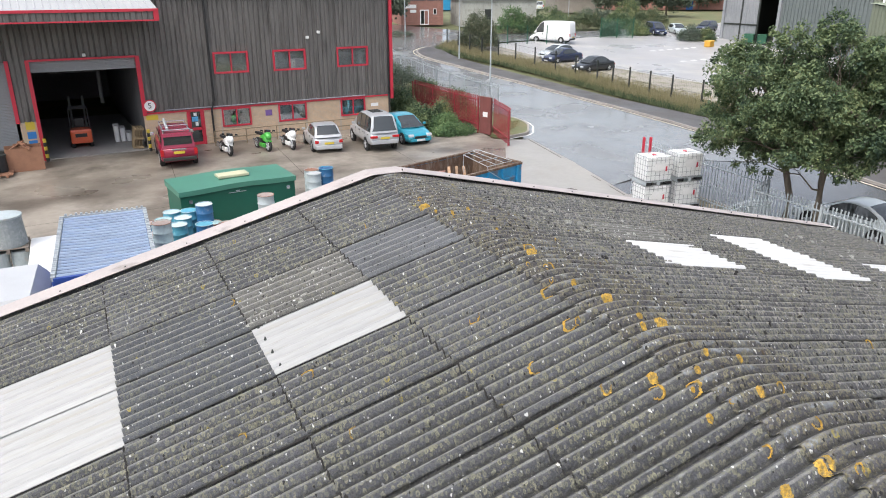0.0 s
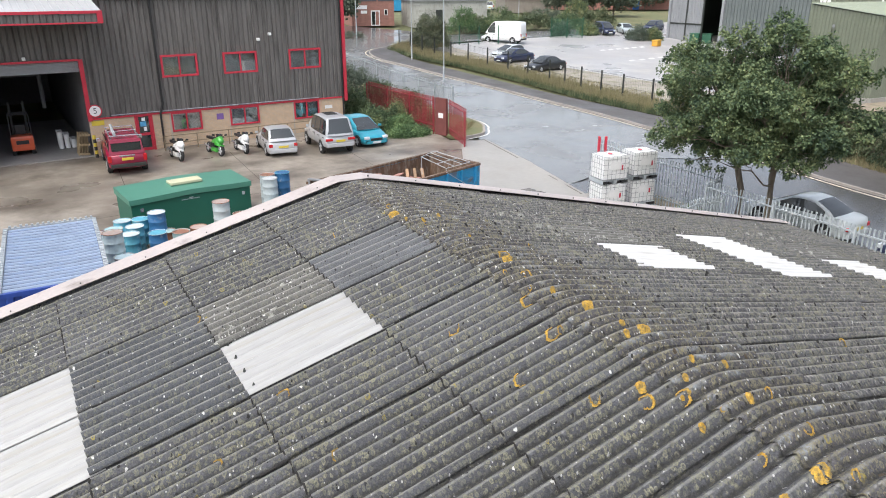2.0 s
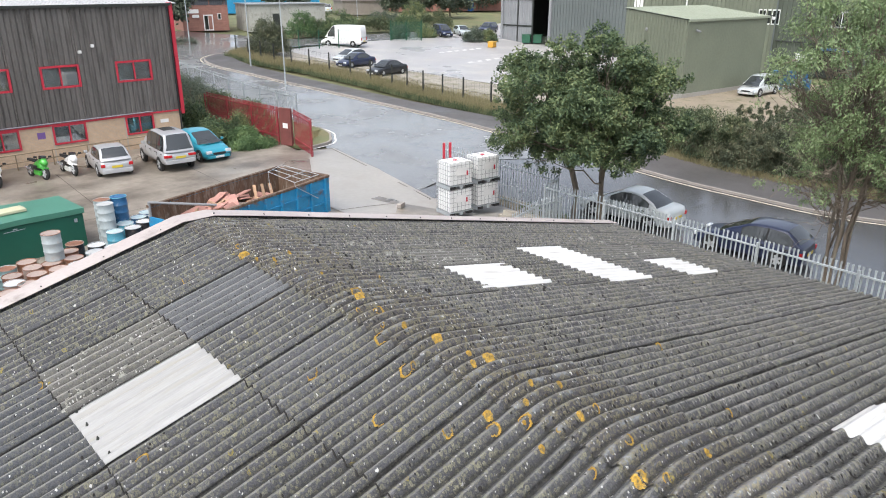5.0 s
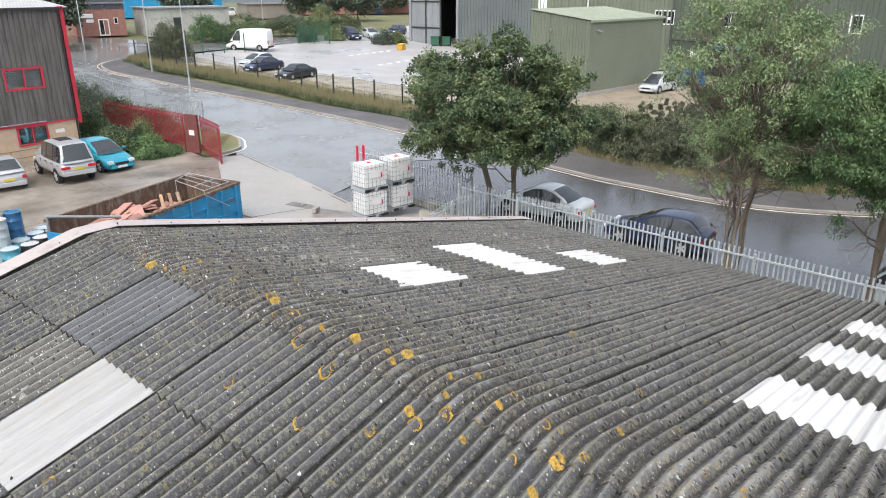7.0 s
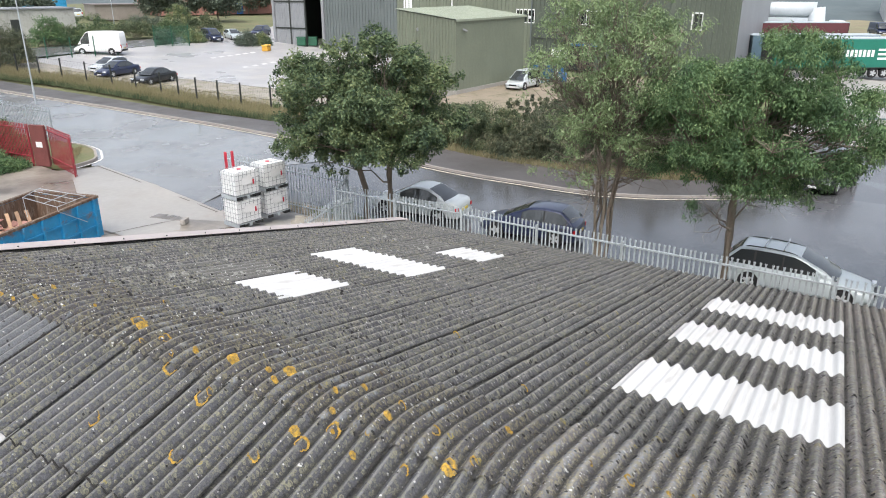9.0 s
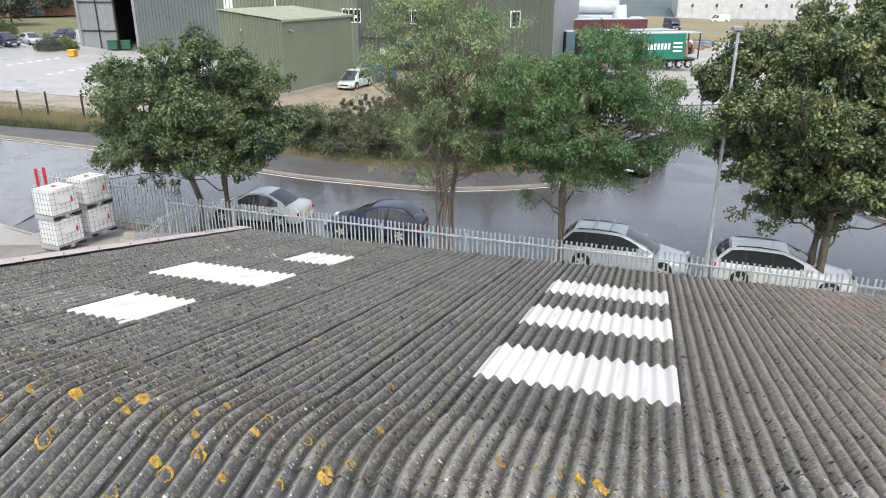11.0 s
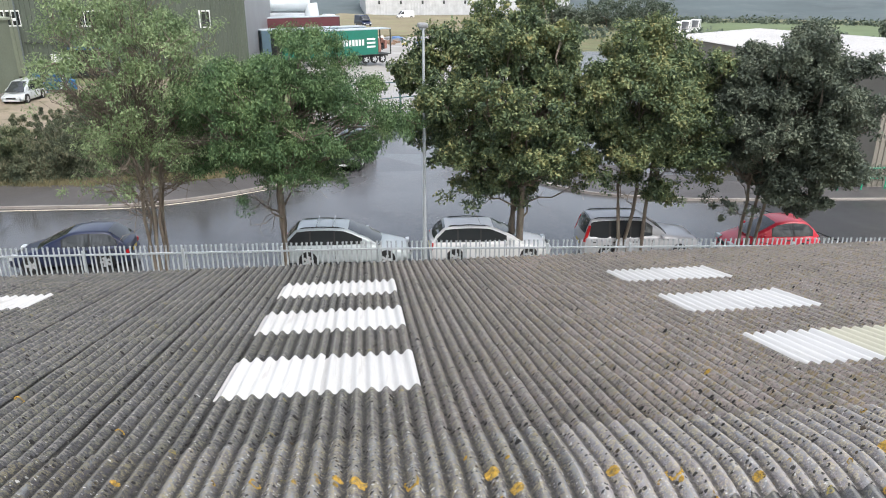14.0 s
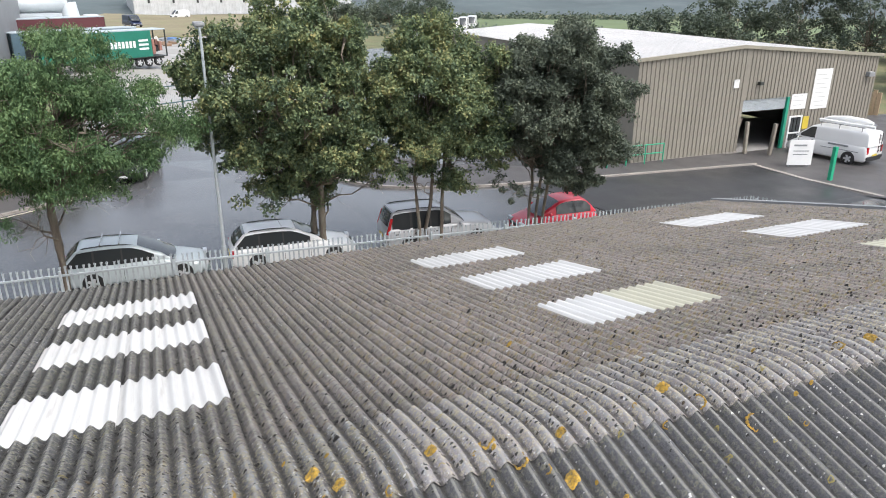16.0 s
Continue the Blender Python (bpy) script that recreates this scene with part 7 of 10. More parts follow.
def skip():
    m = pose(10.35, 23.05, 0, 0, 0, 17)
    c = thing("roll_on_skip", m, "blue open-topped steel skip part full of timber and rubble", "skip")
    blue = material("skip_blue", (0.02, 0.24, 0.46), 0.5, 0, 0.75, 1.15, 1.0, 10, 0.06, stain=(0.16, 0.11, 0.08), stain_amount=0.3)
    rust = material("skip_rust", (0.12, 0.075, 0.05), 0.9, 0, 0.55, 1.5, 1.2, 9, 0.2, stain=(0.22, 0.19, 0.16), stain_amount=0.5, stretch=(2.5, 2.5, 0.6))
    L, W, H, t = 6.7, 2.75, 1.62, 0.06
    part("floor", boxes((0, L, 0, W, 0.1, 0.18)), rust, c)
    for nm, b in (("side", (0, L, -t, 0, 0.1, H)), ("side", (0, L, W, W + t, 0.1, H)), ("end", (L, L + t, -t, W + t, 0.1, H)), ("end", (-t, 0, -t, W + t, 0.1, H - 0.35))):
        part(nm, boxes(b), blue, c)
    part("inner_lining", boxes((0.01, L - 0.01, 0.004, 0.012, 0.18, H - 0.03), (0.01, L - 0.01, W - 0.012, W - 0.004, 0.18, H - 0.03), (L - 0.012, L - 0.004, 0.012, W - 0.012, 0.18, H - 0.03), (0.004, 0.012, 0.012, W - 0.012, 0.18, H - 0.4)), rust, c, "rusty stained inner walls")
    for b in ((-t, L + t, -t - 0.05, 0.02, H - 0.02, H + 0.08), (-t, L + t, W - 0.02, W + t + 0.05, H - 0.02, H + 0.08), (L - 0.02, L + t + 0.05, 0.02, W - 0.02, H - 0.02, H + 0.08)):
        part("top_rail", boxes(b, bevel=0.015), rust, c, "rusted top rail")
    for i in range(8):
        x = 0.3 + i * 0.87
        part("rib", boxes((x, x + 0.09, -t - 0.09, -t, 0.1, H - 0.02)), blue, c)
    for z in (0.55, 1.1):
        part("rib", boxes((0, L, -t - 0.05, -t, z, z + 0.06)), blue, c)
    for y in (0.3, 1.0, 1.7, 2.4):
        part("rib", boxes((L + t, L + t + 0.09, y, y + 0.09, 0.1, H - 0.02)), blue, c)
    for p, q in (((0, 0, H - 0.35), (0, 0, H + 0.2)), ((0, W, H - 0.35), (0, W, H + 0.2)), ((0, W, H + 0.18), (2.0, W * 0.55, H - 0.25))):
        bm = bmesh.new()
        tube(bm, p, q, 0.05)
        part("swing_bar", bm, M_GREY_CLAD, c)
    # a bent cage frame lying in the far end
    for p, q in (((5.0, 0.25, 1.72), (6.5, 0.25, 1.72)), ((5.0, 0.25, 1.72), (5.1, 0.3, 0.8)), ((5.0, 0.25, 1.72), (5.25, 1.9, 1.9)), ((5.25, 1.9, 1.9), (6.6, 2.4, 1.85)), ((6.5, 0.25, 1.72), (6.6, 2.4, 1.85)), ((5.25, 1.9, 1.9), (5.3, 1.9, 0.9)),
                 ((5.5, 0.25, 1.72), (5.7, 2.05, 1.88)), ((6.0, 0.25, 1.72), (6.15, 2.2, 1.87)), ((5.1, 0.9, 1.78), (6.55, 1.0, 1.77)), ((4.6, -0.13, 1.7), (5.9, -0.16, 0.9))):
        bm = bmesh.new()
        tube(bm, p, q, 0.014)
        part("cage_bar", bm, M_GALV, c)
    # the load: broken boards, rubble, planks
    rnd = random.Random(9)
    wood = material("scrap_timber", (0.33, 0.21, 0.13), 0.85, 0, 0.7, 1.25, 3, 20, 0.1, rand=0.3)
    pinkb = material("pink_board", (0.42, 0.22, 0.18), 0.85, 0, 0.75, 1.2, 2, 18, 0.1, rand=0.25)
    rub = material("rubble", (0.36, 0.29, 0.24), 0.95, 0, 0.5, 1.4, 4, 18, 0.6)
    heap = bmesh.new()
    gx, gy = 26, 12
    g = [[heap.verts.new((0.08 + (L - 0.16) * i / gx, 0.02 + (W - 0.04) * j / gy, 0.5 + 0.62 * math.exp(-((i / gx - 0.42) / 0.26) ** 2) * (0.65 + 0.35 * math.sin(math.pi * j / gy)) + rnd.uniform(-0.07, 0.07))) for j in range(gy + 1)] for i in range(gx + 1)]
    for i in range(gx):
        for j in range(gy):
            heap.faces.new((g[i][j], g[i + 1][j], g[i + 1][j + 1], g[i][j + 1]))
    tagged(part("rubble", heap, rub, c), kind="stuff")
    for i in range(34):
        x, y = rnd.uniform(1.2, 5.4), rnd.uniform(0.4, W - 0.4)
        z = 0.6 + 0.6 * math.exp(-((x / L - 0.42) / 0.26) ** 2)
        ln = rnd.uniform(0.5, 1.5)
        flat = rnd.random() < 0.5
        b = boxes((-ln / 2, ln / 2, -(0.22 if flat else 0.05), 0.22 if flat else 0.05, -0.02, 0.02))
        bmesh.ops.transform(b, matrix=pose(x, y, z + rnd.uniform(0, 0.2), rnd.uniform(-20, 20), rnd.uniform(-22, 22), rnd.uniform(0, 180)), verts=b.verts)
        part("scrap_board", b, pinkb if flat else wood, c)
    for x, a in ((4.3, 62), (4.75, 50), (5.2, 34)):
        b = boxes((-0.7, 0.7, -0.06, 0.06, -0.025, 0.025))
        bmesh.ops.transform(b, matrix=pose(x, 1.75, 1.05, 0, -a * 0.5, 50), verts=b.verts)
        part("scrap_board", b, wood, c)


skip()


M_ZINC = paint("bright_zinc", (0.27, 0.28, 0.29), 0.5)


def ibc(x, y, z, turn):
    c = thing("bulk_tank", pose(x, y, z, 0, 0, turn), "white plastic bulk tank in a steel cage on a pallet", "tank", "stacked bulk tanks")
    white = material("tank_plastic", (0.80, 0.805, 0.795), 0.4, 0, 0.98, 1.02, 1, 10, 0.02)
    L, W = 1.2, 1.0
    part("pallet", boxes(*[(-L / 2 + i * 0.53, -L / 2 + i * 0.53 + 0.14, -W / 2, W / 2, 0, 0.12) for i in range(3)], (-L / 2, L / 2, -W / 2, W / 2, 0.12, 0.15)), M_GALV, c, "steel framed pallet")
    for sx in (-1, 1):
        for sy in (-1, 1):
            part("corner_foot", boxes((sx * 0.45 - 0.14, sx * 0.45 + 0.14, sy * 0.42 - 0.1, sy * 0.42 + 0.1, 0.01, 0.13), bevel=0.01), M_BLACK, c, "black plastic foot")
    part("bottle", boxes((-L / 2 + 0.03, L / 2 - 0.03, -W / 2 + 0.03, W / 2 - 0.03, 0.16, 1.12), bevel=0.06), white, c)
    bm = bmesh.new()
    tube(bm, (0, 0, 1.1), (0, 0, 1.15), 0.09, seg=14)
    part("screw_cap", bm, M_RED, c, "red screw cap")
    zinc = M_ZINC
    corners = [(-L / 2, -W / 2), (L / 2, -W / 2), (L / 2, W / 2), (-L / 2, W / 2)]
    bm = bmesh.new()
    for p, q in zip(corners, corners[1:] + corners[:1]):
        tube(bm, (*p, 1.13), (*q, 1.13), 0.0085, seg=5)
    cage = part("cage", bm, zinc, c, "galvanised tube cage")
    bars = [((*p, zz), (*q, zz)) for zz in (0.2, 0.4, 0.6, 0.8, 1.0) for p, q in zip(corners, corners[1:] + corners[:1])]
    bars += [((-L / 2 + i * L / 6, y_, 0.15), (-L / 2 + i * L / 6, y_, 1.13)) for i in range(7) for y_ in (-W / 2, W / 2)]
    bars += [((x_, -W / 2 + i * W / 6, 0.15), (x_, -W / 2 + i * W / 6, 1.13)) for i in range(1, 6) for x_ in (-L / 2, L / 2)]
    bars += [((-L / 2, y_, 1.14), (L / 2, y_, 1.14)) for y_ in (-0.2, 0.2)]
    for p, q in bars:
        bm = bmesh.new()
        tube(bm, p, q, 0.0075, seg=5)
        part("cage_bar", bm, zinc, cage)
    part("label_plate", boxes((-0.28, 0.22, -W / 2 - 0.02, -W / 2 - 0.012, 0.58, 0.9)), M_WHITE, c)
    part("hazard_mark", boxes((0.24, 0.31, -W / 2 - 0.02, -W / 2 - 0.012, 0.55, 0.75)), M_RED, c)


for x, y in ((20.85, 21.5), (22.45, 21.45)):
    ibc(x, y, 0.01, -8)
    ibc(x, y, 1.17, -8)


def street_lamp(x, y, h, reach, heading, label):
    z = gz(x, y)
    c = thing("street_lamp", pose(x, y, z + 0.1, 0, 0, heading), label, "street lamp")
    bm = bmesh.new()
    tube(bm, (0, 0, -0.2), (0, 0, 1.4), 0.085, 0.08, 10)
    tube(bm, (0, 0, 1.4), (0, 0, h), 0.06, 0.042, 10)
    part("column", bm, M_GALV, c, smooth=False)
    bm = bmesh.new()
    tube(bm, (0, 0, h - 0.05), (reach, 0, h + 0.08), 0.03)
    part("bracket", bm, M_GALV, c)
    part("lantern", boxes((reach - 0.3, reach + 0.35, -0.16, 0.16, h + 0.02, h + 0.16), bevel=0.05), M_GREY_CLAD, c)
    part("lens", boxes((reach - 0.2, reach + 0.28, -0.11, 0.11, h - 0.04, h + 0.03), bevel=0.03), M_HEAD, c)


street_lamp(24.6, -1.7, 8.55, 0.25, 0, "slim grey street lamp beside the palisade fence")
street_lamp(34.1, 57.3, 9.0, 0.6, 180, "slim grey street lamp at the footpath's kerb")
street_lamp(37.4, 69.6, 9.0, 0.6, 180, "slim grey street lamp at the bend")
street_lamp(38.7, 86.8, 9.0, 0.6, 180, "slim grey street lamp at the junction")
street_lamp(72.0, 98.0, 9.0, 0.6, 180, "slim grey street lamp beyond the car park")


# ---- gates ----
def red_gate():
    p = thing("gate_post", pose(22.55, 38.55, 0, 0, 0, -75), "dark red boxed steel gate post with notices", "gate post")
    part("panel", boxes((-0.05, 0.9, -0.08, 0.08, 0, 2.25), bevel=0.02), material("old_red", (0.16, 0.05, 0.045), 0.7, 0, 0.7, 1.3, 2, 14, 0.1), p)
    part("notice", boxes((0.25, 0.65, -0.095, -0.085, 1.05, 1.35)), M_WHITE, p)
    g = palisade((23.0, 37.9), (22.0, 34.3), 2.15, M_RED_RUST, "open red palisade gate leaf", gap=0.13, wide=0.068)
    m = thing("gate_post", pose(22.5, 23.96, gz(22.5, 23.96), 0, 0, -25), "pair of red steel gate posts by the tanks", "gate post")
    for x in (0, 0.3):
        part("upright", boxes((x - 0.05, x + 0.05, -0.06, 0.06, 0, 2.62), bevel=0.01), M_RED, m)


red_gate()


def bar_fence(a, b, h, n_posts, label, mat, mesh_gap=0.2, rails=3, wire=0.005):
    """Posts with a light mesh of wires between them."""
    m, length = along(a, b)
    f = thing("mesh_fence", m, label, "fence", kind="structure")
    zz = lambda s: gz(*(m @ Vector((s, 0, 0))).to_2d()) + 0.02
    for i in range(n_posts + 1):
        s = length * i / n_posts
        part("post", boxes((s - 0.05, s + 0.05, -0.05, 0.05, zz(s) - 0.2, zz(s) + h)), mat, f)
    bm = bmesh.new()
    for i in range(n_posts):
        s0, s1 = length * i / n_posts, length * (i + 1) / n_posts
        for r in range(rails):
            z = h * (0.12 + 0.8 * r / max(1, rails - 1))
            tube(bm, (s0, 0, zz(s0) + z), (s1, 0, zz(s1) + z), 0.008, seg=4, caps=False)
        k = int((s1 - s0) / mesh_gap)
        for j in range(1, k):
            s = s0 + (s1 - s0) * j / k
            tube(bm, (s, 0, zz(s) + 0.06), (s, 0, zz(s) + h * 0.93), wire, seg=4, caps=False)
    part("mesh", bm, mat, f)
    return f


FENCE_LINE = [(46.0, 78.3), (39.9, 77.4), (40.4, 70.0), (41.7, 65.2), (42.4, 59.0), (42.4, 52.5), (41.9, 47.6), (41.5, 42.2), (41.2, 38.8), (41.2, 30.0), (42.2, 23.0)]
for i in range(len(FENCE_LINE) - 1):
    a, b = FENCE_LINE[i], FENCE_LINE[i + 1]
    n = max(1, round(math.dist(a, b) / 2.9))
    bar_fence(a, b, 2.15, n, "dark steel post and mesh fence above the footpath", M_STEEL_DARK)
bar_fence((46.0, 78.6), (56.2, 76.5), 2.3, 4, "green mesh fence beside the white van", M_STEEL_GREEN)
bar_fence((64.3, 79.9), (68.7, 78.6), 2.7, 2, "tall green steel mesh gate at the car park", M_STEEL_GREEN, 0.12, 6, 0.02)


def blue_gate():
    m, L = along((54.4, 3.2), (58.3, -4.6))
    g = thing("yard_gate", m, "tall blue-grey steel mesh gate of the lorry yard", "gate", kind="structure")
    mat = paint("gate_teal", (0.05, 0.11, 0.12), 0.5)
    zz = -0.45
    n = 4
    for i in range(n + 1):
        s = L * i / n
        part("post", boxes((s - 0.05, s + 0.05, -0.05, 0.05, zz - 0.3, zz + 2.6)), mat, g)
    for z in (0.1, 1.3, 2.5):
        part("rail", boxes((0, L, -0.03, 0.03, zz + z, zz + z + 0.07)), mat, g)
    bm = bmesh.new()
    for i in range(60):
        s = L * i / 60
        tube(bm, (s, 0, zz + 0.1), (s, 0, zz + 2.5), 0.006, seg=4, caps=False)
    part("mesh", bm, M_GALV, g)


blue_gate()


# ---- trees and scrub ----
def leaf_material(name, tones, warm=0.05, rough=0.55):
    """Leaves that differ one from another, letting some light through."""
    m = bpy.data.materials.new(name)
    m.use_nodes = True
    nt = m.node_tree
    N, Lk = nt.nodes, nt.links
    b = N["Principled BSDF"]
    b.inputs["Roughness"].default_value = rough
    b.inputs["Specular IOR Level"].default_value = 0.22
    geo = N.new("ShaderNodeNewGeometry")
    cr = N.new("ShaderNodeValToRGB")
    els = cr.color_ramp.elements
    els[0].position, els[0].color = 0.0, (*tones[0], 1)
    els[1].position, els[1].color = 1.0, (*tones[-1], 1)
    for i, t in enumerate(tones[1:-1]):
        e = els.new((i + 1) / (len(tones) - 1) * (1 - warm))
        e.color = (*t, 1)
    nz = N.new("ShaderNodeTexNoise")
    nz.inputs["Scale"].default_value, nz.inputs["Detail"].default_value = 0.9, 3
    Lk.new(geo.outputs["Position"], nz.inputs["Vector"])
    add = N.new("ShaderNodeMath")
    add.operation = 'MULTIPLY_ADD'
    add.inputs[1].default_value = 0.55
    Lk.new(geo.outputs["Random Per Island"], add.inputs[0])
    mr = N.new("ShaderNodeMapRange")
    mr.inputs[1].default_value, mr.inputs[2].default_value, mr.inputs[3].default_value, mr.inputs[4].default_value = 0.35, 0.65, 0.0, 0.45
    Lk.new(nz.outputs[0], mr.inputs[0])
    Lk.new(mr.outputs[0], add.inputs[2])
    Lk.new(add.outputs[0], cr.inputs[0])
    Lk.new(cr.outputs[0], b.inputs["Base Color"])
    tr = N.new("ShaderNodeBsdfTranslucent")
    Lk.new(cr.outputs[0], tr.inputs["Color"])
    mx = N.new("ShaderNodeMixShader")
    mx.inputs[0].default_value = 0.22
    Lk.new(b.outputs[0], mx.inputs[1])
    Lk.new(tr.outputs[0], mx.inputs[2])
    Lk.new(mx.outputs[0], N["Material Output"].inputs["Surface"])
    return m


LEAF_GREEN = leaf_material("leaves_maple", [(0.029, 0.054, 0.037), (0.060, 0.094, 0.055), (0.106, 0.155, 0.078), (0.175, 0.225, 0.110), (0.230, 0.265, 0.123)], 0.1)
LEAF_YELLOW = leaf_material("leaves_turning", [(0.044, 0.068, 0.048), (0.083, 0.120, 0.070), (0.137, 0.186, 0.095), (0.232, 0.271, 0.128), (0.366, 0.325, 0.140)], 0.08)
LEAF_CHERRY = leaf_material("leaves_cherry", [(0.038, 0.076, 0.039), (0.082, 0.146, 0.066), (0.142, 0.224, 0.099), (0.244, 0.333, 0.147)])
LEAF_WILLOW = leaf_material("leaves_willow", [(0.106, 0.162, 0.086), (0.188, 0.260, 0.130), (0.263, 0.344, 0.175), (0.362, 0.436, 0.225)])
LEAF_DARK = leaf_material("leaves_dark", [(0.068, 0.084, 0.071), (0.100, 0.123, 0.093), (0.133, 0.157, 0.113), (0.176, 0.198, 0.139)])
LEAF_SCRUB = leaf_material("leaves_scrub", [(0.042, 0.056, 0.041), (0.082, 0.100, 0.063), (0.144, 0.160, 0.098), (0.255, 0.238, 0.158)])
LEAF_BRAMBLE = leaf_material("leaves_bramble", [(0.040, 0.064, 0.041), (0.085, 0.115, 0.063), (0.163, 0.192, 0.105), (0.275, 0.275, 0.162)])
LEAF_DRY = leaf_material("grass_dry", [(0.162, 0.170, 0.085), (0.246, 0.221, 0.119), (0.340, 0.289, 0.178), (0.162, 0.196, 0.076)])
# bluish grey-green leaves: distance haze is mixed into their tones
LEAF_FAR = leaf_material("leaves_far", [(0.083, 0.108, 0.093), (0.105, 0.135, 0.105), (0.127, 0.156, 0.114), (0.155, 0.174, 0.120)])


def leaves_mesh(name, centres, spread, per, size, rng, slim=0.6, droop=0.3, squash=0.75):
    """Pointed leaves scattered round each clump's centre, as one mesh."""
    C = np.repeat(np.asarray(centres, float), per, axis=0)
    n = len(C)
    S = np.repeat(np.asarray(spread, float), per)[:, None]
    off = rng.normal(size=(n, 3)) * np.array([1, 1, squash])
    off /= np.maximum(np.linalg.norm(off, axis=1, keepdims=True), 1e-6)
    off *= rng.random((n, 1)) ** 0.45
    P = C + off * S
    d = off * 0.8 + rng.normal(size=(n, 3)) * 0.6
    d[:, 2] -= droop
    d /= np.linalg.norm(d, axis=1, keepdims=True)
    up_ = np.array([0, 0, 1.0]) + rng.normal(size=(n, 3)) * 0.55 + off * 0.5
    s = np.cross(d, up_)
    s /= np.maximum(np.linalg.norm(s, axis=1, keepdims=True), 1e-6)
    L = (size * (0.7 + 0.6 * rng.random((n, 1))))
    nrm = np.cross(s, d)
    a = P - d * L * 0.5
    c = P + d * L * 0.5
    b = P + s * L * slim * 0.5 + nrm * L * 0.08
    e = P - s * L * slim * 0.5 + nrm * L * 0.08
    verts = np.stack([a, b, c, e], 1).reshape(-1, 3)
    me = bpy.data.meshes.new(name)
    me.vertices.add(4 * n)
    me.vertices.foreach_set("co", verts.ravel())
    me.loops.add(4 * n)
    me.loops.foreach_set("vertex_index", np.arange(4 * n))
    me.polygons.add(n)
    me.polygons.foreach_set("loop_start", np.arange(0, 4 * n, 4))
    me.update(calc_edges=True)
    return me


def limb(bm, a, b, r0, r1, rng, bends=3, wob=0.12, seg=7):
    a, b = Vector(a), Vector(b)
    pts = [a]
    for i in range(1, bends + 1):
        f = i / (bends + 1)
        pts.append(a.lerp(b, f) + Vector(rng.normal(size=3)) * wob * (b - a).length * 0.4)
    pts.append(b)
    rows = []
    for i, p in enumerate(pts):
        r = r0 + (r1 - r0) * i / (len(pts) - 1)
        t = (pts[min(i + 1, len(pts) - 1)] - pts[max(i - 1, 0)]).normalized()
        q = t.to_track_quat('Z', 'Y')
        rows.append([bm.verts.new(p + q @ Vector((r * math.cos(6.2832 * k / seg), r * math.sin(6.2832 * k / seg), 0))) for k in range(seg)])
    for i in range(len(rows) - 1):
        for k in range(seg):
            bm.faces.new((rows[i][k], rows[i][(k + 1) % seg], rows[i + 1][(k + 1) % seg], rows[i + 1][k]))
    return pts


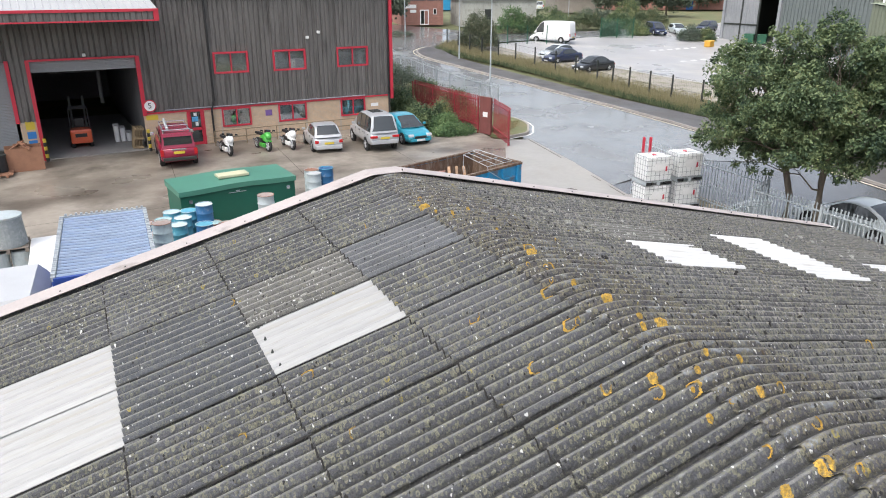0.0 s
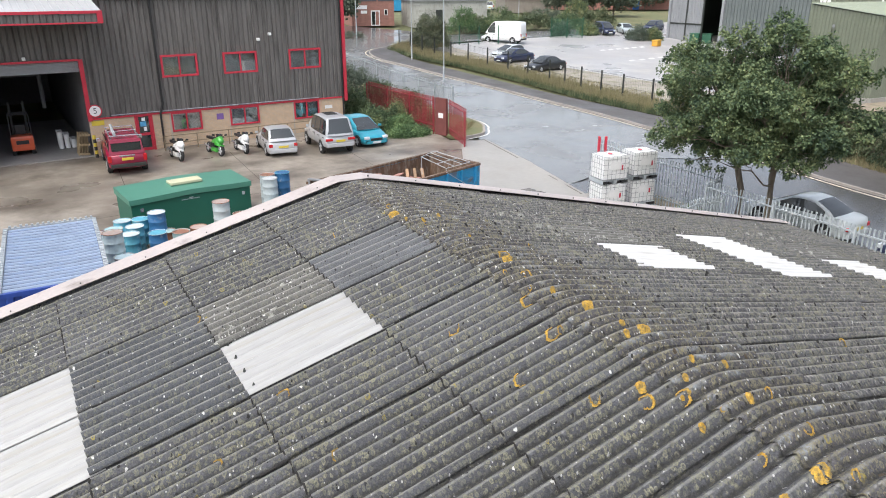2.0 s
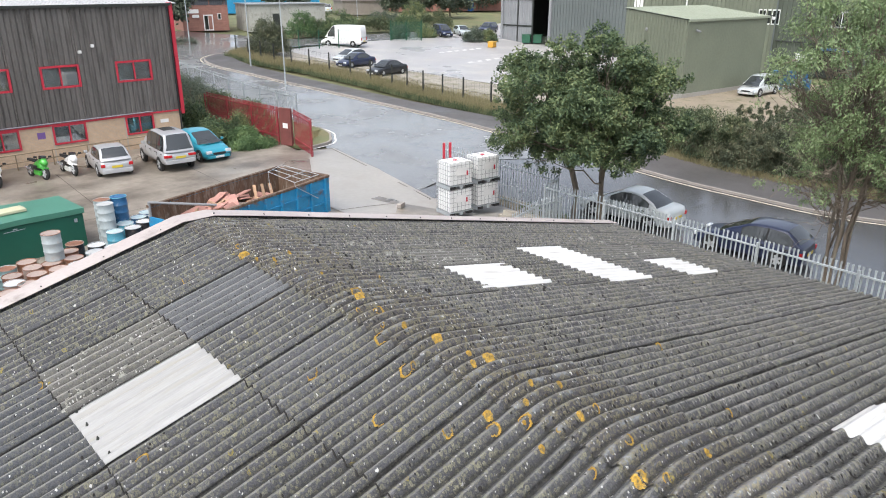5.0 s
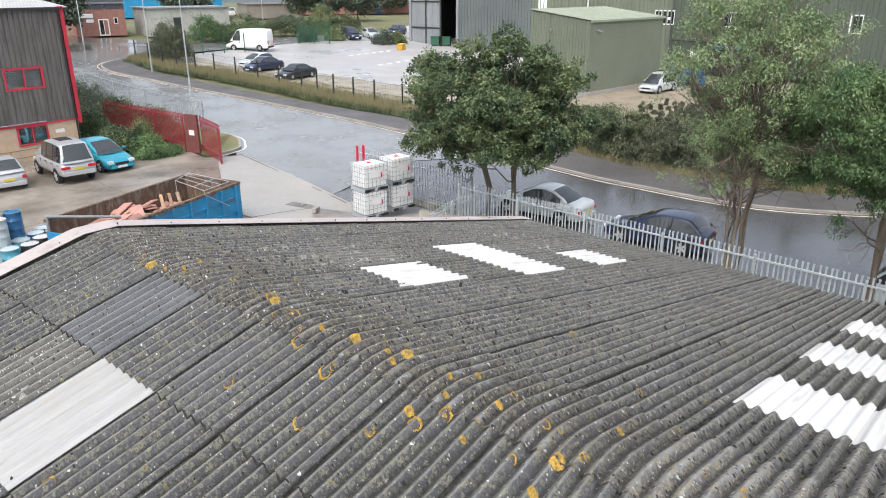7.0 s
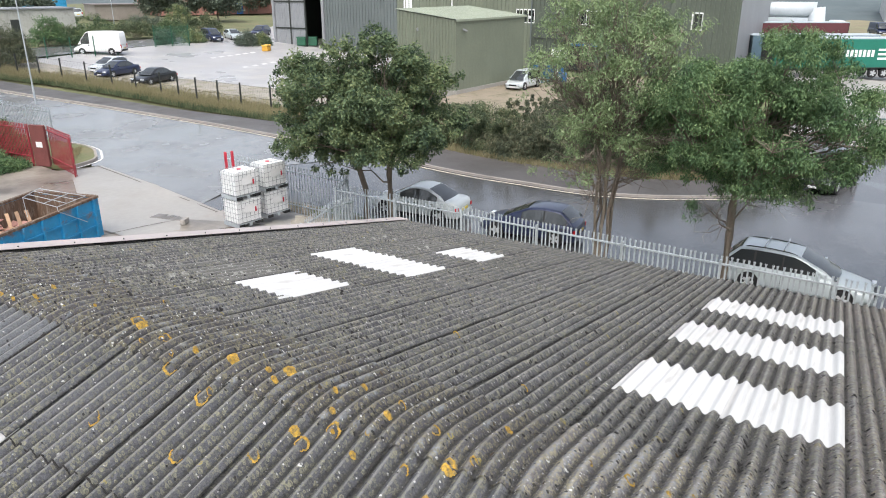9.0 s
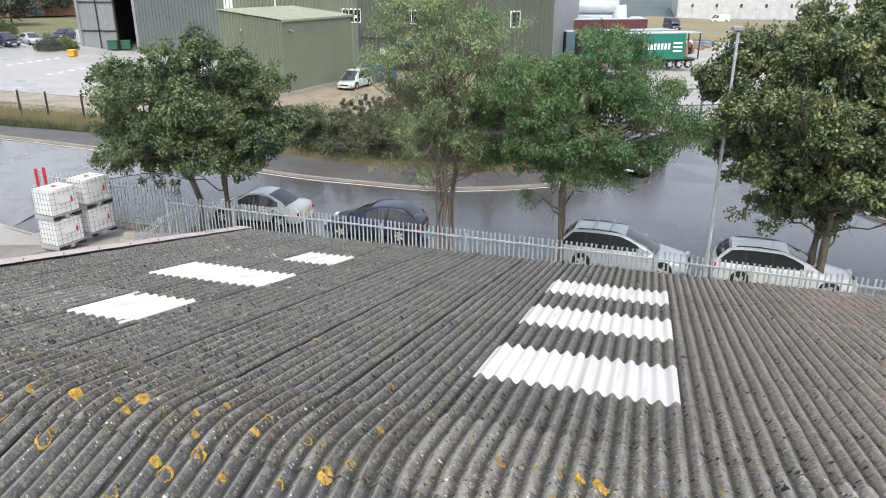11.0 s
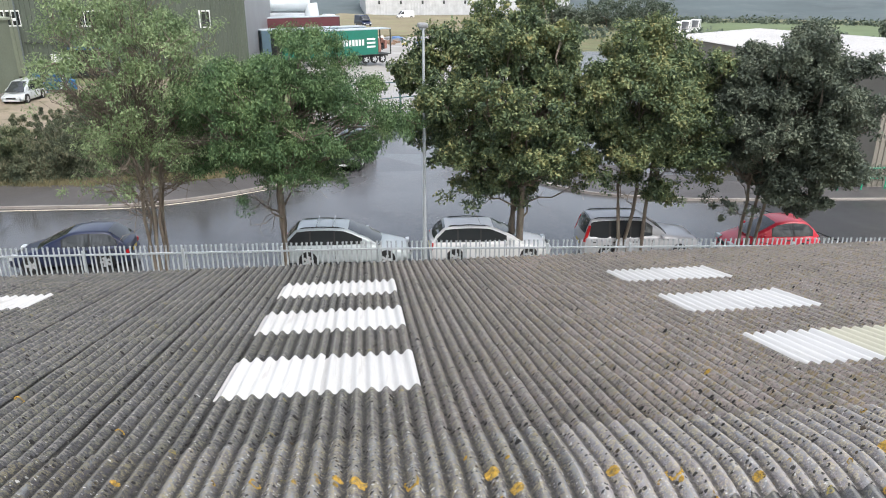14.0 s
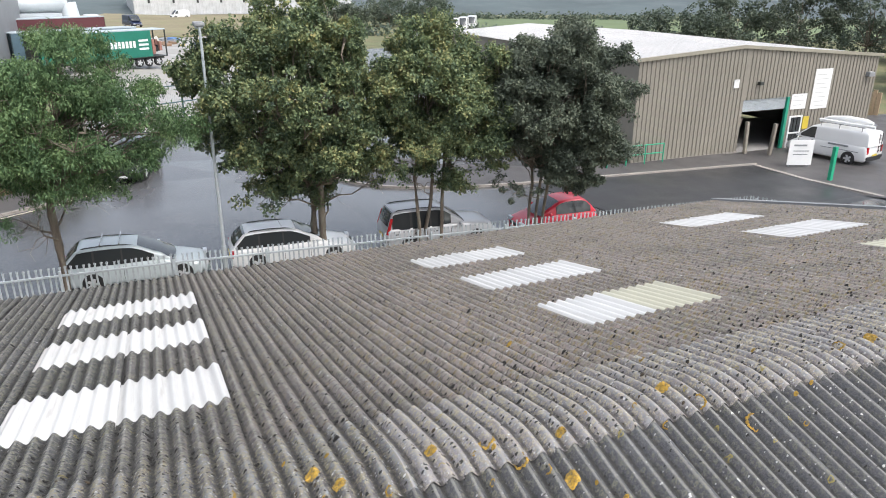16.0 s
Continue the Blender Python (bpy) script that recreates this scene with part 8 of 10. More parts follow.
def tree(x, y, stems, crown, leaf, label, boughs=24, clumps=24, per=60, size=0.15, slim=0.62, droop=0.3, seed=1, r_trunk=0.13, spread=(0.2, 0.4), pad=(0.34, 0.52), flat=0.62, reach=(0.55, 0.85), bare=0.0, name="tree", fork_at=0.62, z=None, twigs=5, bark=M_BARK, low=0, low_leaf=True, fan=1.1):
    """crown: centre x, y, z and radii; stems: foot offsets of the trunks. Boughs end in pads of leaf clumps."""
    rng = np.random.default_rng(seed)
    z0 = gz(x, y) + 0.05 if z is None else z
    t = thing(name, pose(x, y, z0), label, "tree")
    cx, cy, cz, rx, ry, rz = crown
    cx, cy, cz = cx - x, cy - y, cz - z0
    mean = (rx + ry + rz) / 3
    forks = [Vector((cx * 0.2 + sx * fan, cy * 0.2 + sy * fan, max(0.7, cz - rz * fork_at + rng.uniform(-0.2, 0.2)))) for sx, sy in stems]
    for (sx, sy), fork in zip(stems, forks):
        bm = bmesh.new()
        limb(bm, (sx, sy, -0.1), fork, r_trunk, r_trunk * 0.8, rng, 3, 0.035, 10)
        part("trunk", bm, bark, t, smooth=True)
    cs, sp = [], []
    for i in range(boughs):
        h = 1 - 2 * (i + 0.5) / boughs
        a = 2.39996 * i + rng.uniform(-0.5, 0.5)
        q = math.sqrt(1 - h * h)
        v = np.array([q * math.cos(a), q * math.sin(a), h])
        r = rng.uniform(*reach)
        c0 = np.array([cx + v[0] * rx * r, cy + v[1] * ry * r, cz + v[2] * rz * r])
        rb = mean * rng.uniform(*pad)
        mine = []
        for _ in range(int(clumps * rng.uniform(0.6, 1.3))):
            w = rng.normal(size=3)
            w /= np.linalg.norm(w)
            w = w * rng.random() ** 0.4 * rb
            w[2] = w[2] * flat - droop * 0.25 * (w[0] ** 2 + w[1] ** 2) / max(rb, 0.1)
            mine.append(c0 + w)
        leafy = bare <= 0 or rng.random() > bare or h > 0.2
        if leafy:
            cs += mine
            sp += list(rng.uniform(spread[0], spread[1], len(mine)))
        # the bough and its twigs
        fork = min(forks, key=lambda f: (Vector(c0) - f).length + rng.uniform(0, 0.8))
        bm = bmesh.new()
        up_ = Vector((0, 0, 0.35 * rz * max(0.0, v[2])))
        pts = limb(bm, fork + Vector((0, 0, -0.15 * rng.random())), c0, r_trunk * rng.uniform(0.36, 0.5), 0.014, rng, 4, 0.14, 6)
        for _ in range(twigs if leafy else twigs * 2):
            tip = mine[int(rng.integers(len(mine)))]
            start = pts[int(rng.integers(2, len(pts)))]
            limb(bm, start, tip, 0.016, 0.005, rng, 2, 0.2, 4)
        part("branch", bm, bark, t, smooth=True)
    # low side shoots on the stems, leafy or bare
    for i in range(low):
        (sx, sy), fork = stems[i % len(stems)], forks[i % len(stems)]
        a = 2.4 * i + rng.uniform(-0.4, 0.4)
        f = rng.uniform(0.45, 0.95)
        start = Vector((sx, sy, 0)).lerp(fork, f)
        reach_ = rng.uniform(0.35, 0.75)
        tip = start + Vector((math.cos(a) * rx * reach_, math.sin(a) * ry * reach_, rng.uniform(0.4, 0.9) * rz * 0.5))
        bm = bmesh.new()
        pts = limb(bm, start, tip, r_trunk * 0.3, 0.008, rng, 4, 0.12, 6)
        for _ in range(9):
            s0 = pts[int(rng.integers(2, len(pts)))]
            w = Vector(rng.normal(size=3)) * 0.5
            limb(bm, s0, s0 + (tip - start).normalized() * 0.5 + w, 0.013, 0.004, rng, 2, 0.2, 4)
        part("branch", bm, bark, t, smooth=True)
        for _ in range(9 if low_leaf else 2):
            w = rng.normal(size=3) * np.array([0.5, 0.5, 0.22])
            cs.append(np.array(tip) + w)
            sp.append(rng.uniform(spread[0], spread[1]))
    ob = new("crown", leaves_mesh("crown", cs, sp, per, size, rng, slim, droop))
    ob.data.materials.append(leaf)
    ob.parent = t
    tagged(ob, kind="stuff")
    return t


tree(24.4, 17.2, [(0.25, 0.8), (-0.1, -0.75)], (23.9, 17.3, 4.7, 3.4, 3.7, 2.75), LEAF_GREEN, "broad maple in leaf beside the palisade fence", boughs=64, clumps=30, per=72, size=0.115, seed=3, r_trunk=0.14, spread=(0.15, 0.32), pad=(0.19, 0.34), reach=(0.45, 0.97), low=4)
tree(24.9, 7.6, [(0.10, 0.05), (-0.09, -0.04), (0.02, -0.12), (0.05, 0.14), (-0.06, 0.11), (0.12, -0.1), (0.0, 0.01)], (24.2, 7.2, 6.4, 2.0, 2.8, 3.5), LEAF_WILLOW, "thin olive-leaved tree with bare brown lower twigs", boughs=70, clumps=13, per=58, size=0.11, slim=0.34, droop=0.6, seed=8, r_trunk=0.062, pad=(0.20, 0.36), reach=(0.45, 1.05), bare=0.5, fork_at=0.62, twigs=9, bark=M_BARK, low=40, low_leaf=False, fan=3.6)
tree(24.9, 3.3, [(0, 0)], (24.1, 2.9, 5.6, 2.3, 3.8, 2.5), LEAF_CHERRY, "spreading cherry tree with long drooping leaves", boughs=64, clumps=22, per=100, size=0.105, slim=0.36, droop=0.9, seed=5, r_trunk=0.15, pad=(0.20, 0.34), reach=(0.3, 1.06), flat=0.45, fork_at=0.9, bare=0.08, twigs=7, bark=M_BARK, low=6, low_leaf=False)
tree(25.8, -5.3, [(0.1, 0.12), (-0.1, -0.15)], (25.5, -4.85, 5.5, 2.5, 3.8, 3.85), LEAF_YELLOW, "large maple turning yellow beside the road", boughs=96, clumps=30, per=66, size=0.118, seed=11, r_trunk=0.15, spread=(0.15, 0.32), pad=(0.19, 0.31), reach=(0.45, 0.97), fork_at=0.8, low=6, bark=M_BARK)
tree(25.2, -9.6, [(0.1, 0.55), (0, 0.1), (0, -0.4)], (24.6, -9.9, 5.2, 2.0, 2.75, 3.1), LEAF_YELLOW, "slender-stemmed maple tinged with yellow", boughs=74, clumps=28, per=70, size=0.115, seed=14, r_trunk=0.075, spread=(0.15, 0.32), pad=(0.20, 0.34), reach=(0.45, 0.97), low=4, bark=M_BARK)
tree(24.7, -13.9, [(0.05, 0.35), (0, -0.05), (-0.05, -0.3)], (23.7, -14.5, 5.05, 2.1, 2.8, 3.15), LEAF_DARK, "dense dark-leaved tree beside the fence", boughs=80, clumps=30, per=72, size=0.11, seed=17, r_trunk=0.07, spread=(0.15, 0.30), pad=(0.19, 0.33), reach=(0.45, 1.05), fork_at=0.85, low=2)


def scrub(x, y, rx, ry, rz, leaf, label, clumps=60, per=60, size=0.14, seed=1, slim=0.4, droop=0.4, spread=(0.3, 0.6), name="bush", up_=0.0, shoots=0):
    rng = np.random.default_rng(seed)
    z0 = gz(x, y)
    cs, sp = [], []
    for _ in range(clumps):
        a, r = rng.uniform(0, 6.283), rng.random() ** 0.5
        px, py = rx * r * math.cos(a), ry * r * math.sin(a)
        cs.append((px, py, gz(x + px, y + py) - z0 + up_ + rz * (1 - r * r) ** 0.5 * rng.uniform(0.35, 1.0)))
        sp.append(rng.uniform(*spread))
    t = thing(name, pose(x, y, z0), label, "bush")
    bm = bmesh.new()
    # long arching shoots that stand out of the thicket
    for _ in range(shoots):
        a, r = rng.uniform(0, 6.283), rng.uniform(0.2, 0.7)
        foot = Vector((rx * r * math.cos(a), ry * r * math.sin(a), rz * 0.3))
        tip = foot + Vector((math.cos(a) * rx * rng.uniform(0.4, 0.8), math.sin(a) * ry * rng.uniform(0.4, 0.8), rz * rng.uniform(0.15, 0.6)))
        pts = limb(bm, foot, tip, 0.022, 0.006, rng, 4, 0.10, 4)
        end = tip + (tip - foot) * 0.22 + Vector((0, 0, -0.35))
        limb(bm, tip, end, 0.006, 0.003, rng, 1, 0.05, 4)
        for p in pts[2:] + [end]:
            for _ in range(2):
                cs.append(tuple(p + Vector(rng.normal(size=3)) * 0.12))
                sp.append(rng.uniform(0.10, 0.22))
    ob = new("foliage", leaves_mesh("foliage", cs, sp, per, size, rng, slim, droop))
    ob.data.materials.append(leaf)
    ob.parent = t
    tagged(ob, kind="stuff")
    for c in cs[:14]:
        limb(bm, (c[0] * 0.3, c[1] * 0.3, -0.05), c, 0.03, 0.008, rng, 2, 0.2, 5)
    tagged(part("thicket", bm, M_BARK, t), kind="stuff")


# scrub bank behind the footpath
for i, (x, y, rx, ry, rz) in enumerate(((41.5, 20.8, 2.6, 3.2, 2.6), (42.5, 15.5, 3.2, 3.4, 3.3), (43.2, 10.5, 3.2, 3.4, 3.6), (44.8, 6.6, 2.6, 2.6, 3.2), (46.5, 14.0, 3.4, 4.2, 3.9), (40.2, 18.0, 1.5, 2.2, 1.7), (40.8, 12.6, 1.4, 2.6, 1.9), (41.8, 7.4, 1.3, 2.2, 1.8), (40.4, 15.0, 1.3, 1.6, 2.1))):
    scrub(x, y, rx, ry, rz, LEAF_SCRUB if i % 3 else LEAF_BRAMBLE, "straggling olive scrub on the bank above the footpath", 210, 90, 0.19, 30 + i, 0.25, 0.8, shoots=26)
# growth round the red fence and the unit's corner
for i, (x, y, rx, ry, rz, lf) in enumerate(((20.4, 42.8, 0.9, 1.5, 1.2, LEAF_GREEN), (20.3, 46.2, 1.1, 2.0, 1.9, LEAF_GREEN), (21.2, 40.6, 0.7, 1.0, 0.85, LEAF_CHERRY), (20.9, 38.9, 1.2, 0.6, 0.35, LEAF_CHERRY), (23.8, 44.5, 1.0, 2.2, 1.8, LEAF_GREEN),
                                            (23.9, 49.0, 1.2, 2.6, 2.0, LEAF_GREEN), (21.6, 42.0, 0.45, 0.5, 1.5, LEAF_YELLOW), (24.6, 55.0, 1.6, 4.0, 2.2, LEAF_FAR), (25.5, 62.5, 1.6, 4.0, 2.0, LEAF_FAR))):
    scrub(x, y, rx, ry, rz, lf, "unkempt shrub growing along the red fence", 110, 80, 0.13, 50 + i, 0.5, 0.2)
scrub(42.8, 75.0, 2.3, 2.1, 4.3, LEAF_SCRUB, "bushy young tree inside the mesh fence corner", 300, 60, 0.15, 70, 0.45, 0.2)
for i, (x, y, rx, ry, rz) in enumerate(((57.0, 88.6, 3.0, 1.2, 2.4), (62.5, 88.9, 3.2, 1.2, 2.0), (68.5, 89.3, 3.4, 1.2, 2.6), (75.0, 89.5, 3.4, 1.2, 2.2), (81.5, 89.6, 3.4, 1.3, 2.8))):
    scrub(x, y, rx, ry, rz, LEAF_GREEN if i % 2 else LEAF_BRAMBLE, "length of dark hedge beside the far road", 110, 60, 0.19, 170 + i, 0.5, 0.2, (0.35, 0.65), "hedge")
scrub(38.2, 86.9, 1.5, 0.8, 0.8, LEAF_FAR, "low dark shrub at the road bend", 50, 50, 0.12, 71)
for i, (x, y, rx, ry, rz, lf) in enumerate(((54.5, 86.8, 2.4, 1.4, 3.6, LEAF_CHERRY), (58.2, 86.0, 1.6, 1.2, 2.2, LEAF_GREEN), (66.5, 95.0, 4.5, 1.6, 2.6, LEAF_GREEN), (73.5, 93.5, 4.5, 1.6, 2.4, LEAF_FAR), (72.0, 81.3, 1.5, 1.2, 1.6, LEAF_YELLOW),
                                            (75.4, 74.9, 1.5, 1.2, 2.0, LEAF_FAR), (77.6, 74.0, 1.1, 0.9, 1.5, LEAF_YELLOW), (67.6, 82.0, 1.6, 0.9, 1.8, LEAF_FAR), (83.0, 97.0, 2.2, 2.0, 4.2, LEAF_YELLOW))):
    scrub(x, y, rx, ry, rz, lf, "rounded shrub at the car park's edge", 80, 55, 0.2, 80 + i, 0.5, 0.2, (0.35, 0.7))


def grass_strip(name, line, width, h, n, leaf, label, seed):
    """Tufts of long blades along a line."""
    rng = np.random.default_rng(seed)
    seg = [(Vector(a), Vector(b)) for a, b in zip(line[:-1], line[1:])]
    lens = np.array([(b - a).length for a, b in seg])
    pick = rng.choice(len(seg), n, p=lens / lens.sum())
    v, f = [], []
    for i in pick:
        a, b = seg[i]
        t = rng.random()
        p = a.lerp(b, t)
        d = (b - a).normalized()
        o = rng.uniform(-width, width)
        px, py = p.x - d.y * o, p.y + d.x * o
        z = gz(px, py) - 0.02
        for _ in range(5):
            ang, hh = rng.uniform(0, 6.283), h * rng.uniform(0.5, 1.2)
            lx, ly = rng.normal(size=2) * 0.25 * hh
            w = 0.022
            k = len(v)
            qx, qy = px + rng.normal() * 0.1, py + rng.normal() * 0.1
            v += [(qx - w * math.cos(ang), qy - w * math.sin(ang), z), (qx + w * math.cos(ang), qy + w * math.sin(ang), z), (qx + lx, qy + ly, z + hh)]
            f.append((k, k + 1, k + 2))
    me = bpy.data.meshes.new(name)
    me.from_pydata(v, [], f)
    me.materials.append(leaf)
    ob = new(name, me)
    tagged(ob, label, "grass", kind="stuff")


grass_strip("long_grass", FENCE_LINE, 1.3, 0.75, 11000, LEAF_DRY, "long dry grass along the mesh fence", 4)
grass_strip("long_grass", [(x - 0.9, y) for x, y in FENCE_LINE[1:]], 0.9, 0.45, 6000, LEAF_BRAMBLE, "low green weeds below the mesh fence", 14)
grass_strip("long_grass", [(x + 2.5, y) for x, y in FENCE_LINE[2:8]], 2.4, 0.22, 2500, LEAF_DRY, "short dry weeds on the gravel", 15)
grass_strip("long_grass", [(39.2, 22), (39.0, 15), (39.3, 9.5), (41, 7)], 0.7, 0.45, 1600, LEAF_DRY, "long dry grass above the footpath", 5)
grass_strip("long_grass", [(19.6, 39.6), (21.6, 38.6)], 0.5, 0.35, 500, LEAF_CHERRY, "weeds at the gate post", 6)
grass_strip("long_grass", [(22.9, 38.0), (24.4, 38.6), (26.0, 40.5)], 0.5, 0.3, 300, LEAF_DRY, "weeds outside the red gate", 7)
grass_strip("long_grass", [(24.7, 21.0), (24.9, 18.0), (24.4, 5), (23.6, -8), (22.8, -22)], 0.5, 0.3, 1500, LEAF_CHERRY, "weeds under the street trees", 8)

# far woods
for i, (x, y, rx, ry, rz, h) in enumerate(((88, 108, 4, 4, 5.5, 8), (93, 106, 4, 4, 5.0, 7.5), (98, 104, 4, 4, 4.5, 7), (40.2, 95, 3.2, 3.2, 4.5, 8), (31, 100, 5, 5, 6, 9), (64, 106, 4, 3, 4, 6), (120, 118, 8, 5, 6, 9),
                                           (172, -58, 9, 7, 6, 7), (176, -70, 8, 7, 5.5, 6.5), (168, -48, 5, 6, 4, 5), (88, -72, 6, 6, 6, 6), (84, -80, 6, 6, 8, 8), (79, -88, 7, 7, 10, 10), (73, -95, 7, 7, 11, 11), (66, -100, 8, 8, 11, 11), (58, -98, 8, 8, 10, 10), (52, -80, 6, 6, 8, 8), (46, -72, 5, 5, 8, 8))):
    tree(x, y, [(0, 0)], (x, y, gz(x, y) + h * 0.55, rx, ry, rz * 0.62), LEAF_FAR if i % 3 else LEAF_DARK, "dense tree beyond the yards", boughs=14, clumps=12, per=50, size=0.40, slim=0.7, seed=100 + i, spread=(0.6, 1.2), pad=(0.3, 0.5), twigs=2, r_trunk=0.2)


def hills():
    """The valley's far side: wooded slopes, with a hedged field below."""
    # the haze over the far hill is put into its blue-grey colour
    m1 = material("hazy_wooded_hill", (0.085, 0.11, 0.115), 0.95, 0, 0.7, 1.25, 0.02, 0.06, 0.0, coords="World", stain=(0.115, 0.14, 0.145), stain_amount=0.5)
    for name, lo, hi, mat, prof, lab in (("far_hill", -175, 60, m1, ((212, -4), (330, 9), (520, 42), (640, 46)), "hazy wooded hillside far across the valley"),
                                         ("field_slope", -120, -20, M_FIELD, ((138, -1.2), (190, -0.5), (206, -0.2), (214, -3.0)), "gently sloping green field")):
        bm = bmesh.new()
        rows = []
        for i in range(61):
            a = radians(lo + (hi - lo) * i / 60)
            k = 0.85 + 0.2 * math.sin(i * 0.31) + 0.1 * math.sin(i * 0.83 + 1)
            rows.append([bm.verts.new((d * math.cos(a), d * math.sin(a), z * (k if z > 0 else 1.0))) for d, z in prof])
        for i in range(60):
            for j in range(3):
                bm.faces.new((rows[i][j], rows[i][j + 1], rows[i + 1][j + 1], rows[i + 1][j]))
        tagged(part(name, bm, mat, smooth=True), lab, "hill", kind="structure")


hills()
rng_h = np.random.default_rng(77)
cs = []
for i in range(900):
    a = radians(rng_h.uniform(-75, -15))
    d = rng_h.choice([150, 205, 209, 213]) + rng_h.uniform(-3, 3)
    cs.append((d * math.cos(a), d * math.sin(a), -0.8 + rng_h.uniform(0.0, 1.3)))
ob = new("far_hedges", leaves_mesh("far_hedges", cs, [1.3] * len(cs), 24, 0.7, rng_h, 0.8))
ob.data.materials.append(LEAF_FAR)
tagged(ob, "hedges and copses across the far fields", "hedge", kind="stuff")


# ---- far buildings ----
def plain_unit(name, a, b, depth, h, wall, roof, label, z=None, pitch=0.0, ribs=0.3):
    """A simple building whose front runs from a to b, its depth beyond."""
    m, L = along(a, b, gz(*a) if z is None else z)
    u = thing(name, m, label, "building", kind="structure")
    bm = profiled(L, h, ribs, ribs * 0.2, 0.03)
    part("front_wall", bm, wall, u)
    part("side_wall", boxes((0, 0.15, 0.03, depth, 0, h), (L - 0.15, L, 0.03, depth, 0, h), (0.15, L - 0.15, depth - 0.15, depth, 0, h)), wall, u)
    bm = bmesh.new()
    prism(bm, [(-0.2, 0), (L + 0.2, 0), (L + 0.2, 0.15), (-0.2, 0.15)], -0.25, depth + 0.2, Matrix.Translation((0, 0, h)))
    if pitch:
        for v in bm.verts:
            v.co.z += pitch * (1 - abs(v.co.y - depth / 2) / (depth / 2))
    part("roof", bm, roof, u)
    return u, L


def far_buildings():
    # brick office with grey upper cladding, white doors
    u, L = plain_unit("brick_office", (43.6, 99.3), (49.6, 97.8), 12, 4.1, M_REDBRICK, M_GREY_CLAD, "brick office with grey upper cladding and white double doors", 2.95, ribs=2.0)
    bm = profiled(L, 5.0, 0.3, 0.06, 0.04)
    bmesh.ops.transform(bm, matrix=pose(0, -0.03, 3.4), verts=bm.verts)
    part("upper_cladding", bm, material("slate_cladding", (0.09, 0.095, 0.11), 0.5), u)
    window("door", u, 2.75, 4.05, 0.05, 2.15, M_WHITE, 2, bar=0.14)
    window("window", u, 4.7, 5.2, 1.5, 2.3, M_WHITE, 1, bar=0.07)
    part("notice_board", boxes((0.1, 2.2, -0.1, -0.06, 2.35, 2.85), (1.3, 2.2, -0.1, -0.06, 1.75, 2.15)), M_WHITE, u)
    # pale rendered flat-roofed block
    u, L = plain_unit("rendered_block", (51.5, 95.5), (62.5, 92.9), 7, 3.6, material("pale_render", (0.42, 0.42, 0.38), 0.8, 0, 0.75, 1.1, 0.5, 6, 0.1, stain=(0.25, 0.25, 0.22), stain_amount=0.4), M_GREY_CLAD, "stained pale rendered flat-roofed store", 2.75, ribs=3.0)
    part("doorway", boxes((3.4, 4.4, -0.06, 0.0, 0, 2.4)), M_STEEL_DARK, u)
    # bright blue unit behind
    plain_unit("blue_unit", (64, 143.5), (88, 133), 20, 6.0, material("bright_blue_cladding", (0.02, 0.25, 0.46), 0.5), M_GREY_CLAD, "bright blue clad industrial unit", 3.4)
    # low shed with a dark roof
    plain_unit("block_shed", (84.0, 119.0), (91.5, 116.0), 8, 2.6, material("grey_block", (0.27, 0.24, 0.21), 0.85, 0, 0.8, 1.1, 1, 8, 0.1), material("brown_roof", (0.19, 0.16, 0.15), 0.7), "low grey block shed with a brown roof", 3.4, 1.0)
    # large brick unit
    u, L = plain_unit("brick_unit", (104, 127), (138, 110), 20, 9.0, M_REDBRICK, M_GREY_CLAD, "large red brick industrial unit", 3.4, ribs=3.0)
    part("door", boxes((16.0, 17.4, -0.08, 0.0, 0, 2.8)), paint("blue_door", (0.03, 0.13, 0.4)), u, "blue steel door")
    part("sign", boxes((14.6, 15.8, -0.08, 0.0, 3.4, 4.2)), M_WHITE, u)
    # long white building past the lorry yard
    u, L = plain_unit("white_unit", (240, -2), (246, -70), 20, 7.5, material("off_white_cladding", (0.54, 0.54, 0.54), 0.5), M_GREY_CLAD, "long off-white industrial unit with small lamps", -0.5, ribs=1.0)
    for i in range(8):
        part("wall_lamp", boxes((4 + i * 7, 4.6 + i * 7, -0.2, 0, 3.4, 4.4)), M_STEEL_DARK, u)


far_buildings()


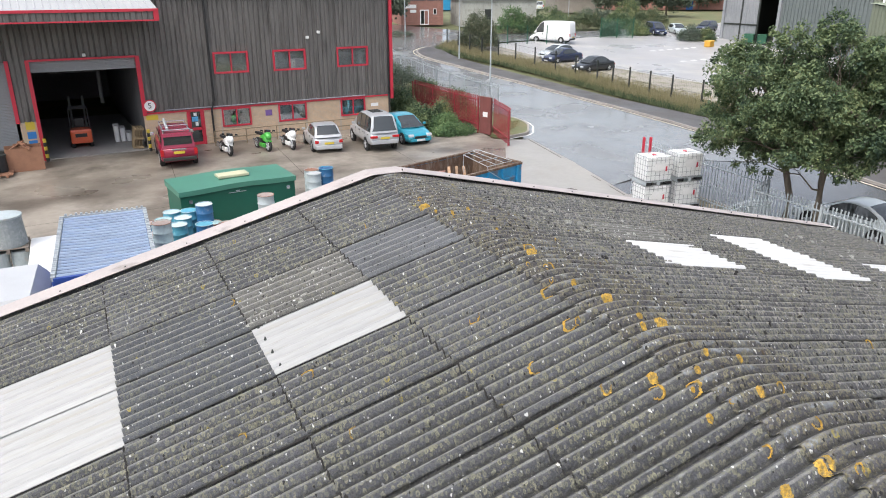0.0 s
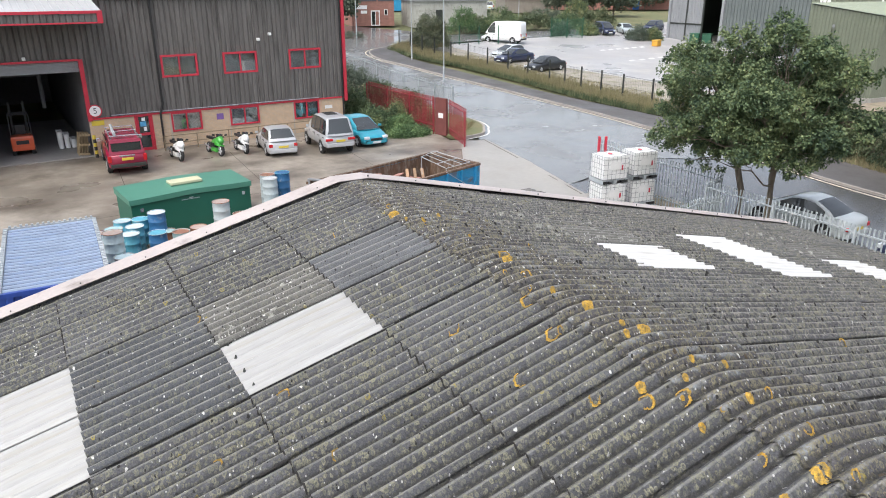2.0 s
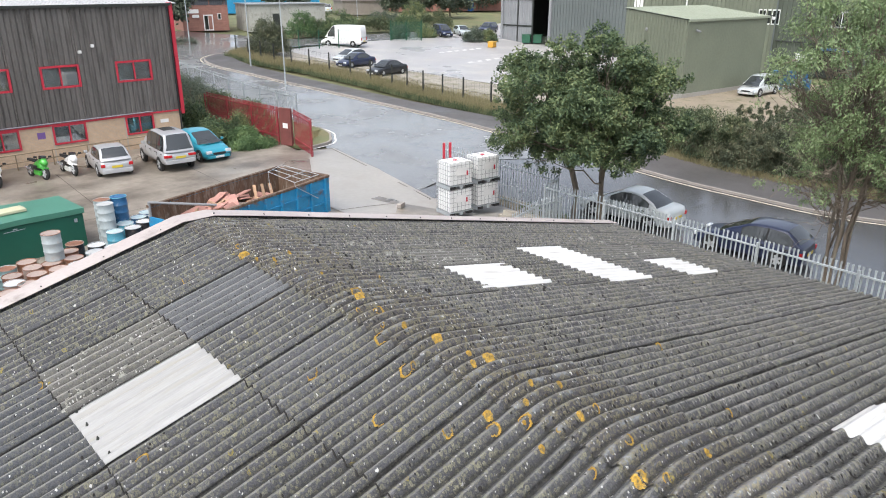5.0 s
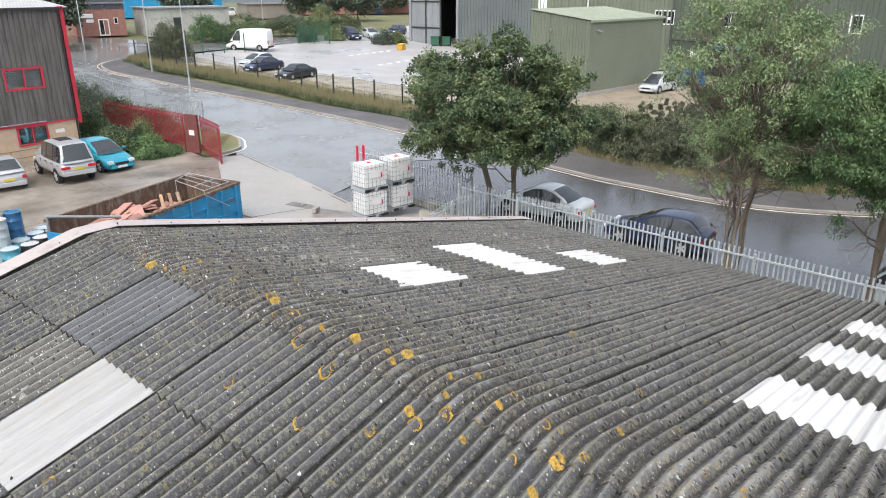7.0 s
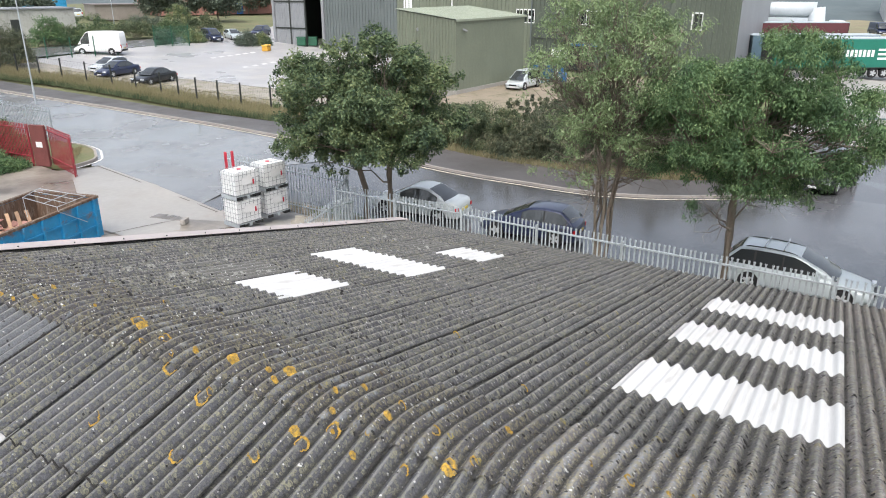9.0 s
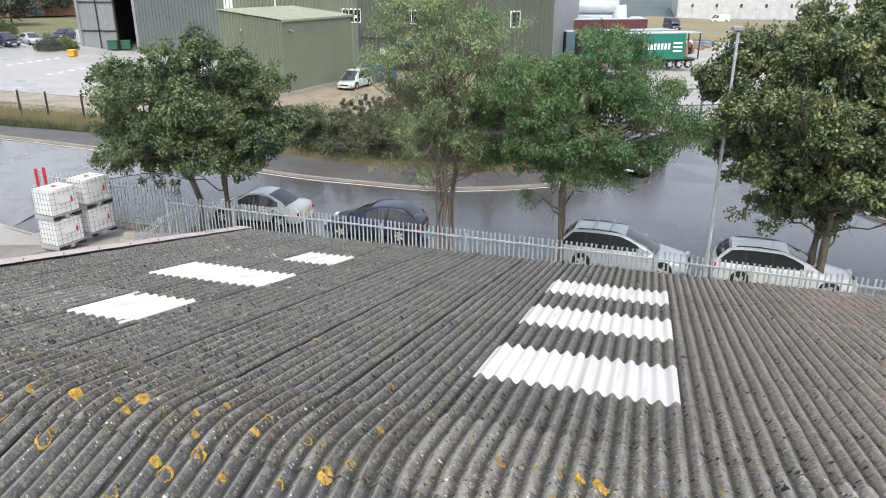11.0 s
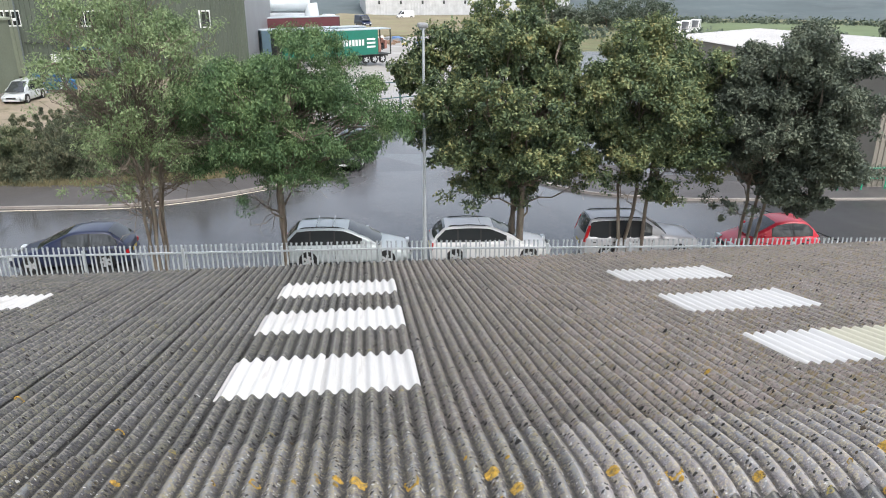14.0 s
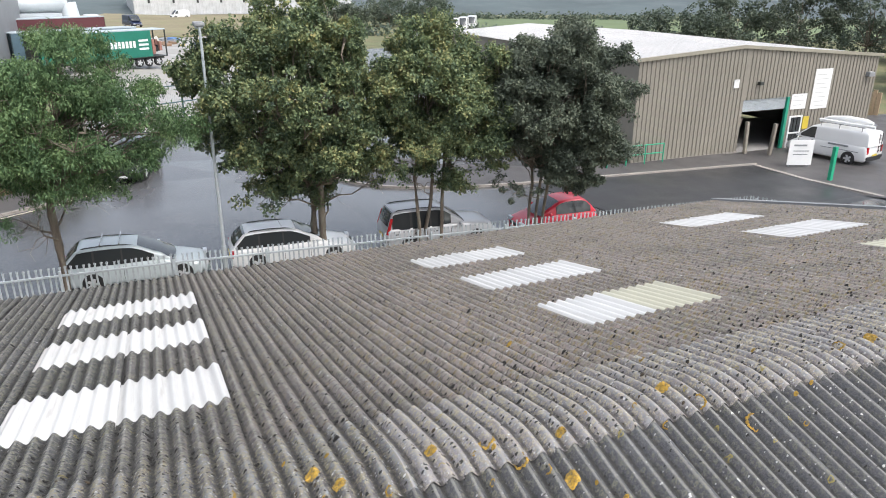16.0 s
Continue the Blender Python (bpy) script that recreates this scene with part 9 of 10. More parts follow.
def trailer(x, y, heading, L, h, colour, label, open_end=False, bars=False):
    t = thing("lorry_trailer", pose(x, y, gz(x, y), 0, 0, heading), label, "trailer")
    side = material("trailer_side_" + colour[0], colour[1], 0.5, 0, 0.85, 1.1, 0.5, 6, 0.04)
    w = 1.25
    part("curtain", boxes((0.4 if open_end else 0, L - (1.9 if open_end else 0), -w, w, 1.1, h - 0.12), bevel=0.02), side, t)
    part("roof", boxes((0, L, -w - 0.02, w + 0.02, h - 0.12, h), bevel=0.02), paint("trailer_roof", (0.42, 0.48, 0.52), 0.5), t)
    part("chassis", boxes((0, L, -0.5, 0.5, 0.75, 1.1)), M_STEEL_DARK, t)
    part("bed", boxes((0, L, -w, w, 1.02, 1.1)), M_STEEL_DARK, t)
    for y0, y1 in ((-w, -w + 0.12), (w - 0.12, w)):
        part("end_frame", boxes((L - 0.12, L, y0, y1, 1.1, h - 0.12)), M_STEEL_DARK, t)
    part("headboard", boxes((0, 0.1, -w, w, 1.1, h - 0.12)), M_STEEL_DARK, t)
    for q in (L - 1.2, L - 2.4, L - 3.6):
        for s in (-1, 1):
            wheel(t, q, s * 1.0, 0.5, 0.3)
    if open_end:
        rnd = random.Random(4)
        for i in range(10):
            q = L - 1.8 + rnd.uniform(0, 1.3)
            yy = rnd.uniform(-1, 0.8)
            part("cargo", boxes((q, q + 0.3, yy, yy + 0.35, 1.1 + rnd.uniform(0, 0.9), 2.0 + rnd.uniform(0, 1.0))), M_RUBBER if i % 3 else M_REDBRICK, t)
    if bars:
        white = M_WHITE
        for s in (-1, 1):
            part("lettering", boxes(*[(L - 7.8 + i * 0.45, L - 7.8 + i * 0.45 + 0.3, s * w - 0.006 if s < 0 else w, s * w + 0.006, 2.2, 2.9) for i in range(9)],
                                    *[(L - 3.5, L - 2.3, s * w - 0.006, s * w + 0.006, z, z + 0.22) for z in (1.9, 2.35, 2.8)]), white, t)
    return t


trailer(86.0, 9.8, -59, 14.8, 4.1, ("green", (0.01, 0.16, 0.11)), "green curtain-sided lorry trailer with an open end", True, True)
trailer(91.5, 12.6, -59, 14.6, 4.05, ("grey", (0.10, 0.16, 0.2)), "blue-grey lorry trailer parked in the yard")
trailer(99.5, 16.5, -59, 15.0, 5.0, ("maroon", (0.11, 0.03, 0.035)), "maroon lorry trailer parked in the yard")


M_DUCT = material("galvanised_duct", (0.50, 0.54, 0.56), 0.45, 0.1, 0.85, 1.1, 0.8, 6, 0.04)


def ducting():
    c = thing("extract_duct", pose(106, 13.0, 0, 0, 0, -85), "large pale extraction duct beside the hangar", "duct")
    bm = bmesh.new()
    tube(bm, (-4, 0, 6.4), (6, 0, 6.4), 0.9, seg=14)
    tube(bm, (6, 0, 6.6), (6.6, 0, 2), 1.0, seg=14)
    part("pipe", bm, M_DUCT, c, smooth=True)
    part("plenum", boxes((0.0, 5.2, -1.5, 1.5, 0, 5.4), bevel=0.05), M_DUCT, c)
    car("pickup_van", 150.0, 6.0, 200, 5.0, 2.0, 2.6, "van", "white", "white and yellow works van in the lorry yard", "van", z=0.9)
    car("pickup_van", 156.0, -0.5, 200, 5.5, 2.0, 2.2, "van", "navy", "dark works van in the lorry yard", "van", z=0.9)
    car("minibus", 224.0, -13.5, 110, 5.2, 2.0, 2.2, "van", "white", "white minibus by the long white unit", "van")
    for i in range(6):
        car("panel_van", 120 + i * 4.4, -46 - i * 4.0, 150, 5.6, 2.0, 2.6, "van", "white", "white van in a row behind the trees", "van", blind=True, z=0.0)


ducting()


M_TEXT = paint("faded_print", (0.52, 0.52, 0.50), 0.6)


# ---- bins, signs and small things ----
def small_things():
    for x, y in ((81.5, 70.3), (82.9, 69.4)):
        b = thing("wheelie_bin", pose(x, y, gz(x, y) + 0.03, 0, 0, -60), "dark green wheeled waste bin", "bin", "bins at the hangar")
        part("body", boxes((-0.6, 0.6, -0.45, 0.45, 0.12, 1.15), bevel=0.05), M_STEEL_GREEN, b)
        part("lid", boxes((-0.64, 0.64, -0.5, 0.5, 1.15, 1.3), bevel=0.05), M_STEEL_GREEN, b)
    s = thing("grit_bin", pose(73.6, 69.6, gz(73.6, 69.6) + 0.03, 0, 0, 20), "orange-yellow plastic grit bin", "grit bin")
    part("body", boxes((-0.6, 0.6, -0.4, 0.4, 0, 0.6), bevel=0.08), paint("grit_yellow", (0.62, 0.33, 0.04), 0.5), s)
    part("lid", boxes((-0.64, 0.64, -0.44, 0.44, 0.6, 0.8), bevel=0.08), paint("grit_lid", (0.62, 0.36, 0.05), 0.5), s)
    # barrels and junk by the shed
    for x, y, z, m in ((68.6, 28.9, 0.02, "blue"), (69.3, 28.6, 0.02, "blue"), (68.6, 28.9, 0.905, "blue"), (70.0, 28.3, 0.02, "sky")):
        drum(x, y, z, m, m, "blue plastic barrel beside the green shed")
    # signs on the dark unit
    def plate(name, s, z, w, h, mat, label, y=-0.075):
        p = thing(name, BB @ pose(s, 0, z), label, "sign")
        part("plate", boxes((-w / 2, w / 2, y - 0.012, y, -h / 2, h / 2)), mat, p)
        return p
    p = thing("speed_sign", BB @ pose(-2.06, -0.11, 2.42), "round white and red five mile speed sign", "sign")
    bm = bmesh.new()
    tube(bm, (0, -0.03, 0), (0, 0, 0), 0.34, seg=28)
    part("rim", bm, M_RED, p)
    bm = bmesh.new()
    tube(bm, (0, -0.036, 0), (0, -0.03, 0), 0.28, seg=28)
    part("face", bm, M_WHITE, p)
    tx = bpy.data.curves.new("numeral", 'FONT')
    tx.body, tx.size, tx.align_x, tx.align_y, tx.extrude = "5", 0.42, 'CENTER', 'CENTER', 0.004
    tx.materials.append(M_BLACK)
    o = new("numeral", tx)
    o.parent = p
    o.matrix_basis = pose(0, -0.042, 0, 90)
    yel = paint("sign_yellow", (0.6, 0.45, 0.05), 0.5)
    plate("warning_sign", -2.0, 1.76, 0.62, 0.26, yel, "yellow warning notice on the brick wall", -0.01)
    plate("nameplate", 4.52, 1.5, 0.4, 0.34, paint("purple_sign", (0.18, 0.1, 0.3), 0.5), "small purple notice on the brick wall", -0.01)
    plate("nameplate", 11.4, 1.45, 0.5, 0.2, M_WHITE, "small white notice on the brick wall", -0.01)
    plate("warning_sign", -7.9, 1.86, 0.42, 0.42, yel, "yellow hazard notice on the brick pier", -0.01)
    blue = paint("sign_blue", (0.04, 0.2, 0.5), 0.5)
    plate("safety_sign", -7.9, 1.36, 0.40, 0.36, blue, "blue safety notice on the brick pier", -0.01)
    plate("safety_sign", -7.9, 0.92, 0.40, 0.36, blue, "blue safety notice on the brick pier", -0.01)
    p = thing("postbox", BB @ pose(-0.95, -0.1, 1.15), "black wall-mounted post box", "post box")
    part("case", boxes((-0.22, 0.22, -0.16, 0.1, -0.2, 0.2), bevel=0.03), M_BLACK, p)
    for s, z in ((-4.88, 5.25), (7.15, 5.72), (7.85, 6.0), (-1.95, 7.2), (-8.0, 7.2)):
        p = thing("wall_lamp", BB @ pose(s, -0.12, z), "small white floodlight on the cladding", "lamp", "lamps on the dark unit")
        part("case", boxes((-0.08, 0.08, -0.14, 0.07, -0.08, 0.08), bevel=0.03), M_WHITE, p)
    # bollards and rail at the wall
    for s, y in ((-7.4, -0.35), (-2.35, -0.35)):
        p = thing("bollard", BB @ pose(s, y, 0), "yellow and black steel bollard at the loading door", "bollard", "bollards at the loading door")
        for i in range(6):
            bm = bmesh.new()
            tube(bm, (0, 0, i * 0.2), (0, 0, i * 0.2 + 0.2), 0.085, seg=12)
            part("band", bm, yel if i % 2 else M_BLACK, p)
    p = thing("guard_rail", BB @ pose(1.1, -0.75, 0), "rusty tube guard rail along the brick wall", "rail")
    rust = material("rusty_tube", (0.25, 0.19, 0.12), 0.7, 0, 0.7, 1.2, 3, 20, 0.1)
    for x in (0, 1.8, 3.6, 5.4, 7.2, 9.0):
        bm = bmesh.new()
        tube(bm, (x, 0, 0), (x, 0, 0.85), 0.03)
        part("post", bm, rust, p)
    for z in (0.42, 0.83):
        bm = bmesh.new()
        tube(bm, (0, 0, z), (9.0, 0, z), 0.03)
        part("rail", bm, rust, p)
    p = thing("service_pipe", BB @ pose(-1.3, -0.12, 2.12), "grey service pipe along the cladding foot", "pipe")
    bm = bmesh.new()
    tube(bm, (0, 0, 0), (12.0, 0, -0.02), 0.03)
    part("tube", bm, paint("pipe_grey", (0.30, 0.30, 0.33), 0.5), p)
    # inside the loading bay
    for i in range(9):
        p = thing("white_tub", pose(2.2 + (i % 3) * 0.32, 45.6 + (i // 3) * 0.33, 0.03), "white plastic tub stacked in the loading bay", "tub", "tubs in the bay")
        bm = bmesh.new()
        h = (0.9, 0.75, 0.45)[i % 3]
        tube(bm, (0, 0, 0), (0, 0, h), 0.13, 0.15, 14)
        part("body", bm, M_WHITE, p)
        bm = bmesh.new()
        tube(bm, (0, 0, h), (0, 0, h + 0.03), 0.16, seg=14)
        part("lid", bm, M_WHITE, p)
    for i in range(4):
        p = thing("pallet", BB @ pose(-2.62 - i * 0.13, 0.25 + i * 0.06, 0.02) @ pose(0, 0, 0, 0, -82, 0), "wooden pallet leaning at the loading door", "pallet", "leaning pallets")
        wd = material("pallet_wood", (0.33, 0.25, 0.15), 0.85, 0, 0.75, 1.2, 4, 20, 0.1)
        for j in range(6):
            part("board", boxes((0, 1.2, j * 0.17, j * 0.17 + 0.1, 0.09, 0.11)), wd, p)
        for j in range(3):
            part("bearer", boxes((0.05 + j * 0.5, 0.15 + j * 0.5, 0, 0.95, 0, 0.09)), wd, p)
    p = thing("ducting", pose(0.6, 49.5, 4.0, 0, 0, 0), "grey extraction duct hanging inside the bay", "duct")
    bm = bmesh.new()
    tube(bm, (-1.5, 0, 0), (1.2, 0, 0), 0.35, seg=14)
    tube(bm, (1.2, 0, 0.0), (1.2, -0.3, -2.2), 0.12, seg=10)
    part("pipe", bm, M_GREY_CLAD, p)
    # timber crate and tyres near the bay
    p = thing("timber_crate", pose(-2.3, 40.6, 0.004, 0, 0, 5), "brown timber crate of offcuts", "crate")
    wd2 = material("crate_wood", (0.30, 0.15, 0.09), 0.8, 0, 0.8, 1.2, 3, 20, 0.1)
    part("front_panel", boxes((-0.8, 0.8, -0.5, -0.46, 0.1, 1.15)), wd2, p)
    part("back_panel", boxes((-0.8, 0.8, 0.46, 0.5, 0.1, 1.15)), wd2, p)
    part("side_panel", boxes((-0.8, -0.76, -0.46, 0.46, 0.1, 1.15), (0.76, 0.8, -0.46, 0.46, 0.1, 1.15)), wd2, p)
    part("base", boxes((-0.8, 0.8, -0.5, 0.5, 0.0, 0.1)), wd2, p)
    rnd = random.Random(6)
    for i in range(9):
        b = boxes((-0.45, 0.45, -0.05, 0.05, -0.03, 0.03))
        bmesh.ops.transform(b, matrix=pose(rnd.uniform(-0.3, 0.3), rnd.uniform(-0.3, 0.3), 1.05 + rnd.uniform(-0.05, 0.2), rnd.uniform(-25, 25), rnd.uniform(-25, 25), rnd.uniform(0, 180)), verts=b.verts)
        part("offcut", b, wd2, p)
    for x, y in ((-4.0, 40.2), (-3.75, 39.5), (-4.5, 39.4), (-3.3, 39.9), (-4.3, 40.9), (-3.3, 40.6)):
        p = thing("black_drum", pose(x, y, 0.16), "black plastic drum standing on a pallet", "drum", "drums by the shutter")
        bm = bmesh.new()
        tube(bm, (0, 0, 0), (0, 0, 0.75), 0.29, 0.27, 18)
        part("shell", bm, M_BLACK, p)
        bm = bmesh.new()
        tube(bm, (0, 0, 0.75), (0, 0, 0.82), 0.3, seg=18)
        part("lid", bm, M_STEEL_DARK, p)
    p = thing("pallet", pose(-4.8, 39.0, 0.01), "flat wooden pallet under black drums", "pallet")
    for j in range(7):
        part("board", boxes((0, 2.0, j * 0.32, j * 0.32 + 0.22, 0.11, 0.14)), wd2, p)
    for j in range(3):
        part("bearer", boxes((0.1 + j * 0.8, 0.2 + j * 0.8, 0, 2.14, 0, 0.11)), wd2, p)
    # grey vat on drums, white bale and grey box trailer at the yard's edge
    p = thing("steel_vat", pose(-2.05, 25.1, 0.0), "dented grey steel vat standing on drums", "vat")
    for dx in (-0.3, 0.3):
        bm = bmesh.new()
        tube(bm, (dx, -0.25, 0), (dx, -0.25, 0.9), 0.285, seg=18)
        part("support_drum", bm, DRUM["grey"], p)
    part("pallet", boxes(*[(-0.56, 0.56, -0.58 + i * 0.2, -0.44 + i * 0.2, 1.03, 1.05) for i in range(6)], (-0.56, -0.46, -0.58, 0.56, 0.9, 1.03), (-0.05, 0.05, -0.58, 0.56, 0.9, 1.03), (0.46, 0.56, -0.58, 0.56, 0.9, 1.03)), material("vat_pallet", (0.2, 0.17, 0.14), 0.8), p)
    bm = bmesh.new()
    tube(bm, (0, 0, 1.05), (0, 0, 1.95), 0.55, 0.50, 26)
    part("shell", bm, material("vat_steel", (0.27, 0.295, 0.295), 0.45, 0, 0.7, 1.15, 2.5, 14, 0.1, stain=(0.36, 0.37, 0.36), stain_amount=0.4), p)
    bm = bmesh.new()
    tube(bm, (0, 0, 1.95), (0, 0, 2.0), 0.525, seg=26)
    part("lid", bm, DRUM["grey"], p)
    p = thing("white_sheet", pose(-1.04, 23.8, 0.0), "white covered bale beside the blue container", "bale")
    part("cover", boxes((-0.42, 0.42, -1.8, 1.8, 0, 1.0), bevel=0.05), M_WHITE, p)
    p = thing("box_trailer", pose(-2.6, 17.6, 0.0, 0, 0, -3), "pale grey box trailer with a sloping lid", "trailer")
    pale = paint("trailer_grey", (0.47, 0.48, 0.49), 0.35)
    bm = bmesh.new()
    rings = [[bm.verts.new(p) for p in ((-1.7 + q, -0.55 + q, z), (1.85 - q, -0.55 + q, z), (1.85 - q, 2.15 - q, z), (-1.7 + q, 2.15 - q, z))] for q, z in ((0.06, 0.5), (0.06, 1.70), (0.0, 1.70), (0.0, 1.80), (0.24, 2.2))]
    for lo_, hi_ in zip(rings[:-1], rings[1:]):
        for i in range(4):
            bm.faces.new((lo_[i], lo_[(i + 1) % 4], hi_[(i + 1) % 4], hi_[i]))
    bm.faces.new(rings[-1])
    bm.faces.new(rings[0][::-1])
    part("body", bm, pale, p)
    part("chassis", boxes((-1.5, 1.6, -0.35, 1.95, 0.3, 0.5)), M_STEEL_DARK, p)
    for y in (-0.45, 2.05):
        wheel(p, 0.0, y, 0.3, 0.2)
    # taupe warehouse signs, rail and posts
    T = Matrix.Translation((33.8, -25.6, -0.7)) @ Matrix.Rotation(radians(-90), 4, 'Z')
    for s, z, w, h, lab in ((12.55, 2.95, 1.3, 0.95, "white company notice board by the shutter"), (14.35, 3.65, 1.45, 2.5, "tall white company board on the warehouse wall"), (7.2, 4.3, 0.4, 0.5, "small white notice high on the warehouse wall")):
        p = thing("notice_board", T @ pose(s, 0, z), lab, "sign")
        part("plate", boxes((-w / 2, w / 2, -0.07, -0.045, -h / 2, h / 2)), M_WHITE, p)
        rows = max(1, int(h / 0.3))
        for i in range(rows):
            part("text_bar", boxes((-w * 0.36, w * (0.30 if i % 2 else 0.2), -0.078, -0.07, h * 0.36 - i * 0.28 - 0.02, h * 0.36 - i * 0.28 + 0.02)), M_TEXT, p)
    p = thing("warning_sign", T @ pose(13.45, 0, 1.6), "yellow warning notice beside the door", "sign")
    part("plate", boxes((-0.25, 0.25, -0.07, -0.045, -0.45, 0.35)), yel, p)
    p = thing("wall_lamp", T @ pose(18.4, 0, 4.4), "floodlight on the warehouse wall", "lamp")
    part("case", boxes((-0.25, 0.25, -0.35, -0.04, -0.15, 0.15), bevel=0.04), M_GREY_CLAD, p)
    p = thing("wall_lamp", T @ pose(9.0, 0, 4.25), "small lamp above the shutter", "lamp")
    part("case", boxes((-0.15, 0.15, -0.3, -0.04, -0.1, 0.1), bevel=0.03), M_STEEL_DARK, p)
    sea = paint("rail_green", (0.02, 0.36, 0.2), 0.4)
    p = thing("hand_rail", pose(33.3, -23.6, -0.6, 0, 0, -90), "sea green tube handrail by the warehouse corner", "rail")
    for x in (0, 1.3, 2.6, 3.9):
        bm = bmesh.new()
        tube(bm, (x, 0, 0), (x, 0, 1.15), 0.035)
        part("post", bm, sea, p)
    for z in (0.6, 1.12):
        bm = bmesh.new()
        tube(bm, (0, 0, z), (3.9, 0, z), 0.035)
        part("rail", bm, sea, p)
    p = thing("gate_post", pose(26.8, -33.4, -0.7), "sea green square gate post", "gate post")
    part("shaft", boxes((-0.1, 0.1, -0.1, 0.1, 0, 1.85), bevel=0.01), sea, p)
    p = thing("free_standing_sign", pose(29.6, -34.2, -0.7, 0, 0, -112), "white company sign on short legs", "sign")
    part("plate", boxes((-0.7, 0.7, -0.03, 0.03, 0.15, 1.6)), M_WHITE, p)
    part("leg", boxes((-0.6, -0.52, 0.03, 0.09, 0, 1.5), (0.52, 0.6, 0.03, 0.09, 0, 1.5)), M_GREY_CLAD, p)
    part("text_bar", boxes((-0.45, 0.3, -0.04, -0.03, 1.25, 1.35), (-0.45, 0.45, -0.04, -0.03, 0.95, 1.0), (-0.45, 0.4, -0.04, -0.03, 0.75, 0.8)), M_GREY_CLAD, p)
    for x, y, tilt in ((33.4, -33.9, 3), (32.5, -35.0, -4)):
        p = thing("timber_post", pose(x, y, -0.7, 0, tilt, 0), "grey timber post at the warehouse door", "post")
        part("shaft", boxes((-0.09, 0.09, -0.09, 0.09, 0, 2.0)), material("grey_timber", (0.28, 0.25, 0.21), 0.9, 0, 0.7, 1.2, 3, 20, 0.2), p)
    p = thing("timber_stack", pose(39.8, -54.2, -0.7, 0, 0, 20), "stack of upright sawn timber", "timber")
    for i in range(5):
        part("plank", boxes((i * 0.35, i * 0.35 + 0.28, 0, 0.2, 0, 1.8 + 0.2 * (i % 2))), material("sawn_timber", (0.42, 0.31, 0.2), 0.8), p)
    wood3 = material("rack_board", (0.24, 0.20, 0.16), 0.85, 0, 0.75, 1.2, 2, 14, 0.1, rand=0.2)
    for k in range(2):
        p = thing("storage_rack", T @ pose(8.4 + k * 1.6, 3.2 + k * 1.4, 0.02), "steel storage rack with boards inside the warehouse door", "rack")
        for x in (0, 1.3):
            for y in (0, 0.6):
                part("upright", boxes((x, x + 0.06, y, y + 0.06, 0, 2.4)), M_GREY_CLAD, p)
        for z in (0.5, 1.2, 1.9):
            part("shelf", boxes((0.06, 1.3, 0, 0.6, z, z + 0.05)), M_GREY_CLAD, p)
            part("board_stack", boxes((0.15, 1.1, 0.08, 0.5, z + 0.05, z + 0.32)), wood3, p)
    for k in range(4):
        p = thing("timber_length", T @ pose(8.25 + 0.16 * k, 0.7 + 0.1 * k, 0.02, 0, 14 - 9 * k, 0), "rough timber length leaning inside the door", "timber", "timber inside the door")
        part("plank", boxes((0, 0.12, 0, 0.05, 0, 2.1)), wood3, p)
    # low block wall and sacks behind the tanks
    p = thing("block_wall", pose(21.9, 19.9, -0.6, 0, 0, -78), "low pale concrete block wall", "wall")
    for r in range(4):
        for i in range(6):
            part("block", boxes((i * 0.45 + 0.01 + (0.22 if r % 2 else 0), i * 0.45 + 0.44 + (0.22 if r % 2 else 0), 0, 0.2, r * 0.225, r * 0.225 + 0.215)), material("concrete_block", (0.40, 0.37, 0.31), 0.9, 0, 0.8, 1.1, 2, 20, 0.2), p) if r < 1 or i < 7 else None
    for i in range(5):
        p = thing("white_sack", pose(22.0 - 0.35 * i, 18.3 - 0.2 * (i % 2), -0.5 + 0.15 * (i % 2), 0, 0, 30 * i), "white bulk sack lying in the corner", "sack", "sacks in the corner")
        part("bag", boxes((-0.3, 0.3, -0.22, 0.22, 0, 0.5), bevel=0.12), M_WHITE, p)
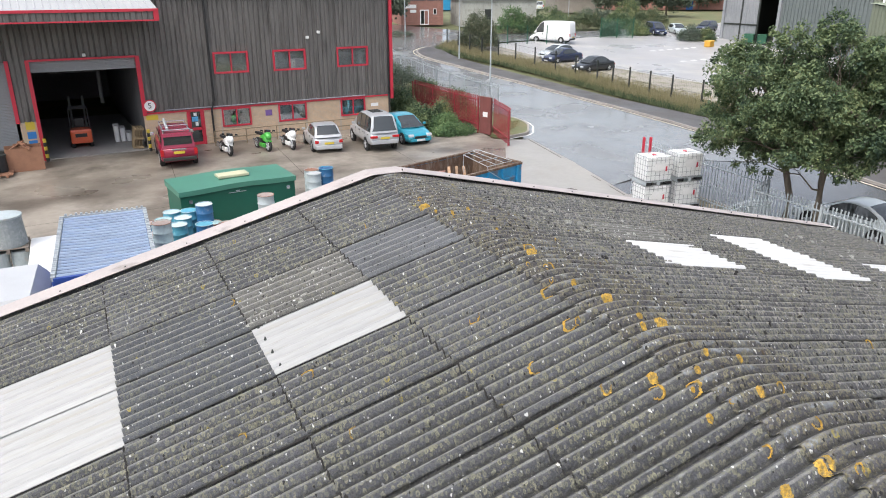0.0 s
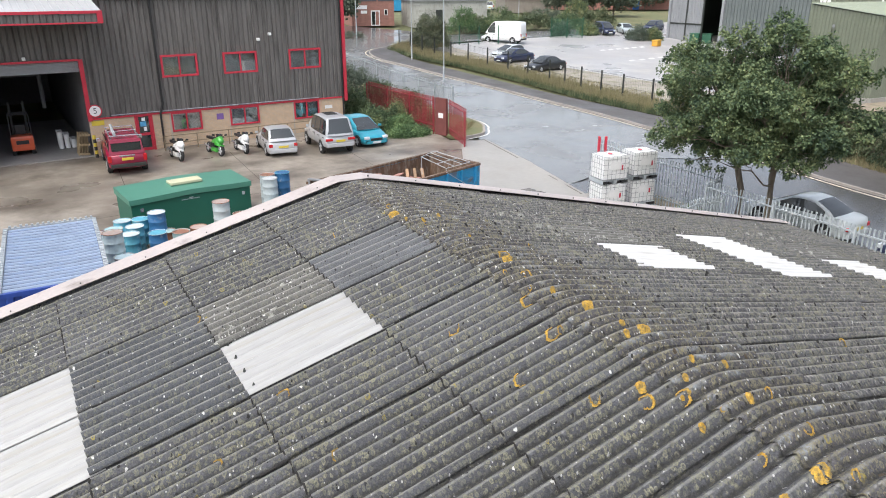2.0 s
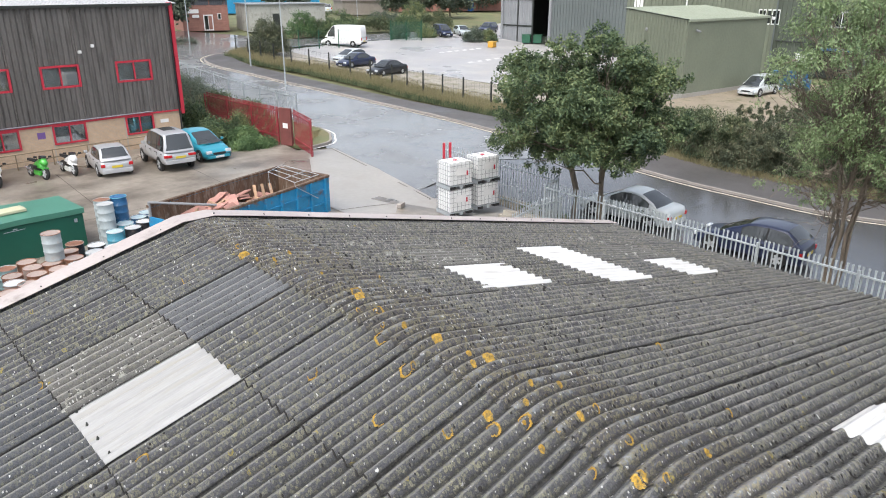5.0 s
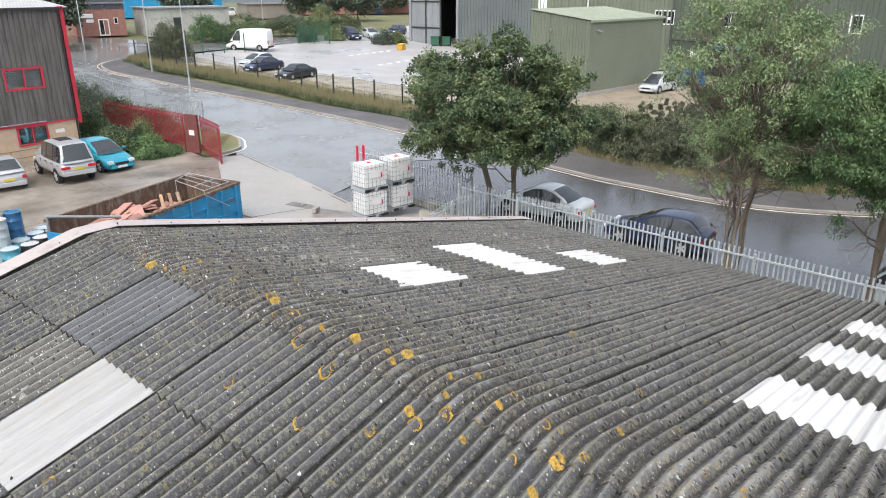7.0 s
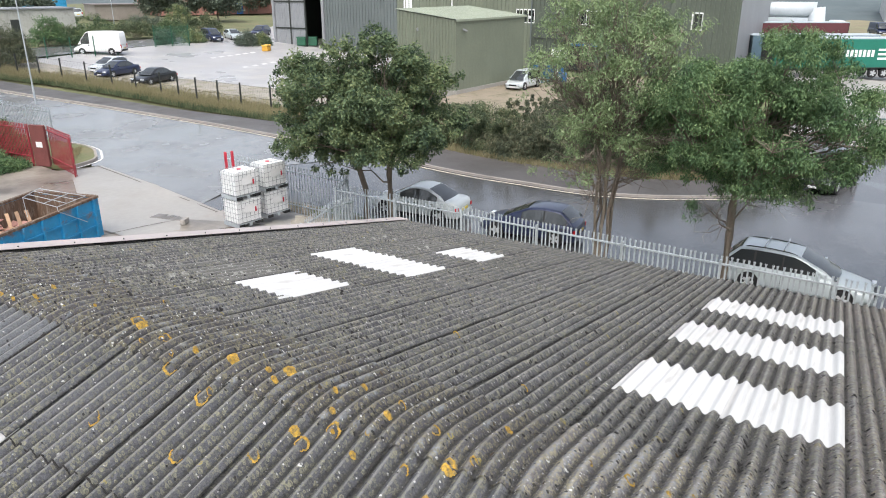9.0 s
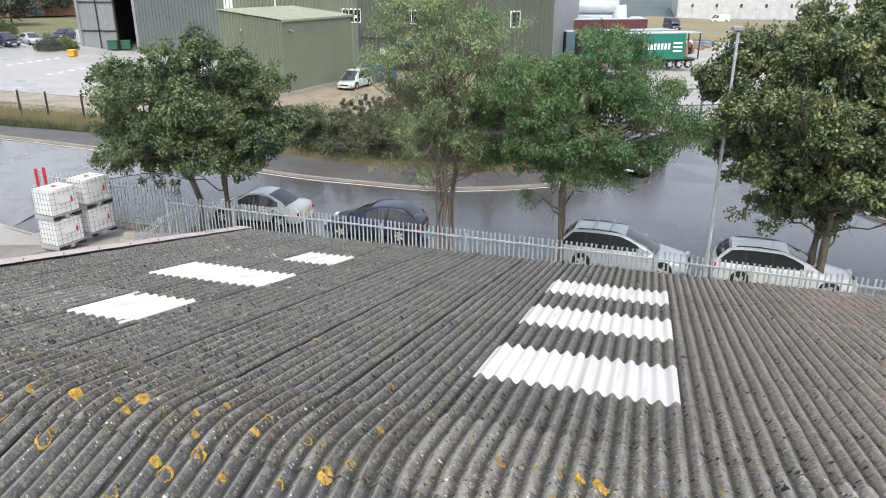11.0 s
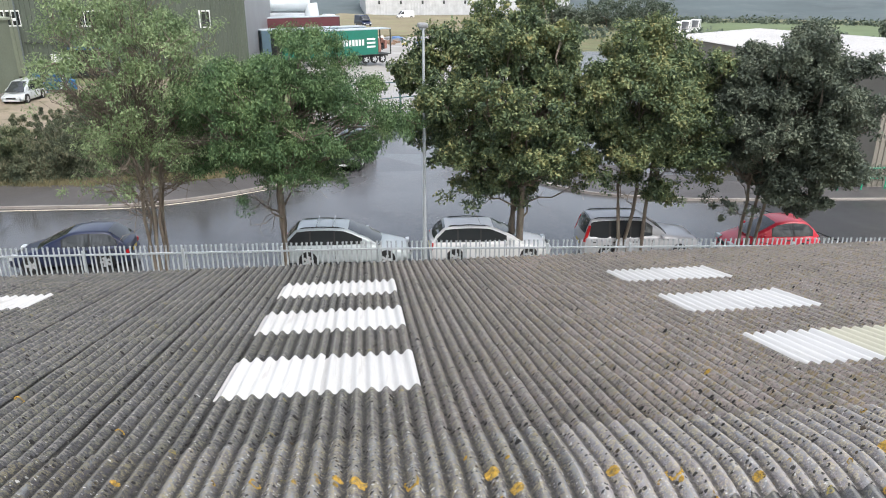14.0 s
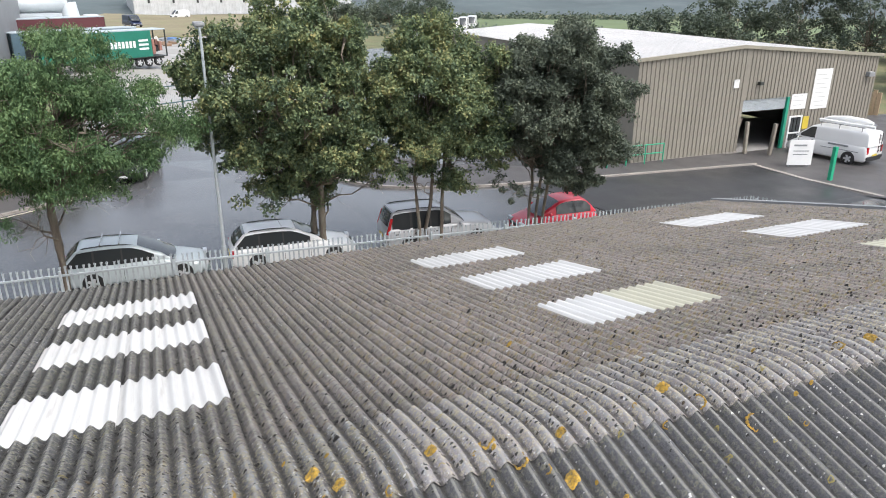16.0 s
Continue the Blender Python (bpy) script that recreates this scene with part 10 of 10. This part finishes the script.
    p = thing("kerb_block", pose(19.6, 23.6, 0.005, 0, 0, 25), "loose concrete block on the yard", "block")
    part("block", boxes((-0.22, 0.22, -0.1, 0.1, 0, 0.2), bevel=0.02), M_KERB, p)


small_things()


def scrap_heap():
    rnd = random.Random(31)
    cols = [paint("scrap_" + n, c, 0.6) for n, c in (("yellow", (0.7, 0.55, 0.1)), ("pale", (0.5, 0.48, 0.44)), ("brown", (0.22, 0.14, 0.09)), ("grey", (0.25, 0.26, 0.27)), ("blue", (0.1, 0.2, 0.4)))]
    for i in range(46):
        x, y = 131 + rnd.uniform(-4, 8), -7 + rnd.uniform(-12, 7)
        s = rnd.uniform(0.3, 1.0)
        p = thing("scrap_piece", pose(x, y, gz(x, y) + 0.03 + s * 0.2, rnd.uniform(-20, 20), rnd.uniform(-20, 20), rnd.uniform(0, 180)), "broken crate or panel dumped at the yard's edge", "scrap", "scrap at the yard's edge")
        part("panel", boxes((-s, s, -s * 0.6, s * 0.6, -s * 0.3, s * 0.4), bevel=0.05), cols[0] if i % 9 == 0 else cols[1 + i % 4], p)
    for i in range(14):
        x, y = 69.3 + rnd.uniform(0, 2.2), 26.6 + rnd.uniform(0, 2.0)
        s = rnd.uniform(0.2, 0.45)
        p = thing("waste_sack", pose(x, y, gz(x, y) + 0.02 + (0.75 if i % 2 else 0.0), 0, 0, rnd.uniform(0, 180)), "blue and white waste sack piled by the shed", "sack", "sacks by the shed")
        part("bag", boxes((-s, s, -s * 0.8, s * 0.8, 0, s * 2.2), bevel=s * 0.3), DRUM["blue"] if i % 3 else M_WHITE, p)


scrap_heap()
for (x0, y0), (x1, y1), n in (((62.7, 68.4), (71.4, 69.1), 6), ((60.2, 60.7), (70.5, 62.0), 6)):
    for i in range(n):
        f = (i + 0.2) / n
        px, py = x0 + (x1 - x0) * f, y0 + (y1 - y0) * f
        drape("bay_line", [(px, py), (px + 0.9, py + 0.1), (px + 1.3, py + 0.9), (px + 0.4, py + 0.8)], M_LINE, 0.04, 6.0, label="worn white bay marking", category="road marking")
